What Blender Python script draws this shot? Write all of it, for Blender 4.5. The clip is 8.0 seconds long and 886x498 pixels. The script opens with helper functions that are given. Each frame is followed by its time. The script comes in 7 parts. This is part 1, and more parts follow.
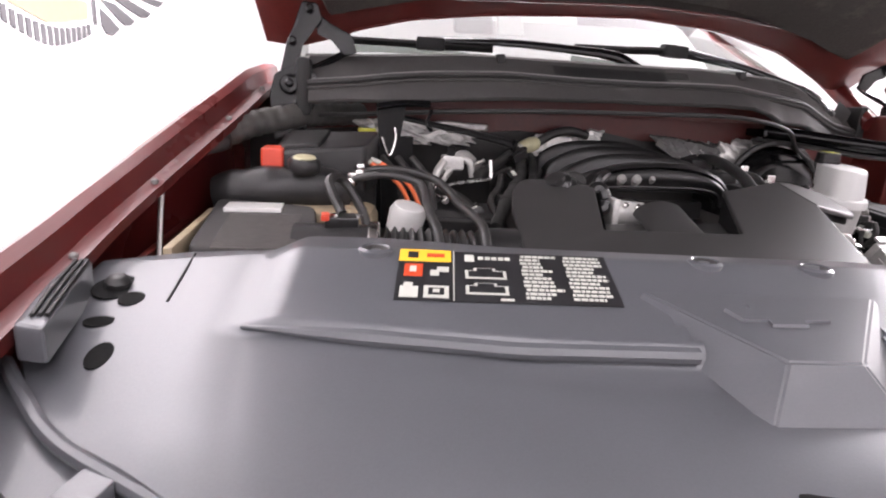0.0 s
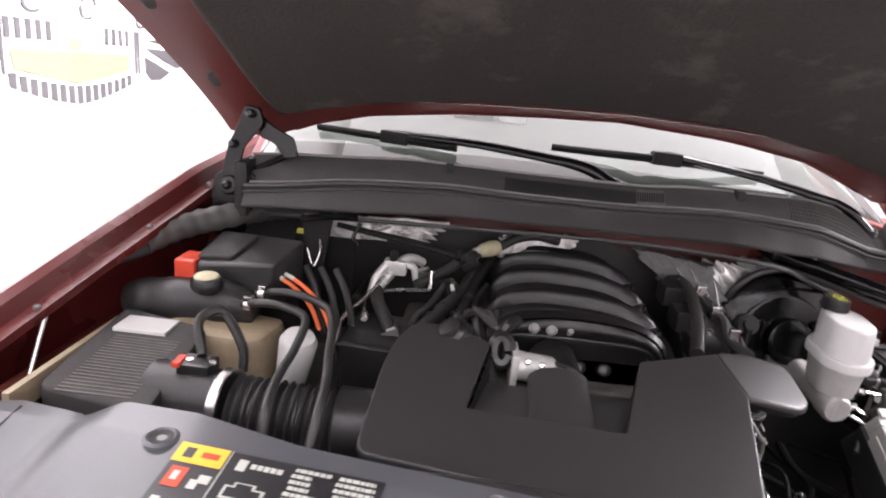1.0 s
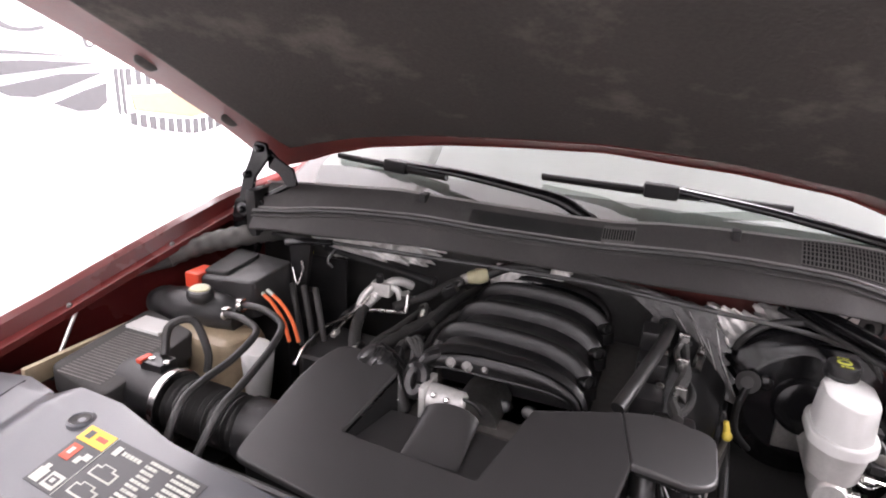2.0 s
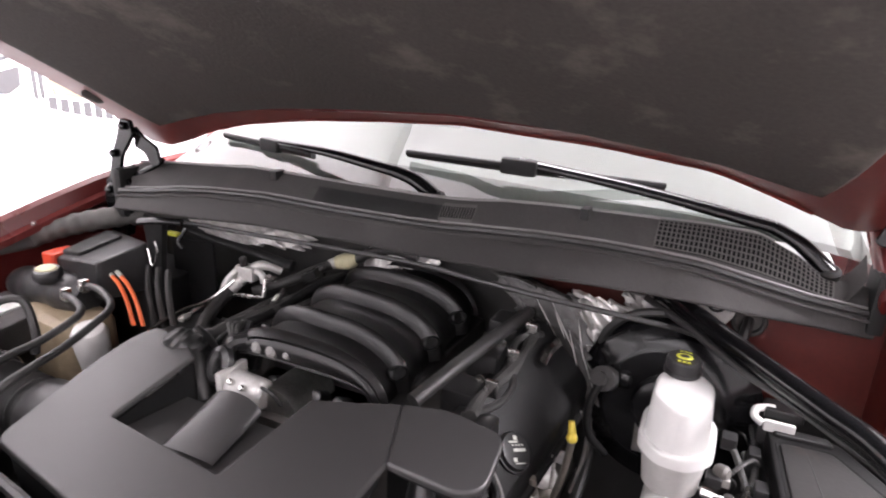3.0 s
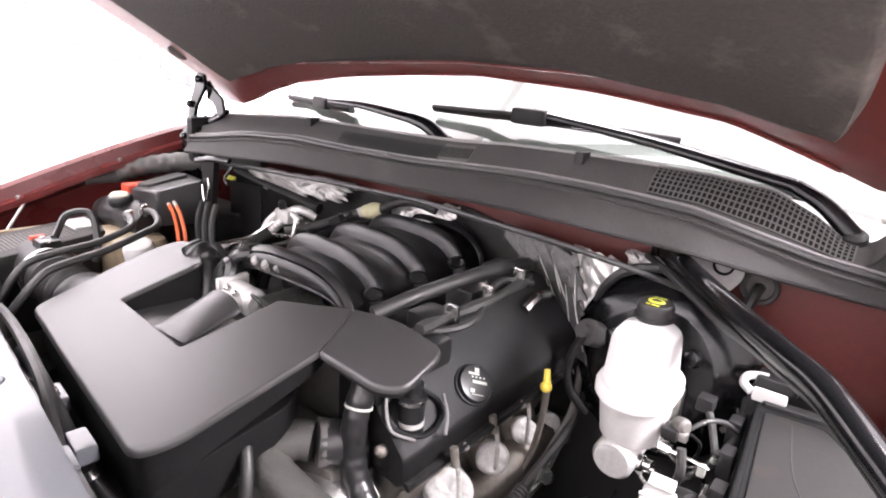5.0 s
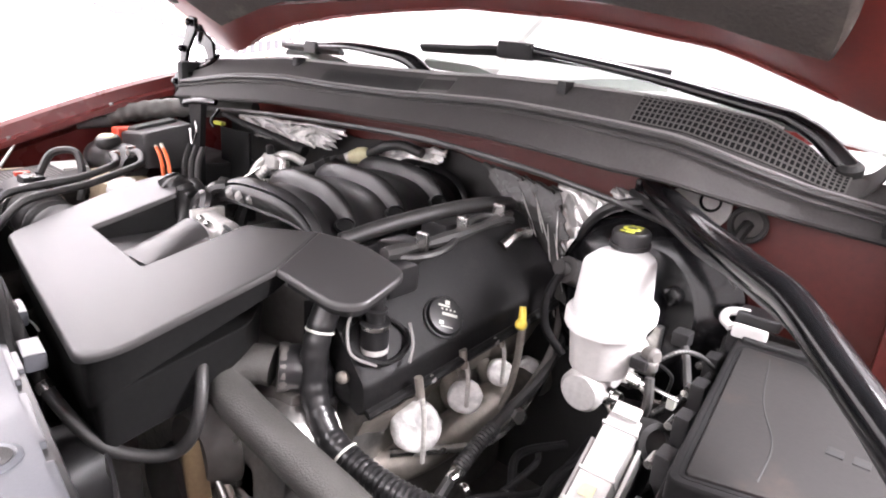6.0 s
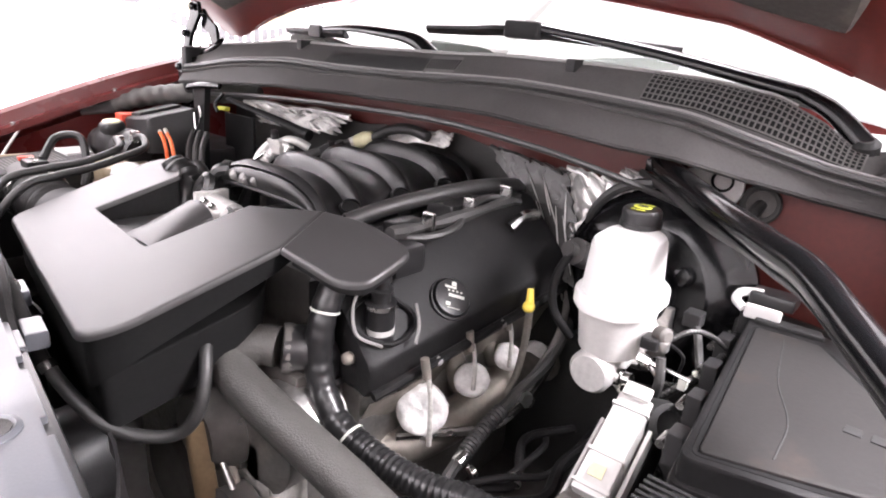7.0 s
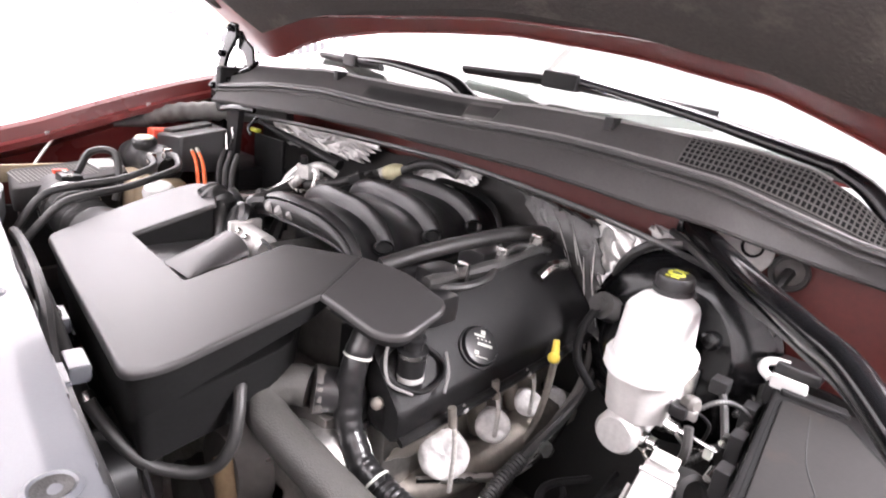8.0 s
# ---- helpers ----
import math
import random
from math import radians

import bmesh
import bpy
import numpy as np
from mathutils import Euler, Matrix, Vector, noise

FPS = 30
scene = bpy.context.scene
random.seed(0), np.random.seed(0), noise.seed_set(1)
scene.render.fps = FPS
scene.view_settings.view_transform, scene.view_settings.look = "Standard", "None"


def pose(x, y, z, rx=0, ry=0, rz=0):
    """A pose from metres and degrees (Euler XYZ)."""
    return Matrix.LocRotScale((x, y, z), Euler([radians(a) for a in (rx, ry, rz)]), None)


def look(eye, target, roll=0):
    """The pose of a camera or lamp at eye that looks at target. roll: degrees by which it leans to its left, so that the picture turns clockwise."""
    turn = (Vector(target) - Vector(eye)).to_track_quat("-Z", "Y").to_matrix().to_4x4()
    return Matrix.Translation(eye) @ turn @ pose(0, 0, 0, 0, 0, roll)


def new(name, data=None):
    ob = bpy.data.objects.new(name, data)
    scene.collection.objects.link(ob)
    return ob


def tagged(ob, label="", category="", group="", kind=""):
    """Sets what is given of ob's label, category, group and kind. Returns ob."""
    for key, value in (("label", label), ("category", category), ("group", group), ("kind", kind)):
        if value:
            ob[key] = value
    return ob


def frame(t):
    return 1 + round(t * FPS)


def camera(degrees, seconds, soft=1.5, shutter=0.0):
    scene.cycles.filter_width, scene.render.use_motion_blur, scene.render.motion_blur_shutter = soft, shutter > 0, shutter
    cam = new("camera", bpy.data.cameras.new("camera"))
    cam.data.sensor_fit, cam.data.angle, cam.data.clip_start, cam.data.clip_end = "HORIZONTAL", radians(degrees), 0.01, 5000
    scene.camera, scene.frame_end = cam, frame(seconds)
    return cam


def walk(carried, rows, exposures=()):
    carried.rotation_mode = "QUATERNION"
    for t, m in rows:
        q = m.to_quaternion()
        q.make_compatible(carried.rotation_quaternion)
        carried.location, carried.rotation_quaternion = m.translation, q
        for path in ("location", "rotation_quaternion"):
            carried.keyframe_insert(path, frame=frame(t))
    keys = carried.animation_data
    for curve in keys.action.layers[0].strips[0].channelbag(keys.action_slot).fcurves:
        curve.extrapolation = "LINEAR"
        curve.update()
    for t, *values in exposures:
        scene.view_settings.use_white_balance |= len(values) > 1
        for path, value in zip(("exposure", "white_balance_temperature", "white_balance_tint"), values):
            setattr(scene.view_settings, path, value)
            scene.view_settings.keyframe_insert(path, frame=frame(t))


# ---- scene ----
from mathutils.geometry import tessellate_polygon

cam = camera(74.0, 8.0, soft=1.9, shutter=0.25)
PATH = [
    (0, (-0.6141, 0.0066, 1.258), (-0.2871, 1.9125, 0.7497), 3.01),
    (0.5, (-0.5339, 0.0398, 1.3427), (-0.1444, 1.9425, 0.8644), -0.23),
    (1, (-0.2464, 0.1053, 1.5263), (-0.3024, 2.0194, 0.949), 5.89),
    (2.5, (0.3738, 0.2632, 1.6306), (-0.4197, 1.9965, 1.0258), 1.23),
    (3, (0.53, 0.4021, 1.577), (-0.2921, 2.117, 0.9565), 2.04),
    (3.5, (0.6161, 0.454, 1.5341), (-0.246, 2.1485, 0.9147), -0.35),
    (4, (0.6617, 0.4343, 1.5066), (-0.3288, 2.0892, 0.9795), 1.05),
    (5.5, (0.7916, 0.504, 1.4056), (-0.4274, 1.9779, 0.8204), 4.18),
    (6, (0.8102, 0.5259, 1.3622), (-0.4119, 1.9891, 0.7547), 4.38),
    (6.5, (0.8128, 0.533, 1.3444), (-0.4104, 1.9846, 0.7147), 3.89),
    (7, (0.8058, 0.5304, 1.3392), (-0.4238, 1.9773, 0.7124), 4.19),
    (7.5, (0.7995, 0.5266, 1.3461), (-0.4259, 1.9773, 0.7193), 4.99),
    (8, (0.7645, 0.4994, 1.3941), (-0.4774, 1.9475, 0.7931), 7.58),
]
EXPOSURES = [(0, -0.28), (0.5, -0.55), (1, -0.31), (2.5, -0.15), (3.5, 0.13), (4, 0.40), (5.5, 0.70), (6.5, 0.64), (7.5, 0.61), (8, 0.72)]
walk(cam, [(t, look(eye, target, roll)) for t, eye, target, roll in PATH], EXPOSURES)

# ---- light ----
world = bpy.data.worlds.new("World")
scene.world = world
world.use_nodes = True
world.node_tree.nodes["Background"].inputs[0].default_value = (1.0, 0.98, 0.97, 1)
world.node_tree.nodes["Background"].inputs[1].default_value = 0.3


def lamp(name, x, y, z, sx, sy, watts, target):
    d = bpy.data.lights.new(name, "AREA")
    d.shape, d.size, d.size_y, d.energy, d.color = "RECTANGLE", sx, sy, watts, (1.0, 0.945, 1.0)
    ob = new(name, d)
    ob.matrix_world = look((x, y, z), target)
    return ob


lamp("ceiling_lamp", 0.6, 2.6, 3.26, 3.8, 3.6, 110, (0.6, 2.601, 0))
lamp("ceiling_lamp", -0.1, -1.2, 3.26, 2.2, 1.6, 55, (-0.1, -1.201, 0))
# two unseen fill lights, added to brighten the south and west walls
lamp("unseen_wall_fill", 0.9, -3.1, 3.24, 4.0, 0.6, 130, (0.9, -3.9, 1.2))
lamp("unseen_wall_fill", -0.7, 1.6, 3.24, 0.6, 7.0, 1080, (-1.4, 1.601, 1.2))


# ---- materials ----
def material(name, colour, rough, metal=0.0, var=0.25, scale=(6.0, 90.0), bump=0.15, bump_scale=0.0, coat=0.0, spec=0.5,
             stain=None, stain_scale=3.0, stain_amount=0.5, crease=0.0, random_piece=False, transmission=0.0, rough_var=0.12, ior=1.5):
    m = bpy.data.materials.new(name)
    m.use_nodes = True
    t = m.node_tree
    n, l = t.nodes, t.links
    b = n["Principled BSDF"]
    co = n.new("ShaderNodeTexCoord")
    big, fine = n.new("ShaderNodeTexNoise"), n.new("ShaderNodeTexNoise")
    big.inputs["Scale"].default_value, big.inputs["Detail"].default_value = scale[0], 5
    fine.inputs["Scale"].default_value, fine.inputs["Detail"].default_value = scale[1], 4
    for q in (big, fine):
        l.new(co.outputs["Object"], q.inputs["Vector"])
    mix = n.new("ShaderNodeMath")
    mix.operation = "ADD"
    l.new(big.outputs["Fac"], mix.inputs[0])
    l.new(fine.outputs["Fac"], mix.inputs[1])
    ramp = n.new("ShaderNodeMapRange")
    ramp.inputs[1].default_value, ramp.inputs[2].default_value = 0.4, 1.6
    ramp.inputs[3].default_value, ramp.inputs[4].default_value = 1 - var, 1 + var
    l.new(mix.outputs[0], ramp.inputs[0])
    c = n.new("ShaderNodeMix")
    c.data_type, c.blend_type = "RGBA", "MULTIPLY"
    c.inputs[0].default_value = 1.0
    c.inputs[6].default_value = (*colour, 1)
    l.new(ramp.outputs[0], c.inputs[7])
    last = c.outputs[2]
    if stain:
        st = n.new("ShaderNodeTexNoise")
        st.inputs["Scale"].default_value, st.inputs["Detail"].default_value, st.inputs["Roughness"].default_value = stain_scale, 8, 0.65
        l.new(co.outputs["Object"], st.inputs["Vector"])
        sr = n.new("ShaderNodeMapRange")
        sr.inputs[1].default_value, sr.inputs[2].default_value = 0.56, 0.72
        sr.inputs[4].default_value = stain_amount
        l.new(st.outputs["Fac"], sr.inputs[0])
        sm = n.new("ShaderNodeMix")
        sm.data_type = "RGBA"
        l.new(sr.outputs[0], sm.inputs[0])
        l.new(last, sm.inputs[6])
        sm.inputs[7].default_value = (*stain, 1)
        last = sm.outputs[2]
    if random_piece:
        info = n.new("ShaderNodeObjectInfo")
        rr = n.new("ShaderNodeMapRange")
        rr.inputs[3].default_value, rr.inputs[4].default_value = 0.85, 1.15
        l.new(info.outputs["Random"], rr.inputs[0])
        rm = n.new("ShaderNodeMix")
        rm.data_type, rm.blend_type = "RGBA", "MULTIPLY"
        rm.inputs[0].default_value = 1.0
        l.new(last, rm.inputs[6])
        l.new(rr.outputs[0], rm.inputs[7])
        last = rm.outputs[2]
    l.new(last, b.inputs["Base Color"])
    r2 = n.new("ShaderNodeMapRange")
    r2.inputs[1].default_value, r2.inputs[2].default_value = 0.1, 0.9
    r2.inputs[3].default_value, r2.inputs[4].default_value = max(0.02, rough - rough_var), min(1.0, rough + rough_var)
    l.new(big.outputs["Fac"], r2.inputs[0])
    l.new(r2.outputs[0], b.inputs["Roughness"])
    b.inputs["Metallic"].default_value = metal
    b.inputs["Specular IOR Level"].default_value = spec
    b.inputs["IOR"].default_value = ior
    b.inputs["Coat Weight"].default_value = coat
    b.inputs["Coat Roughness"].default_value = 0.08
    b.inputs["Transmission Weight"].default_value = transmission
    bp = n.new("ShaderNodeBump")
    bp.inputs["Strength"].default_value, bp.inputs["Distance"].default_value = bump, 0.002
    if crease:
        v = n.new("ShaderNodeTexVoronoi")
        v.feature, v.inputs["Scale"].default_value = "F1", crease
        wob = n.new("ShaderNodeTexNoise")
        wob.inputs["Scale"].default_value = crease * 0.6
        l.new(co.outputs["Object"], wob.inputs["Vector"])
        mv = n.new("ShaderNodeMix")
        mv.data_type = "VECTOR"
        mv.inputs[0].default_value = 0.06
        l.new(co.outputs["Object"], mv.inputs[4])
        l.new(wob.outputs["Color"], mv.inputs[5])
        l.new(mv.outputs[1], v.inputs["Vector"])
        l.new(v.outputs["Distance"], bp.inputs["Height"])
        bp.inputs["Distance"].default_value = 0.02
    else:
        if bump_scale:
            g = n.new("ShaderNodeTexNoise")
            g.inputs["Scale"].default_value, g.inputs["Detail"].default_value = bump_scale, 3
            l.new(co.outputs["Object"], g.inputs["Vector"])
            l.new(g.outputs["Fac"], bp.inputs["Height"])
        else:
            l.new(fine.outputs["Fac"], bp.inputs["Height"])
    l.new(bp.outputs["Normal"], b.inputs["Normal"])
    return m


M_SHROUD = material("grey_grained_plastic", (0.085, 0.0885, 0.097), 0.33, var=0.12, scale=(5, 400), bump=0.06, rough_var=0.05, coat=0.3)
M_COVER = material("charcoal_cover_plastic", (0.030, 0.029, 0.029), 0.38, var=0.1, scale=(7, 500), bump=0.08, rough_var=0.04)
M_BLACK = material("black_plastic", (0.020, 0.0195, 0.020), 0.40, var=0.35, scale=(12, 220), bump=0.12, stain=(0.035, 0.032, 0.03), stain_scale=14, stain_amount=0.3, spec=0.38)
M_GLOSS = material("glossy_black_plastic", (0.014, 0.0138, 0.0142), 0.29, var=0.15, scale=(9, 150), bump=0.04, rough_var=0.03)
M_BLACKPAINT = material("black_painted_steel", (0.005, 0.005, 0.0055), 0.15, var=0.3, scale=(9, 150), bump=0.03, rough_var=0.04, spec=0.32)
M_RUBBER = material("black_rubber", (0.024, 0.0235, 0.023), 0.45, var=0.35, scale=(20, 260), bump=0.25, stain=(0.04, 0.037, 0.034), stain_scale=18, stain_amount=0.35)
M_CLOTH = material("braided_hose_sleeve", (0.055, 0.053, 0.049), 0.55, var=0.4, scale=(20, 420), bump=0.5)
M_TAPE = material("cloth_tape", (0.026, 0.025, 0.024), 0.62, var=0.4, scale=(30, 300), bump=0.5)
M_PAINT = material("dark_red_car_paint", (0.080, 0.012, 0.011), 0.30, var=0.15, scale=(3, 600), bump=0.03, coat=0.1, spec=0.3, stain=(0.11, 0.05, 0.04), stain_scale=9, stain_amount=0.25)
M_PAINT_IN = material("dusty_red_primer_paint", (0.085, 0.0105, 0.007), 0.45, var=0.3, scale=(7, 120), bump=0.05, stain=(0.07, 0.035, 0.028), stain_scale=7, stain_amount=0.5)
M_LINER = material("felt_hood_liner", (0.043, 0.038, 0.034), 0.9, var=0.35, scale=(4, 160), bump=0.5, stain=(0.15, 0.135, 0.115), stain_scale=4.5, stain_amount=0.6, spec=0.2)
M_COWL = material("weathered_grey_cowl_plastic", (0.054, 0.052, 0.051), 0.7, var=0.22, scale=(5, 260), bump=0.14, spec=0.16, stain=(0.10, 0.096, 0.092), stain_scale=5, stain_amount=0.4)
M_COWLDARK = material("dark_cowl_plastic", (0.016, 0.016, 0.016), 0.55, var=0.3, scale=(8, 200), bump=0.2, spec=0.25, stain=(0.04, 0.038, 0.036), stain_scale=9, stain_amount=0.5)
M_LID = material("dusty_box_lid", (0.015, 0.0142, 0.0138), 0.62, var=0.25, scale=(7, 180), bump=0.12, spec=0.16, stain=(0.036, 0.027, 0.022), stain_scale=13, stain_amount=0.55)
M_COWLPALE = material("pale_scuff_and_reflection_plastic", (0.20, 0.195, 0.19), 0.5, var=0.25, scale=(12, 160), bump=0.1)
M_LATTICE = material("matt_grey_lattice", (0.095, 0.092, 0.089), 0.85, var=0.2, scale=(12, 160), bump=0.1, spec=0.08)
# matt black that stands in for shade inside openings and under the lid
M_SHADE = material("shade_black_plastic", (0.010, 0.010, 0.010), 0.85, var=0.3, scale=(12, 160), bump=0.1, spec=0.08)
M_MANIFOLD = material("satin_ribbed_black_nylon", (0.0075, 0.0073, 0.0075), 0.34, var=0.25, scale=(9, 240), bump=0.10, rough_var=0.02, spec=0.40, stain=(0.02, 0.019, 0.018), stain_scale=7, stain_amount=0.15)
M_FOIL = material("crinkled_foil", (0.42, 0.41, 0.395), 0.42, metal=0.6, var=0.35, scale=(9, 40), bump=1.0, bump_scale=60)
M_FOIL2 = material("bright_pleated_foil", (0.62, 0.61, 0.59), 0.36, metal=0.6, var=0.5, scale=(9, 60), bump=0.4, bump_scale=120)
M_FILM = material("crinkled_clear_film", (0.045, 0.044, 0.042), 0.27, var=0.5, scale=(9, 90), bump=0.03, bump_scale=90, spec=0.4, rough_var=0.06)
M_PEG = material("grey_moulded_peg", (0.16, 0.155, 0.15), 0.45, var=0.2, scale=(40, 160), bump=0.1)
M_ALU = material("cast_aluminium", (0.55, 0.54, 0.52), 0.38, metal=1.0, var=0.3, scale=(20, 160), bump=0.35, stain=(0.2, 0.18, 0.15), stain_scale=20, stain_amount=0.5)
M_CAST = material("pale_cast_alloy", (0.62, 0.61, 0.59), 0.5, metal=0.5, var=0.2, scale=(20, 160), bump=0.25)
M_STEEL = material("bright_steel", (0.65, 0.64, 0.62), 0.25, metal=1.0, var=0.2, scale=(20, 160), bump=0.1)
M_SHIELD = material("dull_pressed_shield", (0.50, 0.485, 0.455), 0.58, metal=0.35, var=0.45, scale=(25, 140), bump=0.6, stain=(0.13, 0.11, 0.085), stain_scale=34, stain_amount=0.75)
M_CUP = material("crinkled_heat_cup", (0.70, 0.69, 0.67), 0.5, metal=0.3, var=0.35, scale=(30, 160), bump=0.8, bump_scale=110, stain=(0.2, 0.17, 0.13), stain_scale=40, stain_amount=0.5)
M_SATIN = material("satin_black_moulding", (0.010, 0.0098, 0.010), 0.46, var=0.3, scale=(14, 220), bump=0.12, spec=0.13, stain=(0.025, 0.023, 0.022), stain_scale=22, stain_amount=0.35)
M_HEAT = material("heat_stained_steel", (0.23, 0.21, 0.185), 0.55, metal=0.6, var=0.35, scale=(25, 90), bump=0.3, stain=(0.14, 0.11, 0.08), stain_scale=22, stain_amount=0.6)
M_WHITE = material("milky_white_plastic", (0.62, 0.615, 0.60), 0.38, var=0.05, scale=(6, 120), bump=0.04)
M_WHITE2 = material("white_connector_plastic", (0.42, 0.41, 0.395), 0.42, var=0.15, scale=(25, 120), bump=0.1, stain=(0.3, 0.285, 0.26), stain_scale=30, stain_amount=0.5)
M_BEIGE = material("aged_beige_plastic", (0.32, 0.255, 0.17), 0.45, var=0.25, scale=(9, 90), bump=0.08, stain=(0.2, 0.1, 0.05), stain_scale=9, stain_amount=0.5)
M_CAPTOP = material("pale_yellowed_plastic", (0.50, 0.47, 0.30), 0.45, var=0.2, scale=(40, 160), bump=0.08)
M_RED = material("red_plastic", (0.55, 0.055, 0.025), 0.4, var=0.1, scale=(9, 90), bump=0.05)
M_YELLOW = material("yellow_plastic", (0.75, 0.58, 0.09), 0.4, var=0.1, scale=(9, 90), bump=0.05)
M_LABELBLACK = material("black_label_film", (0.02, 0.02, 0.022), 0.35, var=0.1, scale=(9, 90), bump=0.02)
M_LABELYEL = material("yellow_label_ink", (0.85, 0.5, 0.04), 0.4, var=0.05, scale=(9, 90), bump=0.02)
M_LABELRED = material("red_label_ink", (0.5, 0.06, 0.02), 0.4, var=0.05, scale=(9, 90), bump=0.02)
M_INK = material("pale_print_ink", (0.50, 0.51, 0.46), 0.5, var=0.08, scale=(9, 90), bump=0.02)
M_PRINTYEL = material("lime_yellow_print", (0.45, 0.46, 0.05), 0.5, var=0.05, scale=(9, 90), bump=0.02)
M_ORANGE = material("orange_wire_sleeve", (0.8, 0.16, 0.05), 0.45, var=0.15, scale=(20, 90), bump=0.1)
M_BROWN = material("brown_rubber_belt", (0.16, 0.11, 0.06), 0.6, var=0.3, scale=(20, 200), bump=0.2)
M_WALL = material("white_wall_paint", (0.88, 0.87, 0.87), 0.7, var=0.02, scale=(2, 60), bump=0.05)
M_FLOOR = material("white_epoxy_floor", (0.85, 0.84, 0.84), 0.3, var=0.03, scale=(1.5, 40), bump=0.03)
M_MURAL = material("grey_mural_paint", (0.075, 0.073, 0.077), 0.7, var=0.1, scale=(4, 60), bump=0.03)
M_GOLD = material("pale_gold_mural_paint", (0.26, 0.215, 0.14), 0.6, var=0.1, scale=(4, 60), bump=0.03)
M_DARK = material("grimy_dark_metal", (0.080, 0.074, 0.069), 0.6, var=0.5, scale=(10, 60), bump=0.3, stain=(0.07, 0.06, 0.05), stain_scale=9, stain_amount=0.4)
M_GREEN = material("dark_green_tinted_trim", (0.03, 0.05, 0.042), 0.35, var=0.15, scale=(9, 90), bump=0.03)
M_GLASS = material("windscreen_glass", (0.39, 0.45, 0.42), 0.02, var=0.0, scale=(2, 20), bump=0.0, transmission=1.0, rough_var=0.0, ior=1.52)


# ---- building helpers ----
def part(name, bm, mat, parent=None, label="", sharp=40, weighted=True):
    me = bpy.data.meshes.new(name)
    bmesh.ops.recalc_face_normals(bm, faces=bm.faces[:])
    root = parent
    while root is not None and root.parent is not None:
        root = root.parent
    if root is not None:
        bm.transform(Matrix.Translation(-root.location))
    bm.to_mesh(me)
    bm.free()
    me.polygons.foreach_set("use_smooth", [True] * len(me.polygons))
    me.set_sharp_from_angle(angle=radians(sharp))
    me.materials.append(mat)
    ob = new(name, me)
    if weighted:
        w = ob.modifiers.new("normals", "WEIGHTED_NORMAL")
        w.keep_sharp, w.weight = True, 100
    if parent is not None:
        ob.parent = parent
    if label:
        tagged(ob, label)
    return ob


def thing(name, x, y, z, label, category, group="", kind=""):
    """An empty at the base of a thing; its parts are modelled in world metres."""
    ob = new(name)
    ob.location = (x, y, z)
    ob.empty_display_size = 0.02
    return tagged(ob, label, category, group, kind)


def box(x0, x1, y0, y1, z0, z1, bevel=0.004, m=None, seg=2):
    bm = bmesh.new()
    bmesh.ops.create_cube(bm, size=1)
    for v in bm.verts:
        v.co = Vector((x0 + (v.co.x + .5) * (x1 - x0), y0 + (v.co.y + .5) * (y1 - y0), z0 + (v.co.z + .5) * (z1 - z0)))
    if bevel:
        bmesh.ops.bevel(bm, geom=bm.edges[:], offset=bevel, segments=seg, affect="EDGES", profile=0.6)
    if m is not None:
        bm.transform(m)
    return bm


def join(*bms):
    out = bms[0]
    for b in bms[1:]:
        me = bpy.data.meshes.new("tmp")
        b.to_mesh(me)
        b.free()
        out.from_mesh(me)
        bpy.data.meshes.remove(me)
    return out


def rounded(points, radius, seg=4):
    """Round the corners of a closed outline."""
    out = []
    n = len(points)
    for i, p in enumerate(points):
        p = Vector(p)
        a, b = Vector(points[i - 1]) - p, Vector(points[(i + 1) % n]) - p
        r = min(radius, a.length * 0.45, b.length * 0.45)
        a, b = p + a.normalized() * r, p + b.normalized() * r
        for k in range(seg + 1):
            f = k / seg
            out.append(tuple((1 - f) ** 2 * a + 2 * f * (1 - f) * p + f * f * b))
    return out


def fill(bm, ring):
    """Faces over a closed, possibly hollow-cornered ring of vertices."""
    for tri in tessellate_polygon([[Vector((v.co.x, v.co.y, 0)) for v in ring]]):
        bm.faces.new([ring[k] for k in tri])


def prism(outline, top, bottom, edge=0.006, flare=1.0):
    """A plate over a flat outline; top and bottom are heights or functions of x, y. The upper edge is rounded."""
    tf = top if callable(top) else (lambda x, y: top)
    bf = bottom if callable(bottom) else (lambda x, y: bottom)
    bm = bmesh.new()
    n = len(outline)
    c = Vector((sum(p[0] for p in outline) / n, sum(p[1] for p in outline) / n))
    nrm = []
    for i in range(n):
        d = Vector(outline[(i + 1) % n]) - Vector(outline[i - 1])
        nrm.append(Vector((d.y, -d.x)).normalized() if d.length > 1e-9 else Vector((0, 0)))
    area = sum(outline[i - 1][0] * outline[i][1] - outline[i][0] * outline[i - 1][1] for i in range(n))
    sgn = 1 if area > 0 else -1
    rings = []
    for inset, drop in ((edge, 0.0), (edge * 0.3, edge * 0.3), (0, edge), (0, None)):
        ring = []
        for p, q in zip(outline, nrm):
            x, y = p[0] - sgn * q.x * inset, p[1] - sgn * q.y * inset
            if drop is None:
                x, y = c.x + (x - c.x) * flare, c.y + (y - c.y) * flare
                ring.append(bm.verts.new((x, y, bf(x, y))))
            else:
                ring.append(bm.verts.new((x, y, tf(x, y) - drop)))
        rings.append(ring)
    for a, b in zip(rings, rings[1:]):
        for i in range(n):
            bm.faces.new((a[i - 1], a[i], b[i], b[i - 1]))
    fill(bm, rings[0])
    fill(bm, rings[-1])
    return bm


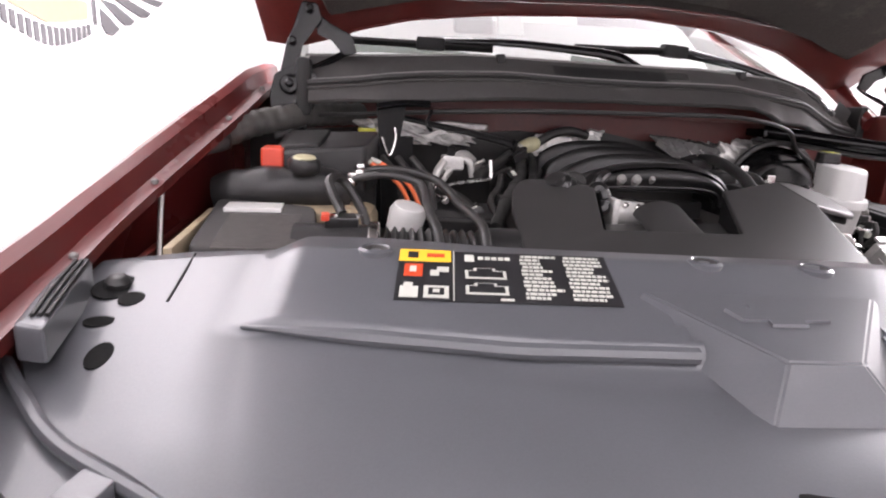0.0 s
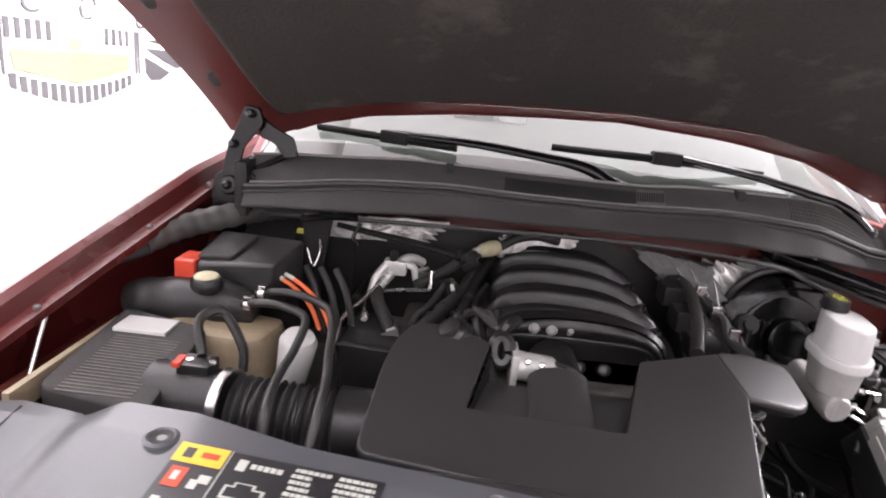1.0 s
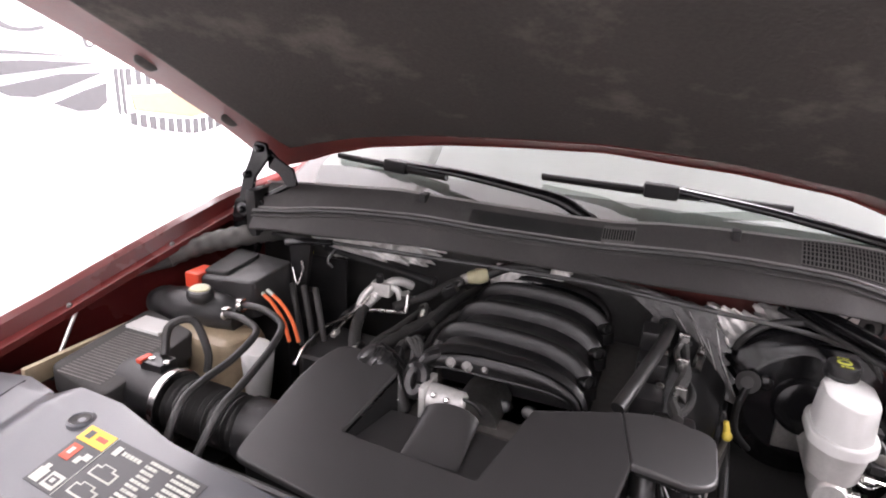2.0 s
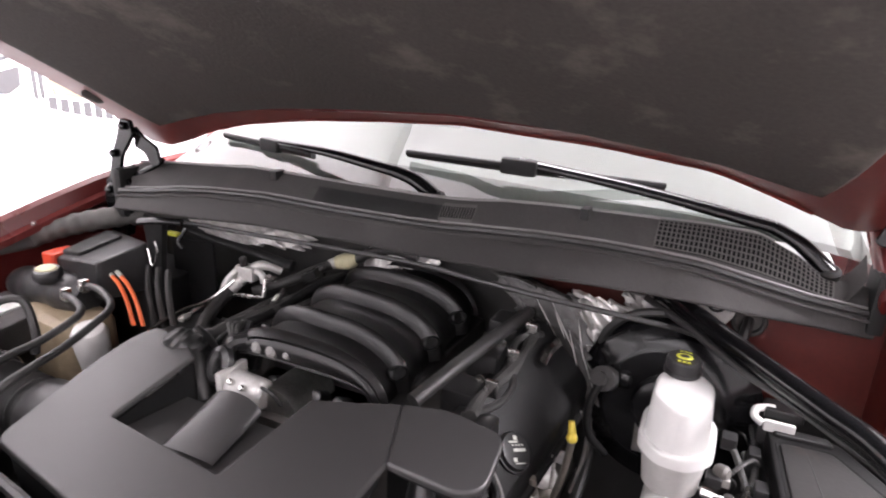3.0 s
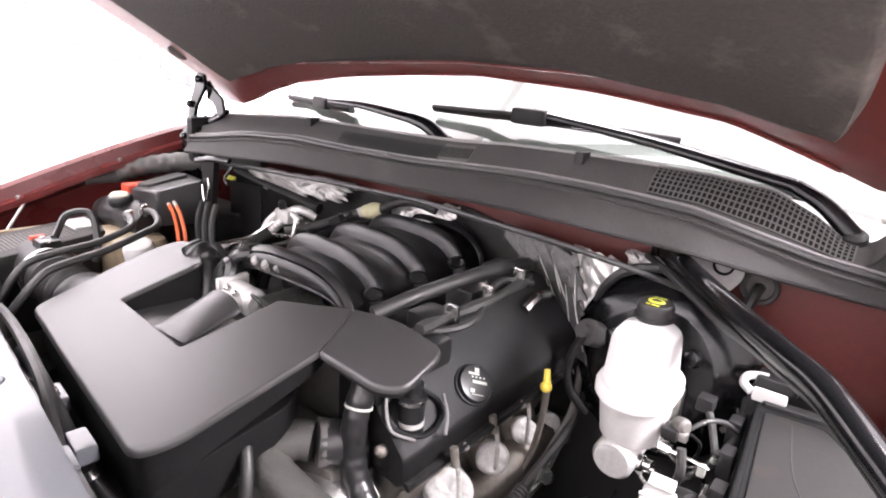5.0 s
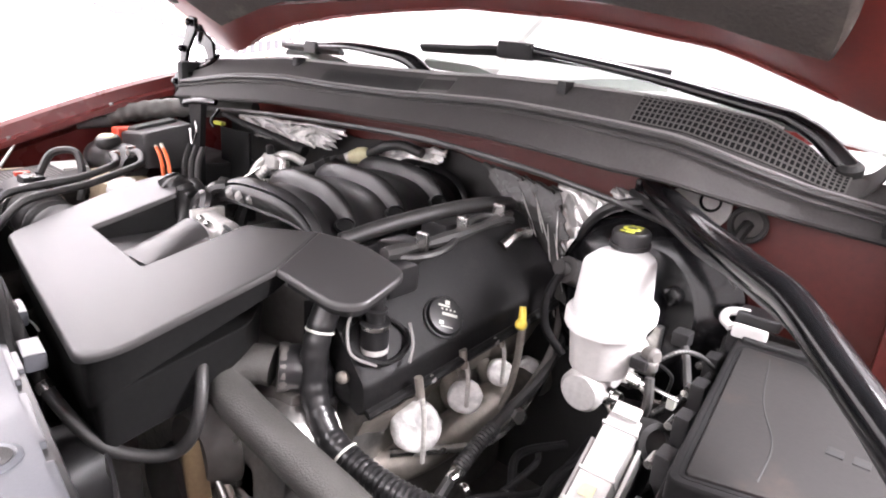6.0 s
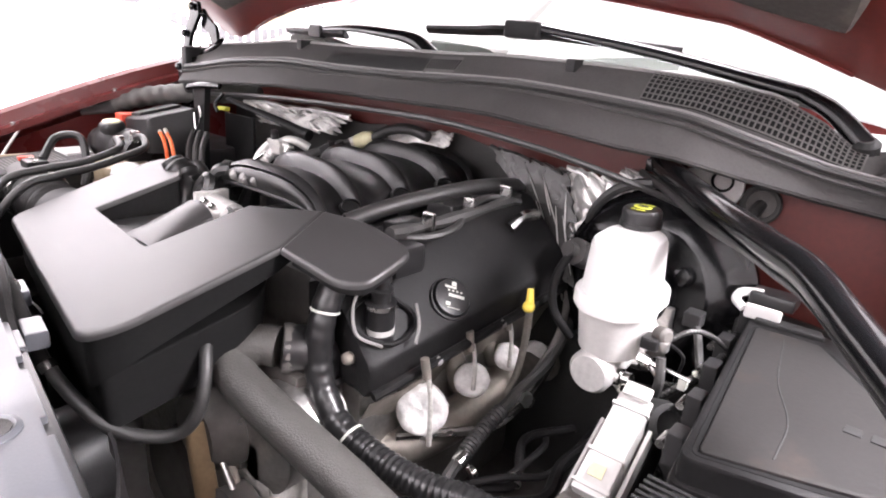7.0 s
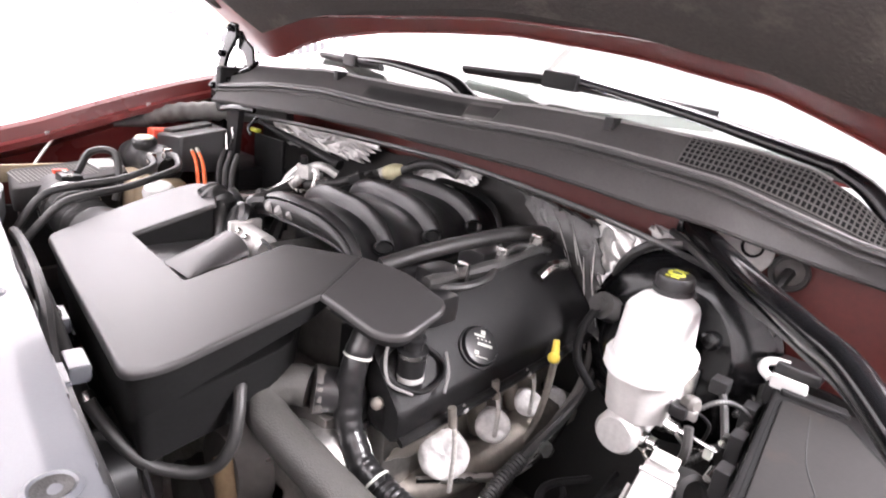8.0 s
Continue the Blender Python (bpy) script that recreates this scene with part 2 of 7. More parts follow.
def spline(points, steps=8):
    pts = [Vector(p) for p in points]
    pts = [2 * pts[0] - pts[1], *pts, 2 * pts[-1] - pts[-2]]
    out = []
    for i in range(1, len(pts) - 2):
        a, b, c, d = pts[i - 1:i + 3]
        for k in range(steps):
            t = k / steps
            out.append(0.5 * ((2 * b) + (c - a) * t + (2 * a - 5 * b + 4 * c - d) * t * t + (3 * b - a - 3 * c + d) * t ** 3))
    out.append(pts[-2])
    return out


def tube(points, radius, sides=10, steps=8, ribs=0.0, pitch=0.008, flat=1.0, smooth=True):
    """A hose or rod through points; ribs: how far a corrugated hose swells, at that pitch."""
    path = spline(points, steps) if smooth else [Vector(p) for p in points]
    if ribs:
        fine, total = [path[0]], 0.0
        for a, b in zip(path, path[1:]):
            k = max(1, round((b - a).length / (pitch / 4)))
            fine += [a + (b - a) * (j + 1) / k for j in range(k)]
        path = fine
    bm = bmesh.new()
    rings, side, run = [], None, 0.0
    for i, p in enumerate(path):
        d = (path[min(i + 1, len(path) - 1)] - path[max(i - 1, 0)]).normalized()
        if side is None:
            side = d.orthogonal().normalized()
        side = (side - d * side.dot(d)).normalized()
        up = d.cross(side)
        if i:
            run += (p - path[i - 1]).length
        r = radius(i / (len(path) - 1)) if callable(radius) else radius
        r += ribs * (0.5 + 0.5 * math.cos(2 * math.pi * run / pitch)) if ribs else 0
        rings.append([bm.verts.new(p + (side * math.cos(2 * math.pi * k / sides) + up * flat * math.sin(2 * math.pi * k / sides)) * r) for k in range(sides)])
    for a, b in zip(rings, rings[1:]):
        for k in range(sides):
            bm.faces.new((a[k - 1], a[k], b[k], b[k - 1]))
    bm.faces.new(rings[0])
    bm.faces.new(rings[-1][::-1])
    return bm


def lathe(profile, origin, axis=(0, 0, 1), sides=28, squash=(1, 1)):
    """Turned part: profile of (radius, height along the axis)."""
    bm = bmesh.new()
    rings = []
    for r, h in profile:
        rings.append([bm.verts.new((max(r, 1e-4) * math.cos(2 * math.pi * k / sides) * squash[0], max(r, 1e-4) * math.sin(2 * math.pi * k / sides) * squash[1], h)) for k in range(sides)])
    for a, b in zip(rings, rings[1:]):
        for k in range(sides):
            bm.faces.new((a[k - 1], a[k], b[k], b[k - 1]))
    bm.faces.new(rings[0])
    bm.faces.new(rings[-1][::-1])
    bm.transform(Matrix.Translation(origin) @ Vector(axis).to_track_quat("Z", "Y").to_matrix().to_4x4())
    return bm


def sheet(fn, nu, nv, thick=0.0, normal=(0, 0, -1), skip=None):
    """A surface fn(u, v), with a thickness along normal."""
    bm = bmesh.new()
    layers = []
    for off in ((0.0, thick) if thick else (0.0,)):
        layers.append([[bm.verts.new(Vector(fn(i / nu, j / nv)) + Vector(normal) * off) for j in range(nv + 1)] for i in range(nu + 1)])
    for g in layers:
        for i in range(nu):
            for j in range(nv):
                if not (skip and skip((i + .5) / nu, (j + .5) / nv)):
                    bm.faces.new((g[i][j], g[i + 1][j], g[i + 1][j + 1], g[i][j + 1]))
    if thick:
        a, b = layers
        rim = [e for e in bm.edges if len(e.link_faces) == 1]
        twin = {}
        for i in range(nu + 1):
            for j in range(nv + 1):
                twin[a[i][j]] = b[i][j]
        for e in rim:
            if e.verts[0] in twin and e.verts[1] in twin:
                bm.faces.new((e.verts[0], e.verts[1], twin[e.verts[1]], twin[e.verts[0]]))
    for v in [v for v in bm.verts if not v.link_faces]:
        bm.verts.remove(v)
    return bm


def curve(table, x):
    """Smooth interpolation in a table of (x, value)."""
    if x <= table[0][0]:
        return table[0][1]
    for (a, p), (b, q) in zip(table, table[1:]):
        if x <= b:
            f = (x - a) / (b - a)
            return p + (q - p) * f * f * (3 - 2 * f)
    return table[-1][1]


def line(table, x):
    return float(np.interp(x, [p[0] for p in table], [p[1] for p in table]))


def step(a, b, x):
    f = min(1.0, max(0.0, (x - a) / (b - a)))
    return f * f * (3 - 2 * f)


# ---- the room ----
def room():
    def slab(name, *b):
        return tagged(part(name, box(*b, bevel=0), M_FLOOR if name == "floor" else M_WALL), kind="structure")
    tagged(slab("floor", -1.6, 3.4, -4.1, 6.6, -0.1, 0), "glossy white epoxy showroom floor", "floor")
    tagged(slab("wall_west", -1.6, -1.4, -4.1, 6.6, 0, 3.3), "plain white painted wall carrying a grey mural", "wall")
    tagged(slab("wall_east", 3.2, 3.4, -4.1, 6.6, 0, 3.3), "plain white painted wall", "wall")
    tagged(slab("wall_north", -1.4, 3.2, 6.4, 6.6, 0, 3.3), "plain white painted wall", "wall")
    tagged(slab("wall_south", -1.4, 3.2, -4.1, -3.9, 0, 3.3), "plain white painted wall", "wall")
    tagged(slab("ceiling", -1.6, 3.4, -4.1, 6.6, 3.3, 3.4), "plain white ceiling", "ceiling")


room()


def flat_on_wall(outline, thick=0.004):
    """A painted shape on the west wall; the outline is in y, z."""
    bm = bmesh.new()
    a = [bm.verts.new((-1.4, y, z)) for y, z in outline]
    b = [bm.verts.new((-1.4 + thick, y, z)) for y, z in outline]
    bm.faces.new(b)
    for i in range(len(a)):
        bm.faces.new((a[i - 1], a[i], b[i], b[i - 1]))
    bmesh.ops.triangulate(bm, faces=[f for f in bm.faces if len(f.verts) > 4])
    return bm


def mural():
    t = thing("wall_emblem", -1.4, 1.87, 1.32, "large grey winged emblem painted on the white wall", "mural")
    cy = 1.82
    def low(d):
        return 1.33 + 0.065 * (abs(d) / 0.31) ** 1.5
    for k in range(15):
        d = -0.27 + k * 0.0365
        if abs(d) > 0.12:
            part("stripe", flat_on_wall([(cy + d, 1.50), (cy + d + 0.019, 1.50), (cy + d + 0.019, 1.55), (cy + d, 1.55)]), M_MURAL, t)
        part("stripe", flat_on_wall([(cy + d, low(d)), (cy + d + 0.024, low(d + 0.024)), (cy + d + 0.024, low(d) + 0.052 - 0.02 * abs(d) / 0.3), (cy + d, low(d) + 0.052 - 0.02 * abs(d) / 0.3)]), M_MURAL, t)
    for sgn in (-1, 1):
        for k in (0, 1):
            y = cy + sgn * (0.29 + 0.020 * k)
            part("stripe", flat_on_wall([(y, 1.42), (y + 0.010, 1.41), (y + 0.014, 1.55), (y, 1.55)]), M_MURAL, t)
    part("gold_band", flat_on_wall([(cy - 0.25, 1.425), (cy - 0.09, 1.400), (cy - 0.02, 1.388), (cy + 0.09, 1.400), (cy + 0.25, 1.425), (cy + 0.26, 1.475), (cy - 0.26, 1.475)]), M_GOLD, t, "pale gold painted band")
    part("gold_block", flat_on_wall([(cy - 0.035, 1.479), (cy + 0.02, 1.479), (cy + 0.02, 1.51), (cy - 0.035, 1.51)]), M_GOLD, t)
    feathers = [[(0.50, 1.582), (0.9, 1.600), (1.25, 1.632), (1.24, 1.640), (0.9, 1.606)],
                [(0.40, 1.556), (0.8, 1.560), (1.0, 1.562), (1.08, 1.592), (0.8, 1.578)],
                [(0.37, 1.540), (0.6, 1.512), (0.76, 1.496), (0.84, 1.504), (0.89, 1.526), (0.6, 1.545)],
                [(0.365, 1.512), (0.5, 1.468), (0.58, 1.449), (0.64, 1.455), (0.69, 1.476), (0.5, 1.51)],
                [(0.36, 1.484), (0.365, 1.428), (0.40, 1.406), (0.46, 1.406), (0.53, 1.432), (0.44, 1.462)]]
    for sgn in (-1, 1):
        for f in feathers:
            part("feather", flat_on_wall([(cy + sgn * (d - 0.01 * sgn) + 0.03 * (1 - sgn) / 2, z + (0.026 if sgn < 0 else -0.012)) for d, z in f]), M_MURAL, t)
    t2 = thing("wall_lettering", -1.4, 2.0, 1.56, "grey slanted script strokes painted on the white wall", "mural")
    def stroke(y, z, w, h, n=10):
        for a0 in (0.3, 3.0):
            outer, inner = [], []
            for k in range(n + 1):
                a = a0 + 2.4 * k / n
                px, pz = math.cos(a), math.sin(a)
                outer.append((y + w * px + 0.3 * h * pz, z + h * pz))
                inner.append((y + 0.74 * w * px + 0.3 * h * pz * 0.8, z + 0.8 * h * pz))
            part("stroke", flat_on_wall(outer + inner[::-1]), M_MURAL, t2)
    stroke(1.27, 1.69, 0.10, 0.05)
    for y, z, w in ((1.45, 1.64, 0.025), (1.66, 1.60, 0.045), (1.88, 1.60, 0.04)):
        stroke(y, z, w, 0.034)
    for ch, y, z in (("o", 2.11, 1.560), ("c", 2.37, 1.596), ("k", 2.67, 1.632)):
        cu = bpy.data.curves.new("letter", "FONT")
        cu.body, cu.size, cu.shear, cu.extrude, cu.offset = ch, 0.15, 0.3, 0.002, -0.001
        tmp = new("letter", cu)
        me = bpy.data.meshes.new_from_object(tmp)
        bpy.data.objects.remove(tmp)
        bm = bmesh.new()
        bm.from_mesh(me)
        bpy.data.meshes.remove(me)
        bm.transform(Matrix(((0, 0, 1, -1.3975), (1, 0, 0, y), (0, 1, 0, z), (0, 0, 0, 1))))
        part("letter", bm, M_MURAL, t2, weighted=False)


mural()

# ---- car body ----
# plan and height of the cowl's three edges: front lip, hood seal, rear edge under the glass
SEAL_Y = [(-0.72, 1.258), (-0.4, 1.268), (0.1, 1.275), (0.2, 1.29), (0.28, 1.305), (0.36, 1.335), (0.44, 1.355), (0.52, 1.372), (0.6, 1.41), (0.68, 1.445), (0.78, 1.47)]
SEAL = [(-0.72, 1.262), (-0.68, 1.268), (-0.6, 1.276), (-0.52, 1.288), (-0.44, 1.296), (-0.36, 1.300), (-0.28, 1.304), (-0.12, 1.300), (0.04, 1.300), (0.2, 1.304), (0.28, 1.304), (0.36, 1.297), (0.44, 1.289), (0.52, 1.280), (0.6, 1.254), (0.68, 1.230), (0.78, 1.214)]
LIP_Y = [(-0.72, 1.23), (-0.3, 1.228), (0.2, 1.215), (0.28, 1.225), (0.36, 1.27), (0.44, 1.325), (0.52, 1.34), (0.6, 1.385), (0.68, 1.43), (0.78, 1.455)]
LIP = [(-0.72, 1.226), (-0.6, 1.236), (-0.44, 1.245), (-0.28, 1.256), (-0.04, 1.261), (0.2, 1.264), (0.28, 1.262), (0.36, 1.250), (0.44, 1.231), (0.52, 1.225), (0.6, 1.207), (0.68, 1.190), (0.78, 1.178)]
BACK_Y = [(-0.7, 1.32), (-0.6, 1.333), (-0.4, 1.33), (-0.2, 1.325), (0.04, 1.315), (0.12, 1.32), (0.2, 1.345), (0.28, 1.37), (0.36, 1.385), (0.44, 1.405), (0.52, 1.44), (0.6, 1.485), (0.68, 1.49), (0.78, 1.50)]
BACK = [(-0.7, 1.322), (-0.52, 1.332), (-0.36, 1.343), (-0.12, 1.341), (0.12, 1.341), (0.2, 1.344), (0.36, 1.340), (0.44, 1.336), (0.52, 1.329), (0.6, 1.314), (0.66, 1.285), (0.70, 1.255), (0.78, 1.246)]


def cowl_top(x, f, up=0.0):
    """A point on the cowl's upper shelf, f from the hood seal (0) to its rear edge (1)."""
    g = f + 0.10 * math.sin(math.pi * f)
    return Vector((x, line(SEAL_Y, x) + (line(BACK_Y, x) - line(SEAL_Y, x)) * f, line(SEAL, x) + (line(BACK, x) - line(SEAL, x)) * g + up))



FENDER_IN = [(-0.02, 0.68), (0.25, 0.85), (0.45, 0.915), (0.8, 0.922), (0.9, 0.902), (1.0, 0.868), (1.1, 0.835), (1.2, 0.806), (1.3, 0.79), (1.5, 0.78), (1.83, 0.80)]
FENDER_TOP = [(-0.02, 1.0), (0.3, 1.045), (0.7, 1.088), (0.8, 1.102), (0.9, 1.132), (1.0, 1.174), (1.1, 1.214), (1.2, 1.250), (1.3, 1.278), (1.5, 1.298), (1.83, 1.31)]


def car_body():
    t = thing("car_body", 0.0, 1.4, 0.0, "dark red car body around an open engine bay", "car")
    # fender rails: a rounded top shoulder, an inner wall and the outer skin
    for sgn in (-1, 1):
        cx = 0.015
        def fender(u, v, s=sgn):
            y = -0.02 + u * 1.85
            inner = line(FENDER_IN if s < 0 else [(-0.02, 0.68), (0.25, 0.85), (0.45, 0.915), (0.8, 0.925), (1.1, 0.922), (1.3, 0.90), (1.5, 0.885), (1.83, 0.90)], y)
            top = line(FENDER_TOP if s < 0 else [(-0.02, 1.0), (0.3, 1.06), (0.7, 1.105), (1.0, 1.14), (1.3, 1.19), (1.83, 1.23)], y)
            under = [(0.078, -0.55), (0.072, -0.13), (0.062, -0.075), (0.02, -0.052), (0.0, -0.045)] if s < 0 else [(-0.03, -0.55), (-0.025, -0.25), (-0.02, -0.10), (-0.01, -0.06), (-0.004, -0.045)]
            prof = under + [(0.0, -0.03), (0.022, -0.028), (0.028, 0.0), (0.042, 0.008), (0.062, -0.002), (0.085, -0.04), (0.115, -0.13), (0.14, -0.45), (0.15, -0.7)]
            k = v * (len(prof) - 1)
            i = min(int(k), len(prof) - 2)
            f = k - i
            return (cx + s * (inner + prof[i][0] + (prof[i + 1][0] - prof[i][0]) * f), y, top + prof[i][1] + (prof[i + 1][1] - prof[i][1]) * f)
        part("fender", sheet(fender, 40, 39), M_PAINT, t)
        part("inner_wall", box(cx + sgn * 0.908 - 0.006, cx + sgn * 0.908 + 0.006, 0.72, 1.5, 0.55, 1.02, 0.003), M_PAINT_IN, t)
        part("wheel_arch", lathe([(0.36, -0.13), (0.40, -0.12), (0.40, 0.12), (0.36, 0.13)], (cx + sgn * 0.70, 0.95, 0.42), (1, 0, 0)), M_BLACK, t)
        w = part("wheel", lathe([(0.2, -0.11), (0.30, -0.12), (0.365, -0.10), (0.38, 0.0), (0.365, 0.10), (0.30, 0.12), (0.2, 0.11)], (cx + sgn * 0.78, 0.95, 0.38), (1, 0, 0), sides=40), M_RUBBER, t)
        for y in (0.70, 0.92, 1.13, 1.3):
            bx, bz = (line(FENDER_IN, y), line(FENDER_TOP, y)) if sgn < 0 else (line([(0.45, 0.915), (0.8, 0.925), (1.1, 0.922), (1.3, 0.90)], y), line([(0.7, 1.105), (1.0, 1.14), (1.3, 1.19)], y))
            part("bolt", lathe([(0.0055, -0.004), (0.0055, 0.003), (0.003, 0.005)], (cx + sgn * (bx + 0.011), y, bz - 0.028), sides=8), M_PEG, t)
    # firewall and floor of the bay
    part("firewall", box(-0.87, 0.89, 1.48, 1.5, 0.5, 1.235, 0.004), M_PAINT_IN, t)
    part("plenum_lip", join(box(-0.66, 0.52, 1.400, 1.408, 1.226, 1.268, 0.002), box(-0.66, 0.52, 1.406, 1.482, 1.228, 1.234, 0.002)), M_PAINT_IN, t)
    part("bulkhead_mat", sheet(lambda u, v: (-0.86 + 1.74 * u, 1.470 + 0.006 * noise.noise(Vector((u * 9, v * 5, 3))), 0.53 + v * (line([(-0.86, 0.62), (-0.6, 0.645), (0.20, 0.645), (0.30, 0.60), (0.45, 0.52), (0.88, 0.45)], -0.86 + 1.74 * u) + 0.02 * noise.noise(Vector((u * 11, 0, 1))))), 60, 14, 0.006, (0, 1, 0)), M_TAPE, t, "black sound insulation mat")
    for sgn in (-1, 1):
        part("bay_liner", box(0.015 + sgn * 0.862 - 0.004, 0.015 + sgn * 0.862 + 0.004, 0.74, 1.46, 0.53, 0.955, 0.002), M_DARK, t, "grimy black splash liner")
    part("front_panel", box(-0.62, 0.62, 0.05, 0.09, 0.4, 1.02, 0.01), M_PAINT, t)
    part("bay_floor", box(-0.87, 0.89, 0.1, 1.5, 0.5, 0.53, 0.004), M_DARK, t)
    # cowl shelf under the windscreen
    def cowl(u, v):
        x = -0.690 + u * 1.470
        s, lp, bk = line(SEAL, x), line(LIP, x), line(BACK, x)
        sy, ly, by = line(SEAL_Y, x), line(LIP_Y, x), line(BACK_Y, x)
        wave = 0.0025 * noise.noise(Vector((x * 7, 0.0, 2.0)))
        rows = [(ly + 0.03, lp + 0.004), (ly + 0.006, lp - 0.001 + wave), (ly, lp + 0.003 + wave), (ly + (sy - ly) * 0.35, lp + (s - lp) * 0.44), (ly + (sy - ly) * 0.72, lp + (s - lp) * 0.78), (sy - 0.010, s - 0.012), (sy - 0.006, s - 0.004), (sy + 0.004, s + 0.004)]
        rows += [tuple(cowl_top(x, f)[1:]) for f in (0.12, 0.4, 0.7, 0.94)] + [(by, bk), (by + 0.004, bk - 0.004), (by + 0.05, bk - 0.012)]
        k = v * (len(rows) - 1)
        i = min(int(k), len(rows) - 2)
        f = k - i
        return (x, rows[i][0] + (rows[i + 1][0] - rows[i][0]) * f, rows[i][1] + (rows[i + 1][1] - rows[i][1]) * f)
    c = part("cowl_panel", sheet(cowl, 100, 42, 0.003, (0, 0.2, -1)), M_COWL, t, "weathered grey plastic cowl panel")
    def along(table_y, table_z, x0, x1, dy, dz, n=44):
        return [(x0 + (x1 - x0) * k / n, line(table_y, x0 + (x1 - x0) * k / n) + dy, line(table_z, x0 + (x1 - x0) * k / n) + dz) for k in range(n + 1)]
    part("hood_seal", tube(along(SEAL_Y, SEAL, -0.692, 0.775, -0.006, 0.0), 0.0060, 8, 3), M_RUBBER, c, "black rubber hood seal")
    part("seal_lip", tube(along(SEAL_Y, SEAL, -0.692, 0.775, -0.014, -0.010), 0.0028, 6, 3), M_COWL, c)
    part("seal_bead", tube(along(SEAL_Y, SEAL, -0.692, 0.775, 0.004, 0.006), 0.0026, 6, 3), M_COWLPALE, c)
    part("rear_bead", tube(along(BACK_Y, BACK, -0.70, 0.62, 0.0, 0.001), 0.0028, 6, 3), M_COWLPALE, c, "pale worn rear edge of the cowl")
    # intake grilles: a moulded lattice of short slots over a black sheet, the cavity's shade as colour
    def grille(x0, x1, f0, f1, n, rows):
        g = part("grille", sheet(lambda u, v: cowl_top(x0 + (x1 - x0) * u, f0 + (f1 - f0) * v, 0.0015), 40, 8), M_SHADE, c, "slotted air intake grille over a black sheet standing for shade")
        verts, faces = [], []
        def bar(p, q, a):
            k = len(verts)
            verts.extend([p - a, p + a, q + a, q - a])
            faces.append((k, k + 1, k + 2, k + 3))
        dx, df = (x1 - x0) / n, (f1 - f0) / rows
        for r in range(rows):
            for k in range(n + 1):
                x = x0 + dx * k
                if x > x1:
                    continue
                bar(cowl_top(x, f0 + df * r, 0.0035), cowl_top(x, f0 + df * (r + 1), 0.0035), Vector((dx * 0.19, 0, 0)))
        for r in range(rows + 1):
            f = f0 + df * r
            for k in range(30):
                xa, xb = x0 + (x1 - x0) * k / 30, x0 + (x1 - x0) * (k + 1) / 30
                a = (cowl_top(xa, f + df * 0.13, 0.0042) - cowl_top(xa, f - df * 0.13, 0.0042)) / 2
                bar(cowl_top(xa, f, 0.0042), cowl_top(xb, f, 0.0042), a)
        me = bpy.data.meshes.new("grille_mesh")
        me.from_pydata([v - t.location for v in verts], [], faces)
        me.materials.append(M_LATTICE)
        ob = new("grille_mesh", me)
        ob.parent = g
        tagged(ob, kind="stuff")
    grille(0.445, 0.715, 0.14, 0.90, 38, 6)
    part("cowl_inset", sheet(lambda u, v: cowl_top(-0.17 + 0.267 * u, 0.12 + 0.50 * v, 0.0015), 20, 6), M_COWLDARK, c, "smooth dark inset in the cowl")
    grille(0.097, 0.155, 0.12, 0.62, 12, 1)
    for x in (-0.285, 0.33):
        p, q = cowl_top(x, 0.55, 0.0), cowl_top(x, 1.0, 0.0)
        part("cowl_clip", box(x - 0.008, x + 0.008, p.y, q.y + 0.004, p.z, q.z + 0.006, 0.003), M_COWLDARK, c)
    part("cowl_end", box(0.766, 0.790, 1.45, 1.53, 1.185, 1.282, 0.006), M_COWLDARK, t)
    part("cowl_fin", sheet(lambda u, v: (0.722 + 0.034 * u, 1.462 + 0.05 * v + 0.01 * u, 1.228 + 0.028 * v + 0.040 * u ** 2.2), 10, 6, 0.004, (0, 0.3, -1)), M_COWL, t)
    part("cowl_end", box(-0.715, -0.685, 1.25, 1.40, 1.20, 1.316, 0.012), M_COWLDARK, t)
    part("fender_gusset", box(0.800, 0.905, 1.36, 1.75, 1.02, 1.262, 0.01), M_PAINT_IN, t)
    part("gusset_stay", tube([(0.81, 1.38, 1.18), (0.83, 1.36, 1.24), (0.84, 1.40, 1.30), (0.85, 1.46, 1.335)], 0.016, 10, 6), M_PAINT_IN, t)
    # windscreen, pillars and dashboard
    def glass(u, v):
        x = -0.73 + 1.5 * u
        e = (x - 0.02) / 0.75
        return (x * (1 - 0.06 * v), 1.372 + 0.28 * max(0.0, x - 0.1) ** 1.3 + 0.95 * v, 1.325 - 0.05 * e ** 4 + 0.47 * v - 0.03 * e * e * v)
    g = part("windscreen", sheet(glass, 24, 10), M_GLASS, t, "pale reflecting windscreen glass")
    for sgn in (-1, 1):
        part("pillar", tube([(0.02 + sgn * 0.775, 1.44, 1.24), (0.02 + sgn * 0.75, 1.75, 1.44), (0.02 + sgn * 0.70, 2.36, 1.76)], 0.024, 10, 6), M_PAINT, t)
        for y0, y1 in ((3.05, 3.10), (4.25, 4.05)):
            part("pillar", tube([(0.02 + sgn * 0.93, y0, 1.18), (0.02 + sgn * 0.80, (y0 + y1) / 2, 1.55), (0.02 + sgn * 0.70, y1, 1.80)], 0.035, 10, 6), M_PAINT, t)
    s = part("sensor_housing", box(-0.30, -0.19, 1.87, 1.91, 1.25, 1.53, 0.008), M_GREEN, t, "dark green mirror bracket behind the glass")
    part("sensor_plate", box(-0.175, -0.10, 1.87, 1.90, 1.25, 1.53, 0.006), M_WHITE, s)
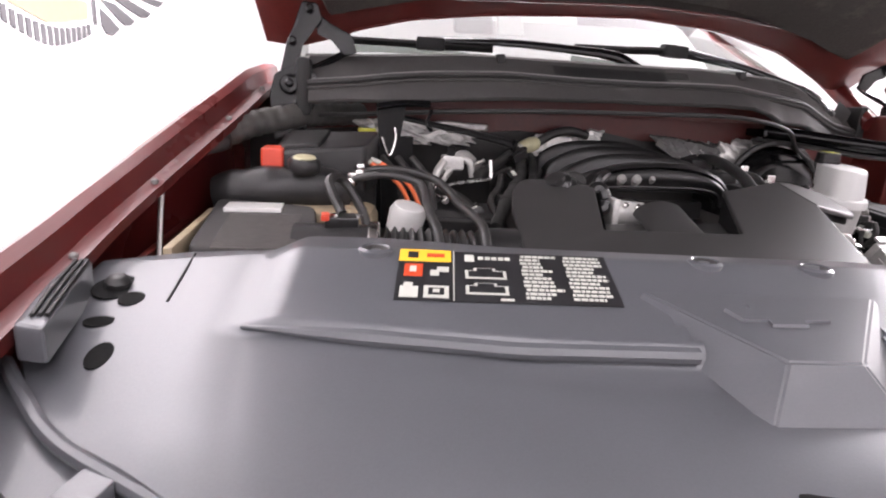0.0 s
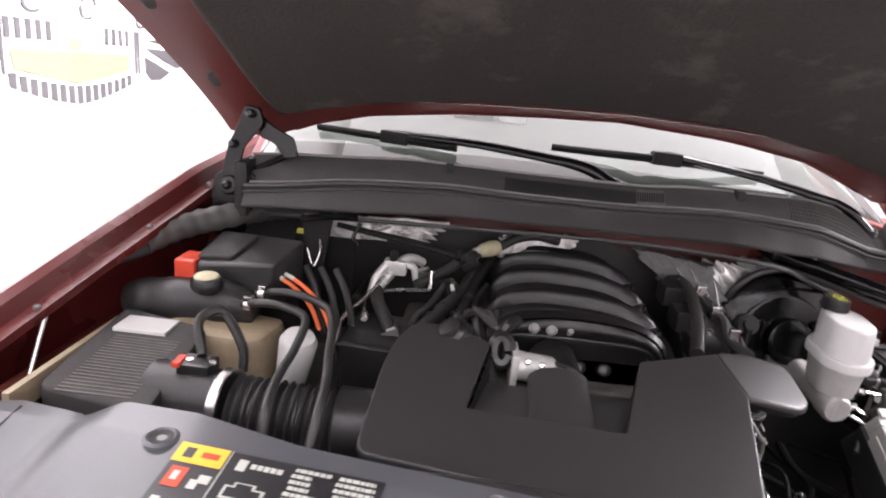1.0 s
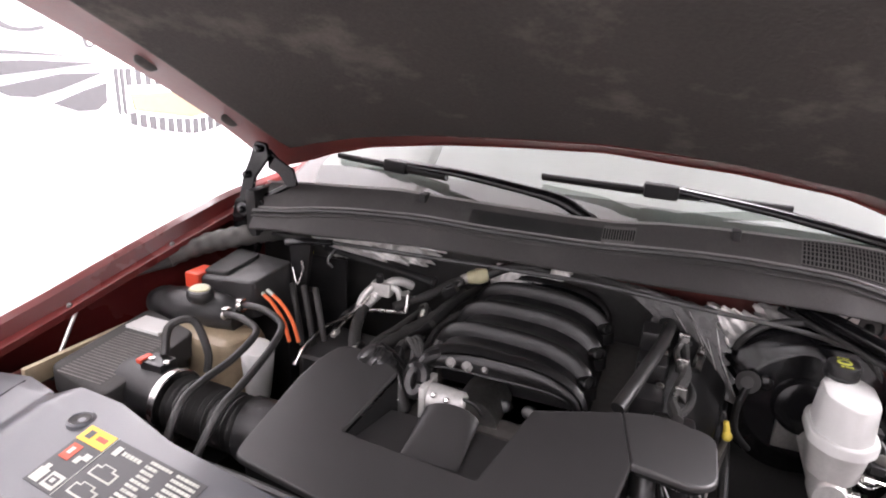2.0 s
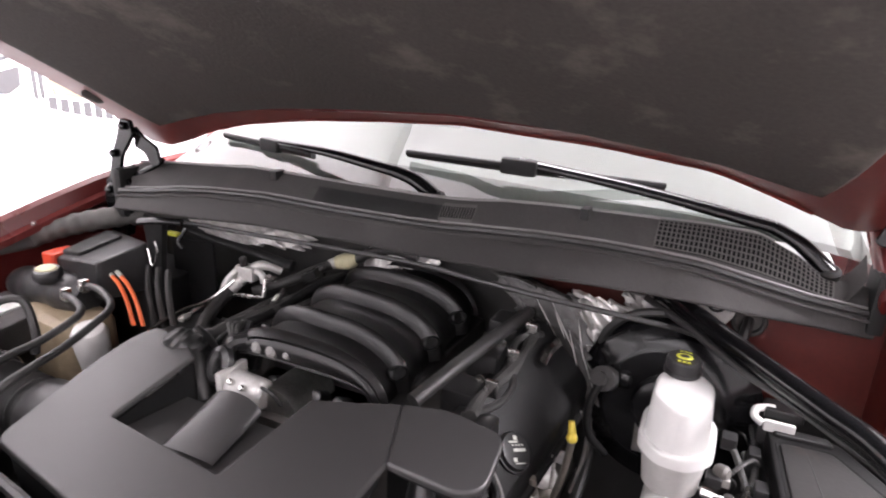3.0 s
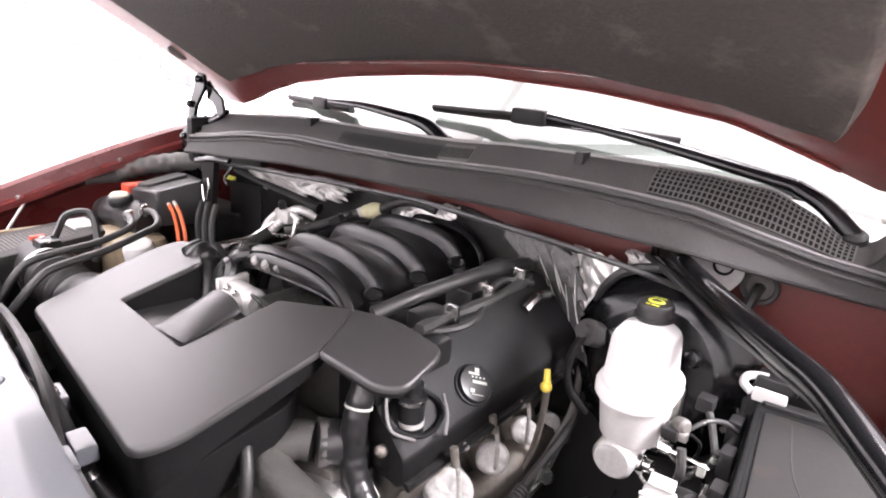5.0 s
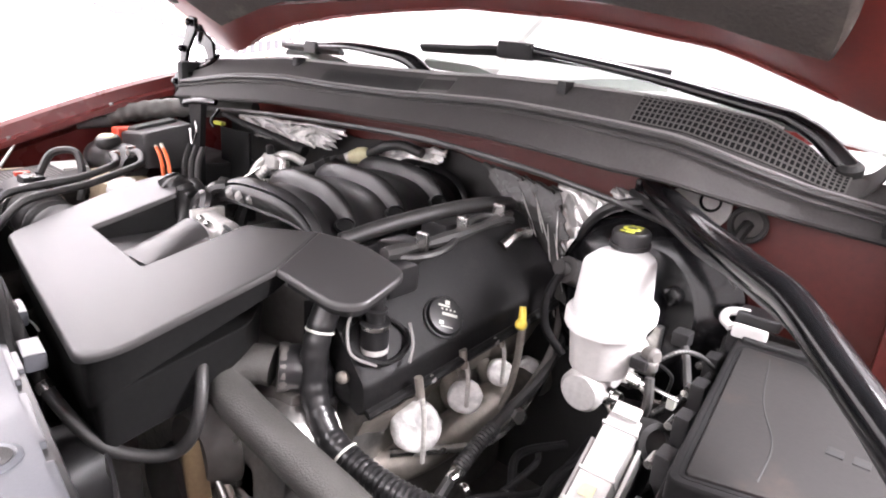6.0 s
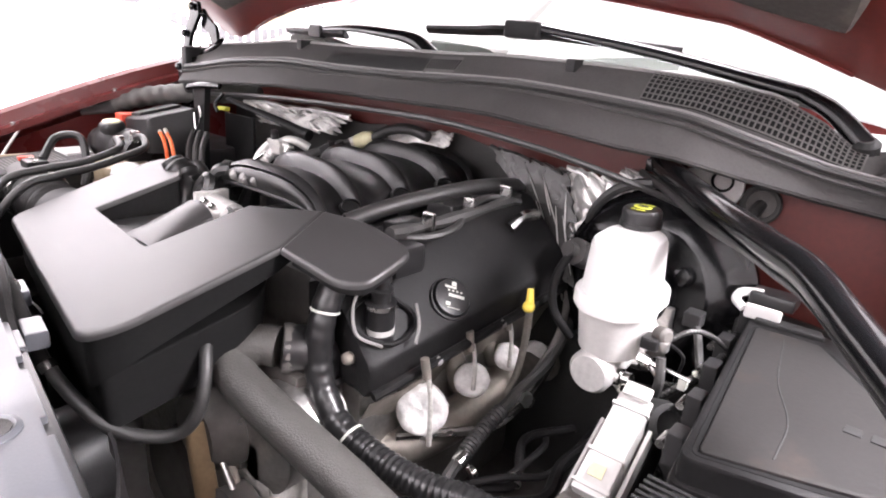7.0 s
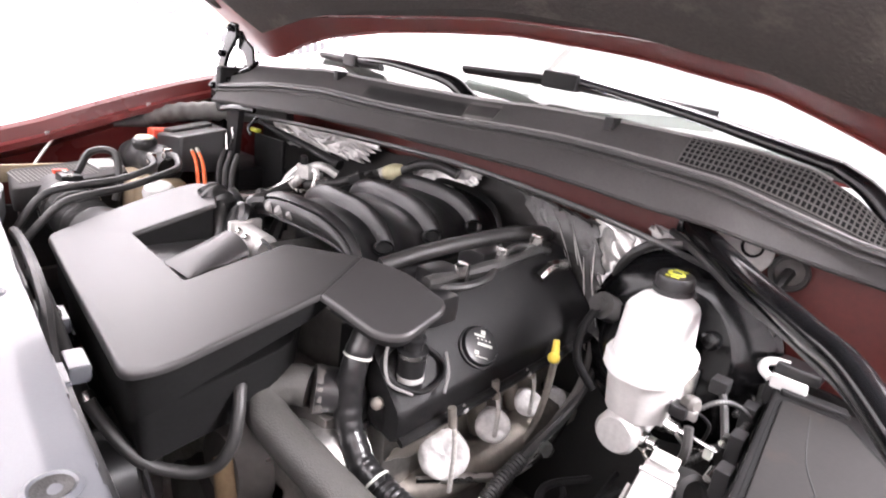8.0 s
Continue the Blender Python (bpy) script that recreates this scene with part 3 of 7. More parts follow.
    # dashboard coloured pale to stand in for the reflection on the glass
    part("dashboard", box(-0.72, 0.75, 1.62, 2.1, 0.9, 1.245, 0.05), M_COWLPALE, t)
    part("roof", sheet(lambda u, v: (-0.72 + 1.48 * u, 2.3 + 2.2 * v, 1.77 + 0.05 * math.sin(math.pi * u) + 0.06 * math.sin(math.pi * v)), 12, 8, 0.03), M_PAINT, t)
    part("tail_panel", box(-0.93, 0.97, 4.46, 4.54, 0.4, 1.22, 0.03), M_PAINT, t)
    for sgn in (-1, 1):
        part("side_panel", box(0.02 + sgn * 0.95 - 0.04, 0.02 + sgn * 0.95 + 0.04, 1.84, 4.5, 0.4, 1.22, 0.03), M_PAINT, t)
        part("rear_wheel", lathe([(0.2, -0.11), (0.30, -0.12), (0.365, -0.10), (0.38, 0.0), (0.365, 0.10), (0.30, 0.12), (0.2, 0.11)], (0.015 + sgn * 0.78, 3.9, 0.38), (1, 0, 0), sides=40), M_RUBBER, t)


car_body()


def wiper(name, tip, knob, elbow, base, label, end=None):
    t = thing(name, *base, label, "wiper", "windscreen wipers")
    T, K, E, B = Vector(tip), Vector(knob), Vector(elbow), Vector(base)
    far = Vector(end) if end else K + (K - T) * 0.75
    part("blade", tube([T, (T + K) / 2, K, far], lambda f: 0.0075 - 0.002 * abs(f - .5), 8, 6, flat=1.5), M_SATIN, t)
    part("blade_holder", box(-0.034, 0.034, -0.014, 0.014, -0.012, 0.018, 0.006, Matrix.Translation(K) @ (far - T).to_track_quat("X", "Z").to_matrix().to_4x4()), M_SATIN, t)
    part("arm", tube([K + Vector((0, 0, 0.012)), (K + E) / 2 + Vector((0, -0.004, 0.012)), E], lambda f: 0.0095 + 0.0025 * f, 10, 6, flat=0.75), M_BLACKPAINT, t)
    part("arm_head", tube([E, (E + B) / 2 + Vector((0, 0, 0.008)), B], lambda f: 0.0125 + 0.003 * f, 10, 6, flat=0.8), M_BLACKPAINT, t)
    part("pivot", lathe([(0.018, -0.03), (0.018, 0.004), (0.012, 0.010)], B, (0, -0.4, 0.9), sides=16), M_COWLDARK, t)


wiper("windscreen_wiper", (-0.61, 1.50, 1.372), (-0.42, 1.455, 1.368), (-0.04, 1.36, 1.368), (0.06, 1.345, 1.332), "black wiper resting across the lower windscreen")
wiper("windscreen_wiper", (-0.065, 1.46, 1.386), (0.185, 1.435, 1.386), (0.617, 1.512, 1.322), (0.708, 1.50, 1.262), "black wiper with a long curved arm on the lower windscreen", (0.435, 1.515, 1.368))

# ---- hood ----
EDGE = [(-0.79, 1.352), (-0.72, 1.345), (-0.658, 1.362), (-0.584, 1.39), (-0.47, 1.418), (-0.29, 1.44), (-0.1, 1.452), (0.07, 1.458), (0.315, 1.442), (0.52, 1.411), (0.64, 1.366), (0.73, 1.33), (0.82, 1.34)]


def hood_y(x, s):
    """How far back the hood reaches: its rear edge follows the cowl's curve on the driver's side."""
    return 1.425 + 0.25 * max(0.0, x - 0.25) * math.exp(-s / 0.3) - s


def hood_z(x, s):
    """Height of the hood's underside at x, s metres forward of its rear edge."""
    e = min(1.0, abs(x - 0.015) / 0.8)
    crown = 1.395 + 0.05 * (1 - e * e)
    k = math.exp(-s / 0.16)
    return (line(EDGE, x) - 0.012 * max(0.0, x - 0.25)) * k + crown * (1 - k) + 0.50 * s + 0.02 * math.sin(min(1.0, s / 1.1) * math.pi)


def hood():
    t = thing("hood", 0.015, 1.42, 1.34, "open dark red hood with a stained felt liner underneath", "hood")
    def skin(u, v):
        x = -0.79 + 1.61 * u
        s = 1.15 * v
        return (x + 0.11 * s * (2 * u - 1) ** 3, hood_y(x, s), hood_z(x, s))
    part("skin", sheet(skin, 64, 40, 0.03, (0, 0.35, 0.94)), M_PAINT_IN, t)
    # liner pad: a rounded panel set below the frame
    def liner(u, v):
        a, b = 2 * u - 1, 2 * v - 1
        # superellipse mapping gives the rounded corners
        k = 1 - 0.5 * (abs(a) ** 6) * (abs(b) ** 6) * 0.10
        x = 0.015 + (0.70 if a < 0 else 0.685) * a * k
        mid = 0.565 + 0.525 * b * k + 0.022 * (1 - a * a) * (1 - b)
        edge = max(abs(a), abs(b))
        sag = 0.022 * (1 - step(0.985, 1.0, edge)) - 0.004
        wav = 0.004 * noise.noise(Vector((x * 3, mid * 3, 0)))
        return (x + 0.05 * mid * a ** 3, hood_y(x, mid) - 0.012, hood_z(x, mid) - sag + wav)
    part("liner", sheet(liner, 200, 110), M_LINER, t, "dark brown felt liner with dusty stains")
    # pressed lines of the inner frame: at the hood's rear edge and where the liner's rim begins
    def rim(x):
        return 0.048 + 0.05 * min(1.0, abs(x) / 0.6) ** 3
    part("frame_ridge", tube([(-0.62 + 1.26 * k / 40, hood_y(-0.62 + 1.26 * k / 40, rim(-0.62 + 1.26 * k / 40)), hood_z(-0.62 + 1.26 * k / 40, rim(-0.62 + 1.26 * k / 40)) - 0.002) for k in range(41)], 0.0042, 6, 2), M_PAINT, t)
    part("liner_rim", sheet(lambda u, v: (-0.60 + 1.22 * u, hood_y(-0.60 + 1.22 * u, rim(-0.60 + 1.22 * u) + 0.006 + 0.045 * v), hood_z(-0.60 + 1.22 * u, rim(-0.60 + 1.22 * u) + 0.006 + 0.045 * v) - 0.004 - 0.012 * v), 50, 4), M_LINER, t)
    part("frame_bead", tube([(-0.64 + 1.31 * k / 24, hood_y(-0.64 + 1.31 * k / 24, 0.002), hood_z(-0.64 + 1.31 * k / 24, 0.002)) for k in range(25)], 0.004, 6, 2), M_PAINT, t)
    for sgn in (-1, 1):
        for s in (0.16, 0.36, 0.60, 0.82):
            x = 0.015 + sgn * 0.755
            d = Vector((0, -0.89, 0.45))
            p = Vector((x + sgn * 0.09 * s, hood_y(x, s), hood_z(x, s) - 0.002))
            part("frame_slot", tube([p - d * 0.028, p, p + d * 0.028], lambda f: 0.013 * math.sqrt(max(0.05, 1 - (2 * f - 1) ** 4)), 10, 4, flat=0.3), M_DARK, t)
    for s, x in ((0.12, -0.45), (0.3, -0.2), (0.3, 0.3), (0.5, 0.0)):
        p = Vector((x, hood_y(x, s), hood_z(x, s) - 0.018))
        part("liner_clip", lathe([(0.010, 0.004), (0.012, 0), (0.006, -0.003)], p, (0, 0.4, 0.9), sides=12), M_LINER, t)


hood()


def hinge(sgn):
    def X(x):
        return -x + 0.155 if sgn > 0 else x
    dy = 0.17 if sgn > 0 else 0.0
    t = thing("hinge_bracket", X(-0.755), 1.33 + dy, 1.2, "black stamped steel hood hinge with a gap between its arms", "hinge", "hood hinges")
    def bar(pts, r):
        return tube([(X(x), y + dy, z) for x, y, z in pts], r, 8, 5, flat=0.7)
    def plate(outline, y, thick, lean=0.0):
        """A stamped plate: an outline in x and z with rounded corners, leaning back as it rises."""
        bm = prism(rounded([(X(x), -z) for x, z in outline], 0.007, 3), thick, 0.0, 0.002)
        for v in bm.verts:
            x, mz, d = v.co
            v.co = (x, y + dy - d + lean * (-mz - 1.3), -mz)
        bmesh.ops.recalc_face_normals(bm, faces=bm.faces)
        return bm
    part("outer_arm", plate([(-0.703, 1.424), (-0.672, 1.420), (-0.664, 1.390), (-0.702, 1.340), (-0.715, 1.278), (-0.748, 1.274), (-0.734, 1.343), (-0.718, 1.378)], 1.280, 0.010, 0.10), M_BLACKPAINT, t)
    part("inner_arm", plate([(-0.677, 1.408), (-0.650, 1.386), (-0.606, 1.366), (-0.594, 1.330), (-0.620, 1.322), (-0.645, 1.352), (-0.675, 1.362)], 1.292, 0.008, 0.10), M_BLACKPAINT, t)
    part("tie_arm", bar([(-0.735, 1.268, 1.272), (-0.70, 1.284, 1.286), (-0.640, 1.305, 1.318), (-0.612, 1.31, 1.335)], 0.008), M_BLACKPAINT, t)
    part("foot", plate([(-0.757, 1.282), (-0.712, 1.304), (-0.674, 1.284), (-0.677, 1.232), (-0.706, 1.150), (-0.760, 1.150), (-0.768, 1.239)], 1.285, 0.018), M_BLACKPAINT, t)
    part("boss", lathe([(0.019, -0.02), (0.021, 0.0), (0.017, 0.010), (0.008, 0.012)], (X(-0.727), 1.266 + dy, 1.262), (0, -1, 0.2), sides=20), M_BLACKPAINT, t)
    part("strip", bar([(-0.715, 1.285, 1.285), (-0.702, 1.29, 1.305), (-0.690, 1.295, 1.32)], 0.003), M_STEEL, t)
    for p in ((-0.727, 1.254, 1.264), (-0.722, 1.272, 1.345), (-0.688, 1.278, 1.408), (-0.700, 1.266, 1.215), (-0.745, 1.266, 1.195)):
        part("bolt", lathe([(0.009, 0), (0.009, 0.006), (0.005, 0.010)], (X(p[0]), p[1] + dy, p[2]), (0, -1, 0.2), sides=10), M_BLACKPAINT, t)


hinge(-1)
hinge(1)

# ---- front shroud over the radiator ----
SO, SA = Vector((-0.16, 0.55, 0)), radians(-6.5)
SC = 0.03


def loc(a, b, z):
    """From the shroud's own axes (a across, b to the rear) to the world."""
    return Vector((SO.x + a * math.cos(SA) - b * math.sin(SA), SO.y + a * math.sin(SA) + b * math.cos(SA), z))


def pad_z(a, b):
    return 1.072 + 0.28 * (min(b, 0.10) - 0.10) - 0.012 * step(0.16, 0.42, a)


def low_z(a, b):
    return 1.05 + 0.22 * (min(b, 0.12) - 0.10) - 1.5 * max(0.0, -0.16 - b) ** 2 - 0.10 * max(0.0, abs(a - SC) - 0.62)


def shroud_z(a, b):
    side = step(0.615, 0.545, abs(a - SC))
    cut = step(-0.068, -0.056, b - 0.022 * step(0.2, 0.58, abs(a - SC)))
    lo = low_z(a, b) - 0.012 * step(0.5, 0.22, abs(a - SC)) * step(-0.04, -0.10, b)
    z = lo + (pad_z(a, b) - lo) * side * cut
    if -0.152 < b < 0.042 and inside_emblem(a, b):
        z = min(z, low_z(a, b)) - 0.035
    return z


EMBLEM = [(-0.128, 0.025), (-0.100, -0.056), (-0.058, -0.132), (0.073, -0.130), (0.115, -0.054), (0.143, 0.027)]


def inside_emblem(a, b):
    n = len(EMBLEM)
    c = (0.0075, -0.045)
    poly = [(c[0] + (p - c[0]) * 0.90, c[1] + (q - c[1]) * 0.90) for p, q in EMBLEM]
    return all((poly[k][0] - poly[k - 1][0]) * (b - poly[k - 1][1]) - (poly[k][1] - poly[k - 1][1]) * (a - poly[k - 1][0]) > 0 for k in range(n))


def shroud():
    t = thing("radiator_shroud", -0.16, 0.5, 0.95, "large matt grey plastic radiator shroud with a raised rear pad", "shroud")
    def outline(u, v):
        a = SC - 0.80 + 1.56 * u
        e = abs(a - SC)
        rear = line([(0, 0.128), (0.3, 0.135), (0.45, 0.160), (0.55, 0.155), (0.585, 0.125), (0.60, 0.135), (0.70, 0.15), (0.8, 0.13)], e) if a < SC else line([(0, 0.128), (0.6, 0.13), (0.75, 0.10)], e)
        front = line([(0, -0.40), (0.45, -0.33), (0.58, -0.23), (0.69, -0.17), (0.75, -0.11), (0.80, -0.04)], e)
        return a, front + (rear - front) * v
    def fn(u, v):
        a, b = outline(u, v)
        return loc(a, b, shroud_z(a, b))
    part("panel", sheet(fn, 170, 110, 0.004), M_SHROUD, t, weighted=False)
    part("front_skirt", sheet(lambda u, v: fn(u, 0) + Vector((0, -0.02 * v, -0.004 - 0.12 * v)), 60, 4, 0.004, (0, 1, 0)), M_SHROUD, t)
    part("rear_skirt", sheet(lambda u, v: fn(u, 1) + Vector((0, 0.002, -0.003 - 0.05 * v)), 80, 3, 0.003, (0, -1, 0)), M_SHROUD, t)
    for sgn in (-1, 1):
        part("ledge", tube([loc(SC + sgn * (0.585 - k * 0.0455), -0.040 - 0.024 * min(1, k / 6), pad_z(0, -0.04 - 0.024 * min(1, k / 6)) - 0.007) for k in range(11)], lambda f: 0.002 + 0.007 * min(1, f * 4), 8, 3), M_SHROUD, t)
    # emblem plateau, which carries on level over the step
    bm = bmesh.new()
    def V(a, b, z):
        return bm.verts.new(loc(a, b, z))
    t0, t1, t2, t3 = V(-0.128, 0.025, pad_z(0, 0.025) + 0.004), V(-0.030, -0.098, 1.031), V(0.045, -0.097, 1.031), V(0.143, 0.027, pad_z(0, 0.027) + 0.004)
    m0, m1 = V(-0.102, -0.062, low_z(0, -0.062) - 0.006), V(0.117, -0.060, low_z(0, -0.060) - 0.006)
    l0, l1 = V(-0.060, -0.140, low_z(0, -0.140) - 0.014), V(0.075, -0.138, low_z(0, -0.138) - 0.014)
    s0, s3 = V(-0.134, 0.016, pad_z(0, 0.016) - 0.002), V(0.149, 0.018, pad_z(0, 0.018) - 0.002)
    for f in ((t0, t1, t2, t3), (t0, s0, m0, t1), (t1, m0, l0), (t1, l0, l1, t2), (t2, l1, m1), (t2, m1, s3, t3)):
        bm.faces.new(f)
    bmesh.ops.bevel(bm, geom=[e for e in bm.edges if len(e.link_faces) == 2], offset=0.0025, segments=2, affect="EDGES")
    em = part("emblem_panel", bm, M_SHROUD, t, "faceted wedge-shaped plateau", sharp=8)
    bt = [(-0.052, -0.012), (-0.022, -0.010), (-0.022, -0.002), (0.032, -0.001), (0.032, -0.009), (0.066, -0.008), (0.056, -0.030), (0.026, -0.031), (0.026, -0.040), (-0.014, -0.041), (-0.014, -0.032), (-0.042, -0.033)]
    def em_z(b):
        return pad_z(0, 0.026) + 0.0045 + (1.031 - pad_z(0, 0.026) - 0.004) * (0.026 - b) / 0.124
    bm = bmesh.new()
    lo, hi = [bm.verts.new(loc(a, b, em_z(b))) for a, b in bt], [bm.verts.new(loc(a * 0.98, b * 0.96 - 0.0008, em_z(b) + 0.0035)) for a, b in bt]
    bm.faces.new(hi)
    for k in range(len(bt)):
        bm.faces.new((lo[k - 1], lo[k], hi[k], hi[k - 1]))
    bmesh.ops.triangulate(bm, faces=[f for f in bm.faces if len(f.verts) > 4])
    part("badge_relief", bm, M_SHROUD, em)
    for a, b in ((-0.432, 0.100), (-0.0235, 0.098), (0.116, 0.093), (0.49, 0.10)):
        p = loc(a, b, pad_z(a, b))
        c = part("push_clip", lathe([(0.012, -0.012), (0.012, -0.001), (0.017, 0.0035), (0.021, 0.001), (0.021, -0.014)], p, sides=20), M_SHROUD, t)
        part("clip_core", lathe([(0.0145, -0.006), (0.0145, 0.0022), (0.010, 0.0012), (0.004, -0.001)], p, sides=16), M_TAPE, c)
    # openings are dark discs on the panel, their inner shade given as colour
    for a, b, r, s in ((-0.720, 0.056, 0.026, 1.0), (-0.692, 0.030, 0.014, 1.0), (-0.706, -0.012, 0.016, 0.6), (-0.678, -0.070, 0.021, 0.55), (-0.244, -0.226, 0.024, 0.6), (-0.05, -0.218, 0.034, 0.7)):
        p = loc(a, b, shroud_z(a, b))
        part("slot", lathe([(r, -0.006), (r, 0.0016), (r * 0.85, 0.0018)], p, (0, -0.2, 1), sides=18, squash=(s, 1.0) if s < 0.58 else (1.0, s)), M_SHADE, t)
    part("fastener", lathe([(0.014, 0), (0.014, 0.008), (0.009, 0.013), (0.004, 0.014)], loc(-0.720, 0.060, shroud_z(-0.72, 0.06)), (0.1, -0.2, 1), sides=10), M_BLACK, t)
    part("seam", tube([loc(-0.660, 0.135, low_z(-0.66, 0.135) + 0.001), loc(-0.655, 0.09, low_z(-0.66, 0.09) + 0.001), loc(-0.650, 0.02, low_z(-0.66, 0.02) + 0.001)], 0.0016, 6), M_COWLDARK, t)
    for sgn in (-1, 1):
        def X(a):
            return SC + sgn * a
        def Y(x):
            return x if sgn < 0 else 0.03 - x
        o = [(Y(x), y) for x, y in ((-0.868, 0.52), (-0.897, 0.70), (-0.918, 0.715), (-0.913, 0.63), (-0.898, 0.53))]
        b = part("corner_bracket", prism(rounded(o, 0.006, 3), lambda x, y: 1.052 + 0.06 * (y - 0.6), lambda x, y: 1.015, 0.005), M_SHROUD, t)
        for k in range(3):
            part("bracket_rib", tube([(Y(-0.876 - 0.006 * k), 0.545, 1.050), (Y(-0.886 - 0.007 * k), 0.61, 1.054), (Y(-0.898 - 0.006 * k), 0.69, 1.059)], 0.0025, 6, 4), M_COWLDARK, b)
        part("edge_flange", tube([loc(X(0.79), -0.075, 0.998), loc(X(0.745), -0.125, 0.994), loc(X(0.685), -0.178, 0.980), loc(X(0.58), -0.232, 0.963), loc(X(0.48), -0.30, 0.94)], 0.007, 8, 6), M_SHROUD, t)
        part("front_flange", sheet(lambda u, v: loc(X(0.80 - 0.33 * u - 0.0 * v + 0.035 * v * (1 - u)), -0.075 - 0.235 * u - 0.055 * v, 0.994 - 0.06 * u - 0.012 * v), 14, 4, 0.006), M_SHROUD, t)
        for k in (0, 1):
            part("flange_tab", prism(rounded([loc(X(q[0]), q[1], 0)[:2] for q in ((0.655 - 0.06 * k, -0.20 - 0.04 * k), (0.625 - 0.06 * k, -0.215 - 0.04 * k), (0.632 - 0.06 * k, -0.25 - 0.04 * k), (0.662 - 0.06 * k, -0.235 - 0.04 * k))], 0.004, 2), 0.978 - 0.012 * k, 0.955, 0.002), M_SHROUD, t)


shroud()


def information_label():
    t = thing("warning_label", -0.43, 0.63, 1.04, "black service label with yellow warning header, stuck on the shroud", "label")
    def quad(u0, u1, v0, v1, h):
        def P(u, v):
            a, b = -0.402 + 0.250 * u - 0.004 * v, 0.099 - 0.100 * v
            return loc(a, b, pad_z(a, b) + h)
        bm = bmesh.new()
        vs = [bm.verts.new(P(u, v)) for u, v in ((u0, v0), (u1, v0), (u1, v1), (u0, v1))]
        f = bm.faces.new(vs)
        r = bmesh.ops.extrude_face_region(bm, geom=[f])
        for v in r["geom"]:
            if isinstance(v, bmesh.types.BMVert):
                v.co.z += 0.0006
        return bm
    part("film", quad(0, 1, 0, 1, 0.0012), M_LABELBLACK, t)
    part("warning_header", quad(0.0, 0.245, 0.0, 0.25, 0.0022), M_LABELYEL, t, "yellow warning header")
    part("symbol", quad(0.04, 0.09, 0.06, 0.19, 0.0030), M_LABELBLACK, t)
    part("symbol", quad(0.13, 0.215, 0.09, 0.16, 0.0030), M_LABELRED, t)
    part("symbol", quad(0.03, 0.115, 0.31, 0.56, 0.0022), M_LABELRED, t, "dark red symbol field")
    part("symbol", quad(0.055, 0.085, 0.37, 0.48, 0.0030), M_INK, t)
    part("symbol", quad(0.15, 0.19, 0.43, 0.54, 0.0022), M_INK, t)
    part("symbol", quad(0.18, 0.235, 0.36, 0.46, 0.0022), M_INK, t)
    part("symbol", quad(0.02, 0.10, 0.76, 0.96, 0.0022), M_INK, t)
    part("symbol", quad(0.035, 0.075, 0.69, 0.78, 0.0022), M_INK, t)
    part("symbol", quad(0.125, 0.235, 0.74, 0.96, 0.0022), M_INK, t)
    part("symbol", quad(0.145, 0.215, 0.79, 0.91, 0.0030), M_LABELBLACK, t)
    part("symbol", quad(0.165, 0.195, 0.82, 0.88, 0.0036), M_INK, t)
    part("divider", quad(0.255, 0.260, 0.0, 1.0, 0.0022), M_INK, t)
    part("text_bar", quad(0.31, 0.355, 0.08, 0.22, 0.0022), M_INK, t)
    for k in range(5):
        part("text_bar", quad(0.375 + 0.032 * k, 0.400 + 0.032 * k, 0.11, 0.17, 0.0022), M_INK, t)
    for v in (0.36, 0.66):
        part("car_outline", quad(0.31, 0.50, v + 0.05, v + 0.21, 0.0022), M_INK, t)
        part("car_outline", quad(0.35, 0.45, v, v + 0.06, 0.0022), M_INK, t)
        part("car_fill", quad(0.325, 0.485, v + 0.075, v + 0.185, 0.0030), M_LABELBLACK, t)
        part("car_fill", quad(0.362, 0.438, v + 0.02, v + 0.08, 0.0030), M_LABELBLACK, t)
    part("text_bar", quad(0.46, 0.52, 0.94, 0.975, 0.0022), M_INK, t)
    rng = random.Random(3)
    for col in (0.575, 0.785):
        for r in range(12):
            v = 0.05 + r * 0.076
            u = col + (0.0 if r % 3 else 0.008)
            end = col + rng.choice((0.19, 0.185, 0.15, 0.11)) + rng.uniform(-0.02, 0.0)
            while u < end:
                w = rng.uniform(0.012, 0.035)
                part("text_bar", quad(u, min(end, u + w), v, v + 0.042, 0.0022), M_INK, t)
                u += w + 0.005


information_label()


# ---- engine ----
def cover_z(x, y):
    return 1.082 + 0.36 * (y - 0.914) + 0.03 * (x + 0.36) - 0.29 * max(0.0, x - 0.200 + 0.28 * (y - 0.965))


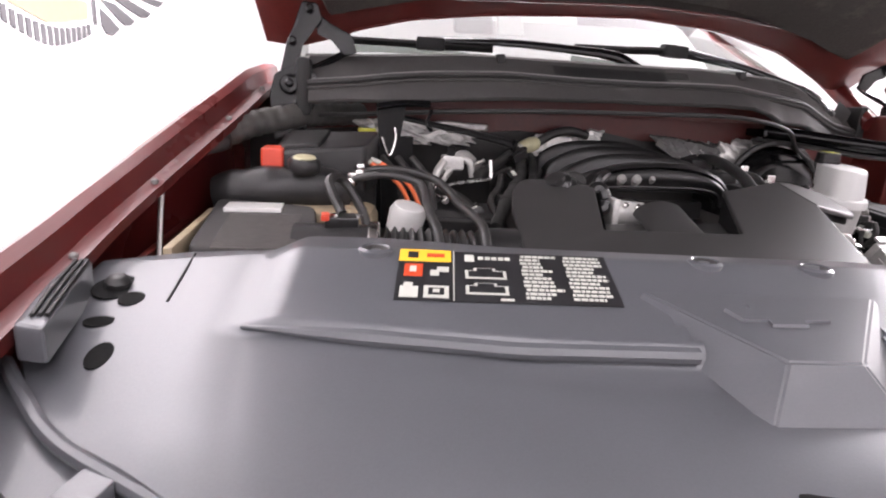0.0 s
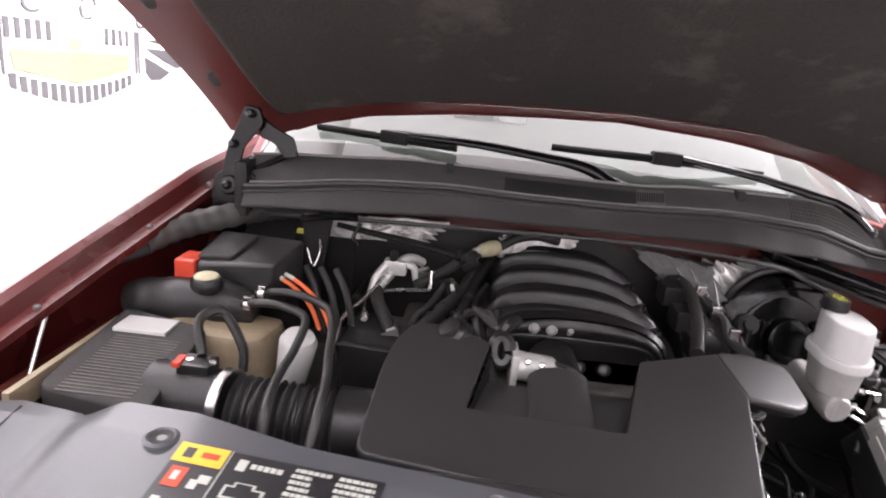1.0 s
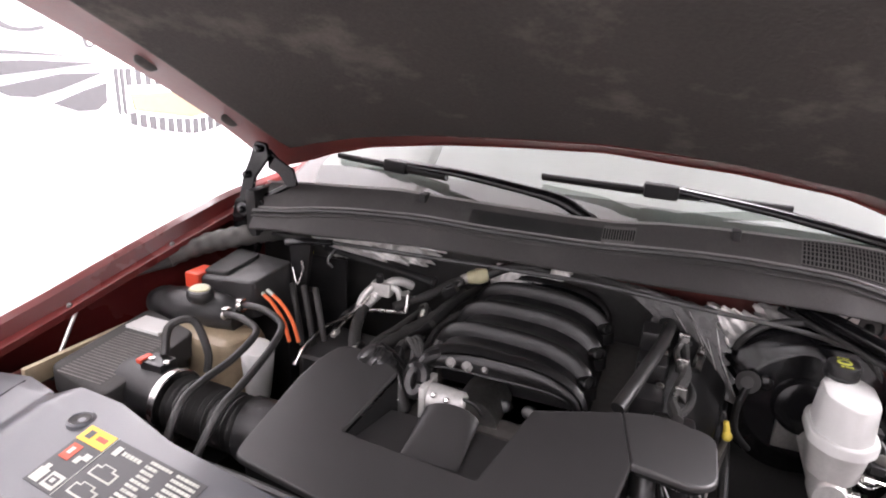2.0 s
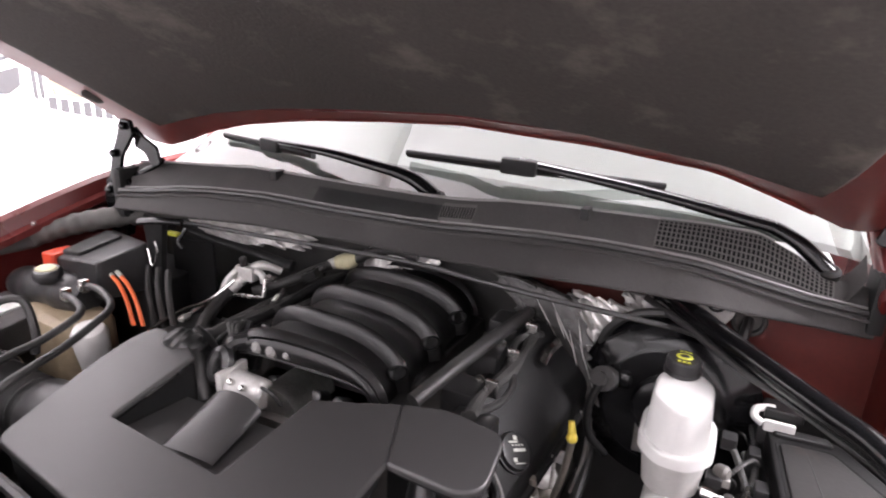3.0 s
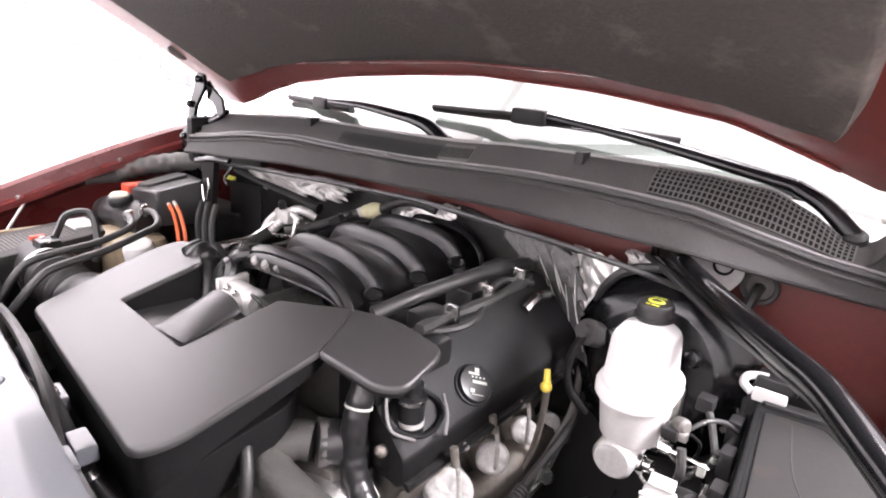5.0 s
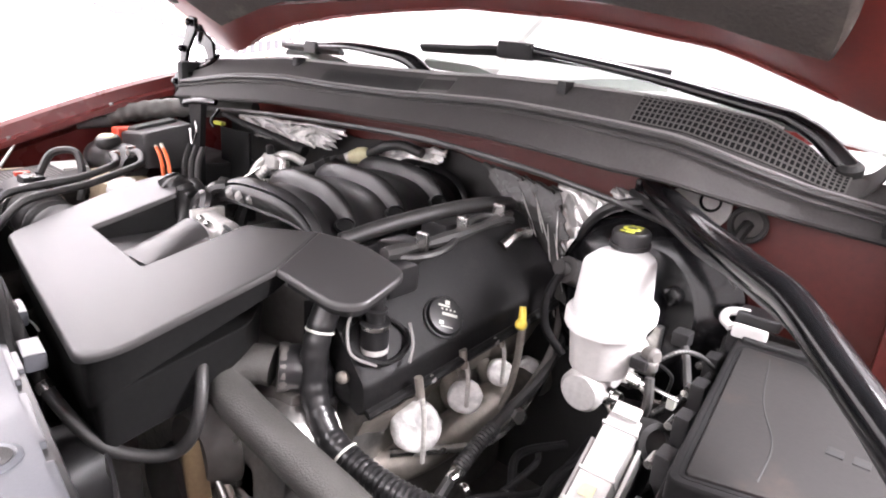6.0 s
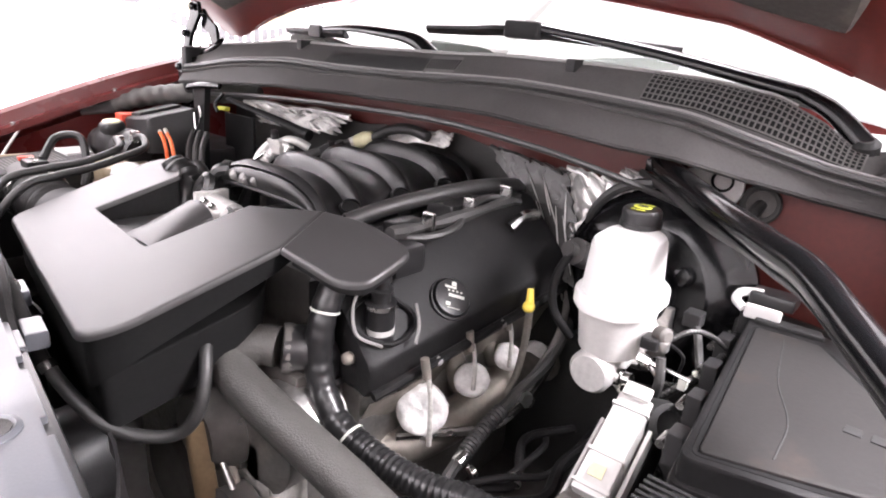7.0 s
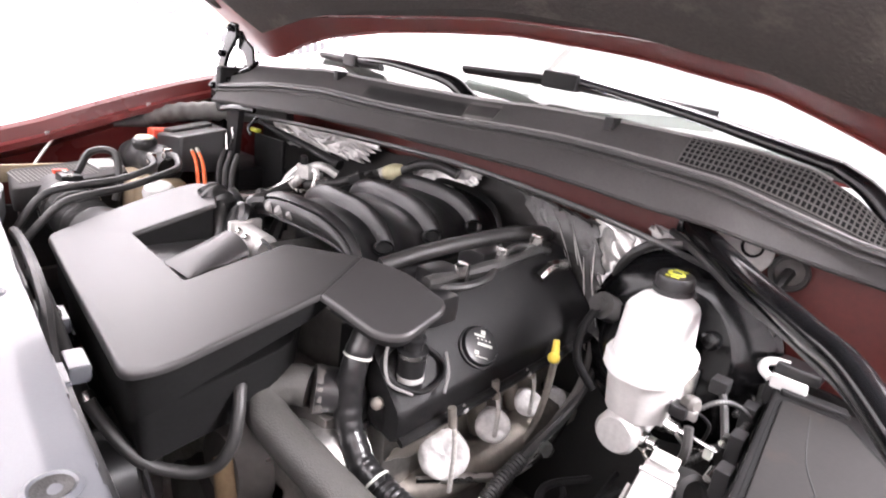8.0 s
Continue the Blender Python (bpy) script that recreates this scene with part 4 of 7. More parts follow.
def engine_cover():
    t = thing("engine_cover", -0.05, 0.85, 0.95, "charcoal moulded intake resonator cover with a recessed throttle pocket", "engine cover")
    def smooth(outer, tight, small):
        out = []
        n = len(outer)
        for i, p in enumerate(outer):
            r = small if i in tight else 0.022
            p = Vector(p)
            a, b = Vector(outer[i - 1]) - p, Vector(outer[(i + 1) % n]) - p
            k = min(r, a.length * .45, b.length * .45)
            a, b = p + a.normalized() * k, p + b.normalized() * k
            for f in (0, .25, .5, .75, 1):
                out.append(tuple((1 - f) ** 2 * a + 2 * f * (1 - f) * p + f * f * b))
        return out
    out = smooth([(-0.358, 0.772), (-0.10, 0.738), (0.148, 0.708), (0.178, 0.745), (0.214, 0.920), (0.190, 1.004), (0.115, 0.985), (0.060, 0.972),
                  (0.016, 0.840), (-0.212, 0.858), (-0.180, 0.985), (-0.24, 1.015), (-0.305, 1.018), (-0.330, 0.985), (-0.345, 0.93)], (4, 5, 7, 8, 9, 10), 0.004)
    arm = smooth([(0.2135, 0.920), (0.305, 0.934), (0.332, 0.958), (0.328, 1.040), (0.245, 1.032), (0.1895, 1.004)], (0, 5), 0.003)
    a_ = part("arm", prism(arm, cover_z, lambda x, y: cover_z(x, y) - 0.009, 0.004), M_COVER, t, "drooping side arm of the cover")
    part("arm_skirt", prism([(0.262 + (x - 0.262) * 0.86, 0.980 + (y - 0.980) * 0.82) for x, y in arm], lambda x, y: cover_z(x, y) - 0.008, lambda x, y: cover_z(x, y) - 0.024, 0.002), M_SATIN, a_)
    part("top", prism(out, cover_z, lambda x, y: cover_z(x, y) - 0.009, 0.0045), M_COVER, t)
    # lower box under the lid; it and the side wall are blackened as shade
    body = rounded([(-0.345, 0.785), (0.140, 0.724), (0.185, 0.90), (0.15, 0.945), (-0.31, 0.955)], 0.02)
    part("lower_box", prism(body, lambda x, y: cover_z(x, y) - 0.070, lambda x, y: cover_z(x, y) - 0.150, 0.004, 0.95), M_SHADE, t)
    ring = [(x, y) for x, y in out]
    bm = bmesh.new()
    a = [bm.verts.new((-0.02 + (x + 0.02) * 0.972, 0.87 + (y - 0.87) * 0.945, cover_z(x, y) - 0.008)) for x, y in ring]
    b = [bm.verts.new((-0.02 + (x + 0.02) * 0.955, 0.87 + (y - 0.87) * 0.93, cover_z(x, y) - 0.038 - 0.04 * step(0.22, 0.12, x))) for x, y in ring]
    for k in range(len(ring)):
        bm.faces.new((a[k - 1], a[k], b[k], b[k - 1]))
    part("side_wall", bm, M_SHADE, t)
    pocket = [(-0.214, 0.856), (0.018, 0.838), (0.056, 0.955), (-0.187, 0.962)]
    part("pocket_floor", prism(pocket, lambda x, y: cover_z(x, y) - 0.024 - 0.03 * step(0.91, 0.965, y), lambda x, y: cover_z(x, y) - 0.085, 0.001), M_COVER, t)
    def duct(u, v):
        a = math.pi * u
        y = 0.862 + 0.095 * v
        x = -0.068 - 0.048 * math.cos(a)
        return (x, y, cover_z(x, y) - 0.025 + 0.024 * math.sin(a) * (0.10 + 0.90 * v) - 0.010 * v)
    part("duct_hump", sheet(duct, 16, 8), M_COVER, t)


engine_cover()


def intake_manifold():
    t = thing("intake_manifold", -0.03, 1.25, 1.0, "black ribbed plastic intake manifold with arched runners", "intake manifold")
    cx, y0, y9 = -0.024, 1.046, 1.445
    def point(u, y, swell):
        a = math.pi * (0.02 + 0.96 * u)
        v = (y - y0) / (y9 - y0)
        taper = 1 - 0.04 * v - 0.16 * step(0.86, 1.1, v)
        w, h = 0.150 * taper, 0.080 * taper
        c, s = math.cos(a), math.sin(a)
        x = cx - (w + swell * 0.7) * math.copysign(abs(c) ** 0.75, c) + 0.012 * v
        z = 1.056 + 0.022 * v + (h + swell) * abs(s) ** 0.72
        return (x, y + 0.024 * c * step(0.0, 0.12, v), z)
    def crest(v, top=0.16):
        """A ridge that rises quickly and falls away in a hollow slope."""
        return math.sin(0.5 * math.pi * v / top) ** 0.7 if v < top else (1 - (v - top) / (1 - top)) ** 2.6
    part("plenum", sheet(lambda u, v: point(u, y0 + 0.02 + 0.38 * v, -0.006), 40, 30), M_MANIFOLD, t)
    part("front_bell", sheet(lambda u, v: point(u, y0 + 0.080 * v, -0.004 + 0.020 * crest(0.10 + 0.90 * v, 0.30)), 56, 20), M_MANIFOLD, t, weighted=False)
    starts = (1.124, 1.231, 1.338, 1.426)
    for k in range(3):
        ya, yb = starts[k], starts[k + 1]
        part("runner", sheet(lambda u, v: point(u, ya + (yb - ya) * (0.01 + 0.98 * v), -0.007 + 0.027 * crest(v)), 56, 34), M_MANIFOLD, t, weighted=False)
    part("rear_cap", sheet(lambda u, v: point(u, 1.424 + 0.04 * v, 0.014 * min(1, 6 * v) - 0.06 * v * v), 40, 10), M_MANIFOLD, t, weighted=False)
    part("base", box(-0.158, 0.132, 1.13, 1.45, 0.98, 1.068, 0.012), M_BLACK, t)
    part("floor_plate", box(-0.155, 0.125, 1.04, 1.14, 0.99, 1.030, 0.006), M_BLACK, t)
    for k in range(4):
        part("port_boss", lathe([(0.012, -0.02), (0.012, 0.01), (0.007, 0.014)], (-0.10 + 0.045 * k, 1.075, 1.040), (0, -0.8, 0.5), sides=12), M_GLOSS, t)
    def lip(u):
        a = math.pi * (0.02 + 0.96 * u)
        c, s = math.cos(a), math.sin(a)
        return Vector((cx - 0.004 - 0.138 * math.copysign(abs(c) ** 0.45, c), y0 + 0.002, 1.040 + 0.066 * abs(s) ** 0.28))
    def face(u, v):
        a, b = Vector(point(u, y0, 0.004)), lip(u)
        return a * (1 - v) + b * v + Vector((0, -0.007 * math.sin(math.pi * v), 0.002 * math.sin(math.pi * v)))
    part("front_face", sheet(face, 48, 10), M_MANIFOLD, t, weighted=False)
    part("front_lip", tube([lip(k / 24) for k in range(25)], 0.0034, 8, 3), M_MANIFOLD, t)
    part("inner_lip", tube([lip(k / 24) + Vector((0, 0.014, -0.007)) for k in range(25)], 0.003, 8, 3), M_MANIFOLD, t)
    part("mouth", prism([(cx - 0.13, y0 + 0.09), (cx + 0.13, y0 + 0.09), (cx + 0.13, y0 + 0.10), (cx - 0.13, y0 + 0.10)], 1.11, 1.0, 0.003), M_TAPE, t)
    for dx, r in ((-0.080, 0.010), (-0.050, 0.0105), (-0.018, 0.007)):
        part("peg", lathe([(r, -0.012), (r, 0.002), (r * 0.6, 0.006)], (cx + dx, y0 - 0.004, 1.122), (0, -0.75, 0.5), sides=14), M_PEG, t, "grey moulded peg")
    # bolt wells in the grooves at the foot of the runners
    for k, y in enumerate(starts[:3]):
        p = Vector(point(0.885, y, 0.004)) + Vector((0.004, 0.002, 0.004))
        n = Vector((0.80, -0.45, 0.40))
        w = part("bolt_well", lathe([(0.016, -0.012), (0.0165, 0.004), (0.0145, 0.006), (0.013, 0.0)], p, n, sides=20, squash=(1.0, 0.72)), M_MANIFOLD, t)
        part("well_floor", lathe([(0.0128, -0.004), (0.0128, 0.0008)], p, n, sides=18, squash=(1.0, 0.72)), M_SHADE, w)


intake_manifold()


def throttle():
    t = thing("throttle_body", -0.09, 1.0, 1.0, "silver throttle actuator housing behind the resonator pocket", "throttle")
    part("housing", lathe([(0.021, -0.035), (0.025, -0.03), (0.025, 0.03), (0.019, 0.036)], (-0.088, 0.992, 1.068), (1, 0.05, -0.1), sides=20), M_CAST, t)
    part("flange", box(-0.128, -0.116, 0.962, 1.022, 1.02, 1.100, 0.003), M_CAST, t)
    part("body", lathe([(0.045, -0.05), (0.045, 0.05)], (-0.04, 1.045, 1.035), (0, 1, 0), sides=24), M_ALU, t)
    part("wire_clip", tube([(-0.06, 0.985, 1.085), (-0.035, 0.985, 1.08), (-0.02, 0.99, 1.06)], 0.003, 6), M_BLACK, t)
    for dx, dz in ((-0.012, 0.020), (0.012, 0.016)):
        part("bolt", lathe([(0.0055, -0.004), (0.0055, 0.005), (0.003, 0.007)], (-0.09 + dx, 0.970, 1.068 + dz), (0, -0.8, 0.6), sides=8), M_STEEL, t)
    part("connector", box(-0.172, -0.136, 1.0, 1.04, 1.05, 1.115, 0.008), M_BLACK, t)
    part("connector_neck", tube([(-0.150, 1.01, 1.10), (-0.138, 1.015, 1.128), (-0.118, 1.03, 1.135)], 0.011, 8), M_GLOSS, t)
    for k in range(3):
        part("loom", tube([(-0.15, 1.03, 1.11), (-0.19 + 0.01 * k, 1.06, 1.13), (-0.21, 1.10 + 0.01 * k, 1.10), (-0.20, 1.14, 1.07)], 0.006, 7), M_TAPE, t)

    part("retainer_ring", tube([(-0.146 + 0.014 * math.cos(a), 0.992 + 0.010 * math.sin(a), 1.094 + 0.020 * math.sin(a)) for a in [k * 0.6 for k in range(11)]], 0.0125, 8, 3), M_GLOSS, t)
    for k, (p, q) in enumerate((((-0.175, 1.06, 1.06), (-0.19, 1.10, 1.12)), ((-0.155, 1.07, 1.05), (-0.15, 1.11, 1.115)), ((-0.20, 1.05, 1.03), (-0.225, 1.09, 1.09)))):
        part("plug", tube([p, ((p[0] + q[0]) / 2, (p[1] + q[1]) / 2 - 0.008, (p[2] + q[2]) / 2), q], lambda f: 0.014 - 0.004 * f, 8), M_BLACK, t)
    t.location += Vector((-0.012, 0.022, -0.008))
    # breather elbow and plug cluster beside the housing
    b = thing("breather_elbow", -0.22, 1.02, 1.0, "black breather elbow and plugs beside the throttle", "hose")
    part("end_cap", lathe([(0.014, -0.012), (0.017, -0.008), (0.017, 0.006), (0.012, 0.010)], (-0.262, 1.012, 1.104), (-0.6, -0.6, 0.5), sides=18), M_BLACK, b)
    part("elbow", tube([(-0.256, 1.016, 1.100), (-0.228, 1.012, 1.104), (-0.200, 1.002, 1.090), (-0.182, 0.994, 1.062), (-0.170, 0.990, 1.035)], 0.0145, 12), M_RUBBER, b)
    part("stub", tube([(-0.252, 1.052, 1.112), (-0.222, 1.050, 1.098), (-0.190, 1.040, 1.072), (-0.180, 1.035, 1.045)], 0.010, 10), M_GLOSS, b)
    part("clip", tube([(-0.205, 0.992, 1.078), (-0.19, 0.982, 1.070), (-0.175, 0.980, 1.060)], 0.003, 6), M_STEEL, b)
    part("boot", tube([(-0.205, 1.018, 1.030), (-0.213, 1.016, 1.070), (-0.226, 1.012, 1.100), (-0.244, 1.007, 1.116)], lambda f: 0.034 - 0.012 * f, 18, 8, ribs=0.004, pitch=0.013), M_GLOSS, b, "black ribbed rubber boot")
    part("boot_cap", lathe([(0.017, -0.006), (0.021, 0.0), (0.020, 0.010), (0.012, 0.014)], (-0.246, 1.006, 1.116), (-0.5, -0.2, 0.8), sides=18), M_BLACK, b)
    part("post", box(-0.20, -0.165, 0.998, 1.04, 0.93, 1.04, 0.006), M_BLACK, b)


throttle()


def engine_block():
    t = thing("engine_block", 0.0, 1.1, 0.53, "grimy dark engine block filling the lower bay", "engine")
    part("block", box(-0.24, 0.24, 0.92, 1.46, 0.53, 0.93, 0.03), M_DARK, t)
    part("left_head", box(-0.36, -0.16, 0.98, 1.42, 0.75, 1.0, 0.03, Matrix.Rotation(0, 4, "Y")), M_DARK, t)
    part("right_head", box(0.12, 0.275, 1.0, 1.42, 0.72, 0.93, 0.03), M_ALU, t)
    part("valley", box(-0.2, 0.22, 1.0, 1.47, 0.9, 1.03, 0.02), M_DARK, t)
    part("front_housing", box(-0.16, 0.25, 0.87, 0.94, 0.53, 0.86, 0.02), M_SHIELD, t, "pale cast alloy front housing")
    part("head_bolt", lathe([(0.008, -0.02), (0.009, -0.004), (0.009, 0.003), (0.006, 0.006), (0.003, 0.007)], (0.268, 0.985, 0.947), (0.3, -0.9, 0.3), sides=10), M_HEAT, t)
    part("water_pump", lathe([(0.07, 0), (0.07, 0.05), (0.05, 0.08)], (0.14, 0.91, 0.84), (0, -1, 0)), M_DARK, t)


engine_block()


def valve_cover():
    t = thing("valve_cover", 0.3, 1.18, 0.9, "black moulded valve cover with a round oil filler cap", "valve cover")
    front = [(0.170, 1.030), (0.205, 1.046), (0.222, 1.040), (0.303, 0.950), (0.308, 0.938), (0.308, 0.908), (0.296, 0.895), (0.17, 0.93)]
    def at(p, y):
        f = (y - 1.0) / 0.36
        return (p[0] + 0.062 * f, y, p[1] + 0.085 * f)
    bm = bmesh.new()
    ys = [0.992, 1.0, 1.1, 1.2, 1.355, 1.363]
    rings = []
    for i, y in enumerate(ys):
        k = 0.95 if i in (0, 5) else 1.0
        rings.append([bm.verts.new(at((0.25 + (x - 0.25) * k, 0.97 + (z - 0.97) * k), y)) for x, z in front])
    for a, b in zip(rings, rings[1:]):
        for k in range(len(front)):
            bm.faces.new((a[k - 1], a[k], b[k], b[k - 1]))
    bm.faces.new(rings[0])
    bm.faces.new(rings[-1][::-1])
    part("casting", bm, M_SATIN, t)
    part("rim", tube([at((0.309, 0.904), 0.995), at((0.310, 0.904), 1.1), at((0.310, 0.904), 1.25), at((0.309, 0.904), 1.36)], 0.008, 8), M_SATIN, t)
    n = Vector((0.72, -0.16, 0.67)).normalized()
    # raised collar round the filler and its cap
    o = Vector((0.307, 1.142, 1.004))
    part("cap_collar", lathe([(0.034, -0.01), (0.0335, 0.002), (0.031, 0.003), (0.029, 0.0)], o, n), M_BLACK, t)
    cap = part("oil_cap", lathe([(0.030, -0.004), (0.030, 0.005), (0.028, 0.008), (0.01, 0.0095)], o, n), M_GLOSS, t, "black oil filler cap with white print")
    right = Vector((0.45, 0.80, -0.34)).normalized()
    right = (right - n * right.dot(n)).normalized()
    up = n.cross(right)
    def bar(u0, u1, v0, v1):
        bm = bmesh.new()
        vs = [bm.verts.new(o + n * 0.0108 + right * u * 0.85 + up * v * 0.85) for u, v in ((u0, v0), (u1, v0), (u1, v1), (u0, v1))]
        bm.faces.new(vs)
        return bm
    part("print_bar", bar(-0.010, 0.020, -0.0025, 0.003), M_INK, cap)
    part("print_bar", bar(-0.015, -0.006, -0.020, -0.013), M_INK, cap)
    part("print_bar", bar(-0.012, 0.012, -0.024, -0.022), M_INK, cap)
    part("print_bar", bar(-0.018, 0.004, 0.013, 0.017), M_INK, cap)
    part("print_bar", bar(-0.005, 0.004, 0.018, 0.026), M_INK, cap)
    for u in (-0.012, -0.004, 0.004, 0.012):
        part("print_bar", bar(u, u + 0.004, 0.0075, 0.0105), M_INK, cap)
    # moulded well round the sensor, its wire loop and the bulge below it
    def on(u, v, h=0.0):
        return Vector((0.284, 1.030, 0.996)) + right * u + up * v + n * h
    ringpts = [on(0.046 * math.cos(a) * (1 + 0.12 * math.sin(2 * a)), 0.034 * math.sin(a), 0.002) for a in [2 * math.pi * k / 20 for k in range(21)]]
    part("well_rim", tube(ringpts, 0.0036, 8, 2), M_SATIN, t)
    part("wire_loop", tube([on(0.042, 0.030, 0.012), on(0.048, 0.0, 0.014), on(0.046, -0.028, 0.012)], 0.0024, 6), M_PEG, t)
    part("wire_loop", tube([on(-0.042, 0.026, 0.010), on(-0.047, 0.0, 0.012), on(-0.036, -0.034, 0.010), on(0.0, -0.042, 0.010)], 0.0022, 6), M_PEG, t)
    part("front_bulge", lathe([(0.048, -0.02), (0.046, 0.0), (0.038, 0.012), (0.022, 0.018), (0.004, 0.020)], (0.276, 1.018, 0.928), (0.62, -0.70, 0.34), sides=26, squash=(1.0, 0.8)), M_SATIN, t)
    for y in (1.10, 1.22, 1.33):
        part("cover_bolt", lathe([(0.008, -0.01), (0.008, 0.006), (0.005, 0.009)], at((0.309, 0.902), y), (0.8, -0.3, 0.5), sides=8), M_PEG, t)
    # filler tower at the front
    b0 = Vector((0.283, 1.027, 0.988))
    part("sensor_stem", lathe([(0.019, -0.03), (0.019, 0.03), (0.021, 0.031), (0.021, 0.037), (0.013, 0.038), (0.013, 0.05), (0.016, 0.051), (0.016, 0.056), (0.012, 0.058), (0.012, 0.066), (0.014, 0.067), (0.013, 0.074), (0.004, 0.078)], b0, (0.05, -0.05, 1)), M_GLOSS, t)
    part("stem_ring", lathe([(0.0215, 0.030), (0.0215, 0.036)], b0, (0.05, -0.05, 1)), M_STEEL, t)
    part("stem_label", lathe([(0.0195, -0.008), (0.0195, 0.0)], b0, (0.05, -0.05, 1)), M_CAST, t)


valve_cover()


def coil_pack():
    t = thing("ignition_coils", 0.24, 1.2, 1.03, "black ignition coils and wiring rail along the valve cover", "ignition coil")
    for k in range(4):
        y = 1.04 + k * 0.095
        c = part("coil", box(0.195, 0.25, y - 0.03, y + 0.03, 1.04 + 0.018 * k, 1.085 + 0.018 * k, 0.008), M_BLACK, t)
        part("bolt", lathe([(0.008, 0), (0.008, 0.006), (0.004, 0.009)], (0.24, y + 0.018, 1.085 + 0.018 * k), sides=8), M_STEEL, c)
    part("coil_housing", box(0.235, 0.30, 1.035, 1.092, 1.055, 1.096, 0.008), M_GLOSS, t)
    part("housing_strap", box(0.238, 0.297, 1.04, 1.052, 1.096, 1.100, 0.002), M_STEEL, t)
    part("fuel_rail", tube([(0.18, 1.05, 1.105), (0.205, 1.13, 1.125), (0.235, 1.26, 1.14), (0.245, 1.36, 1.135), (0.235, 1.40, 1.12)], 0.012, 10), M_RUBBER, t)
    part("loom", tube([(0.27, 1.05, 1.11), (0.262, 1.12, 1.105), (0.28, 1.2, 1.115), (0.275, 1.3, 1.12), (0.265, 1.37, 1.12)], lambda f: 0.009 + 0.002 * math.sin(f * 18), 8), M_TAPE, t)
    part("rail_hose", tube([(0.255, 1.06, 1.10), (0.285, 1.11, 1.098), (0.292, 1.16, 1.105), (0.27, 1.21, 1.118), (0.262, 1.27, 1.128), (0.285, 1.33, 1.118)], 0.006, 8), M_RUBBER, t)
    for y in (1.12, 1.21, 1.30):
        part("clip", box(0.262, 0.282, y, y + 0.008, 1.098 + 0.1 * (y - 1.1), 1.126 + 0.1 * (y - 1.1), 0.002), M_STEEL, t)
    part("silver_elbow", tube([(0.30, 1.285, 1.085), (0.305, 1.31, 1.10), (0.31, 1.345, 1.10)], 0.010, 8), M_STEEL, t)


coil_pack()


def exhaust():
    t = thing("exhaust_manifold", 0.31, 1.19, 0.78, "heat-stained steel exhaust manifold with domed shields", "exhaust")
    part("log", tube([(0.25, 1.03, 0.76), (0.29, 1.12, 0.77), (0.31, 1.23, 0.79), (0.32, 1.34, 0.82), (0.32, 1.42, 0.80)], 0.034, 12), M_HEAT, t)
    for x, y, z, r in ((0.306, 1.098, 0.839, 0.037), (0.318, 1.197, 0.854, 0.027), (0.322, 1.287, 0.864, 0.022), (0.330, 1.365, 0.846, 0.020)):
        bm = lathe([(r * 0.90, -0.03), (r * 0.97, -0.004), (r * 1.05, 0.0), (r * 1.03, r * 0.07), (r * 0.94, r * 0.16), (r * 0.80, r * 0.24), (r * 0.6, r * 0.22), (r * 0.35, r * 0.17), (r * 0.1, r * 0.16)], (x + 0.006, y - 0.007, z + 0.003), (0.62, -0.72, 0.30), sides=36)
        for v in bm.verts:
            v.co += Vector((0.62, -0.72, 0.30)) * (r * 0.16 * noise.noise(v.co * 70)) + Vector((0, 0, r * 0.10 * noise.noise(v.co * 45)))
        part("dome", bm, M_CUP, t, "pale crinkled heat shield cup")
        part("port", tube([(0.22, y, z + 0.05), (0.265, y, z + 0.035), (0.292, y + 0.01, z - 0.03)], r * 0.72, 10), M_HEAT, t)
        part("flange_bolt", lathe([(0.007, -0.01), (0.007, 0.008), (0.004, 0.011)], (x + 0.004, y + r * 1.25, z - 0.012), (0.7, -0.6, 0.3), sides=6), M_SHIELD, t)
    for y0, z1, z0 in ((1.066, 0.944, 0.806), (1.161, 0.954, 0.858), (1.254, 0.958, 0.862)):
        w = part("plug_wire", tube([(0.338, y0 - 0.004, z1), (0.346, y0 + 0.002, z1 * 0.6 + z0 * 0.4), (0.344, y0 + 0.008, z0)], 0.0036, 8), M_SHIELD, t)
        part("wire_boot", tube([(0.337, y0 - 0.005, z1 + 0.004), (0.341, y0 - 0.002, z1 - 0.026)], 0.0062, 10, smooth=False), M_HEAT, w)
    part("shield", sheet(lambda u, v: (0.285 - 0.05 * v + 0.04 * u + 0.01 * math.sin(9 * u), 1.01 + 0.40 * u, 0.875 - 0.10 * v + 0.07 * u + 0.008 * noise.noise(Vector((u * 12, v * 6, 1)))), 30, 8, 0.003), M_HEAT, t, "brown-stained manifold shield")
    part("cross_pipe", tube([(0.286, 1.065, 0.793), (0.33, 1.12, 0.797), (0.377, 1.181, 0.804), (0.39, 1.26, 0.83), (0.375, 1.347, 0.855)], 0.007, 8), M_STEEL, t)


exhaust()


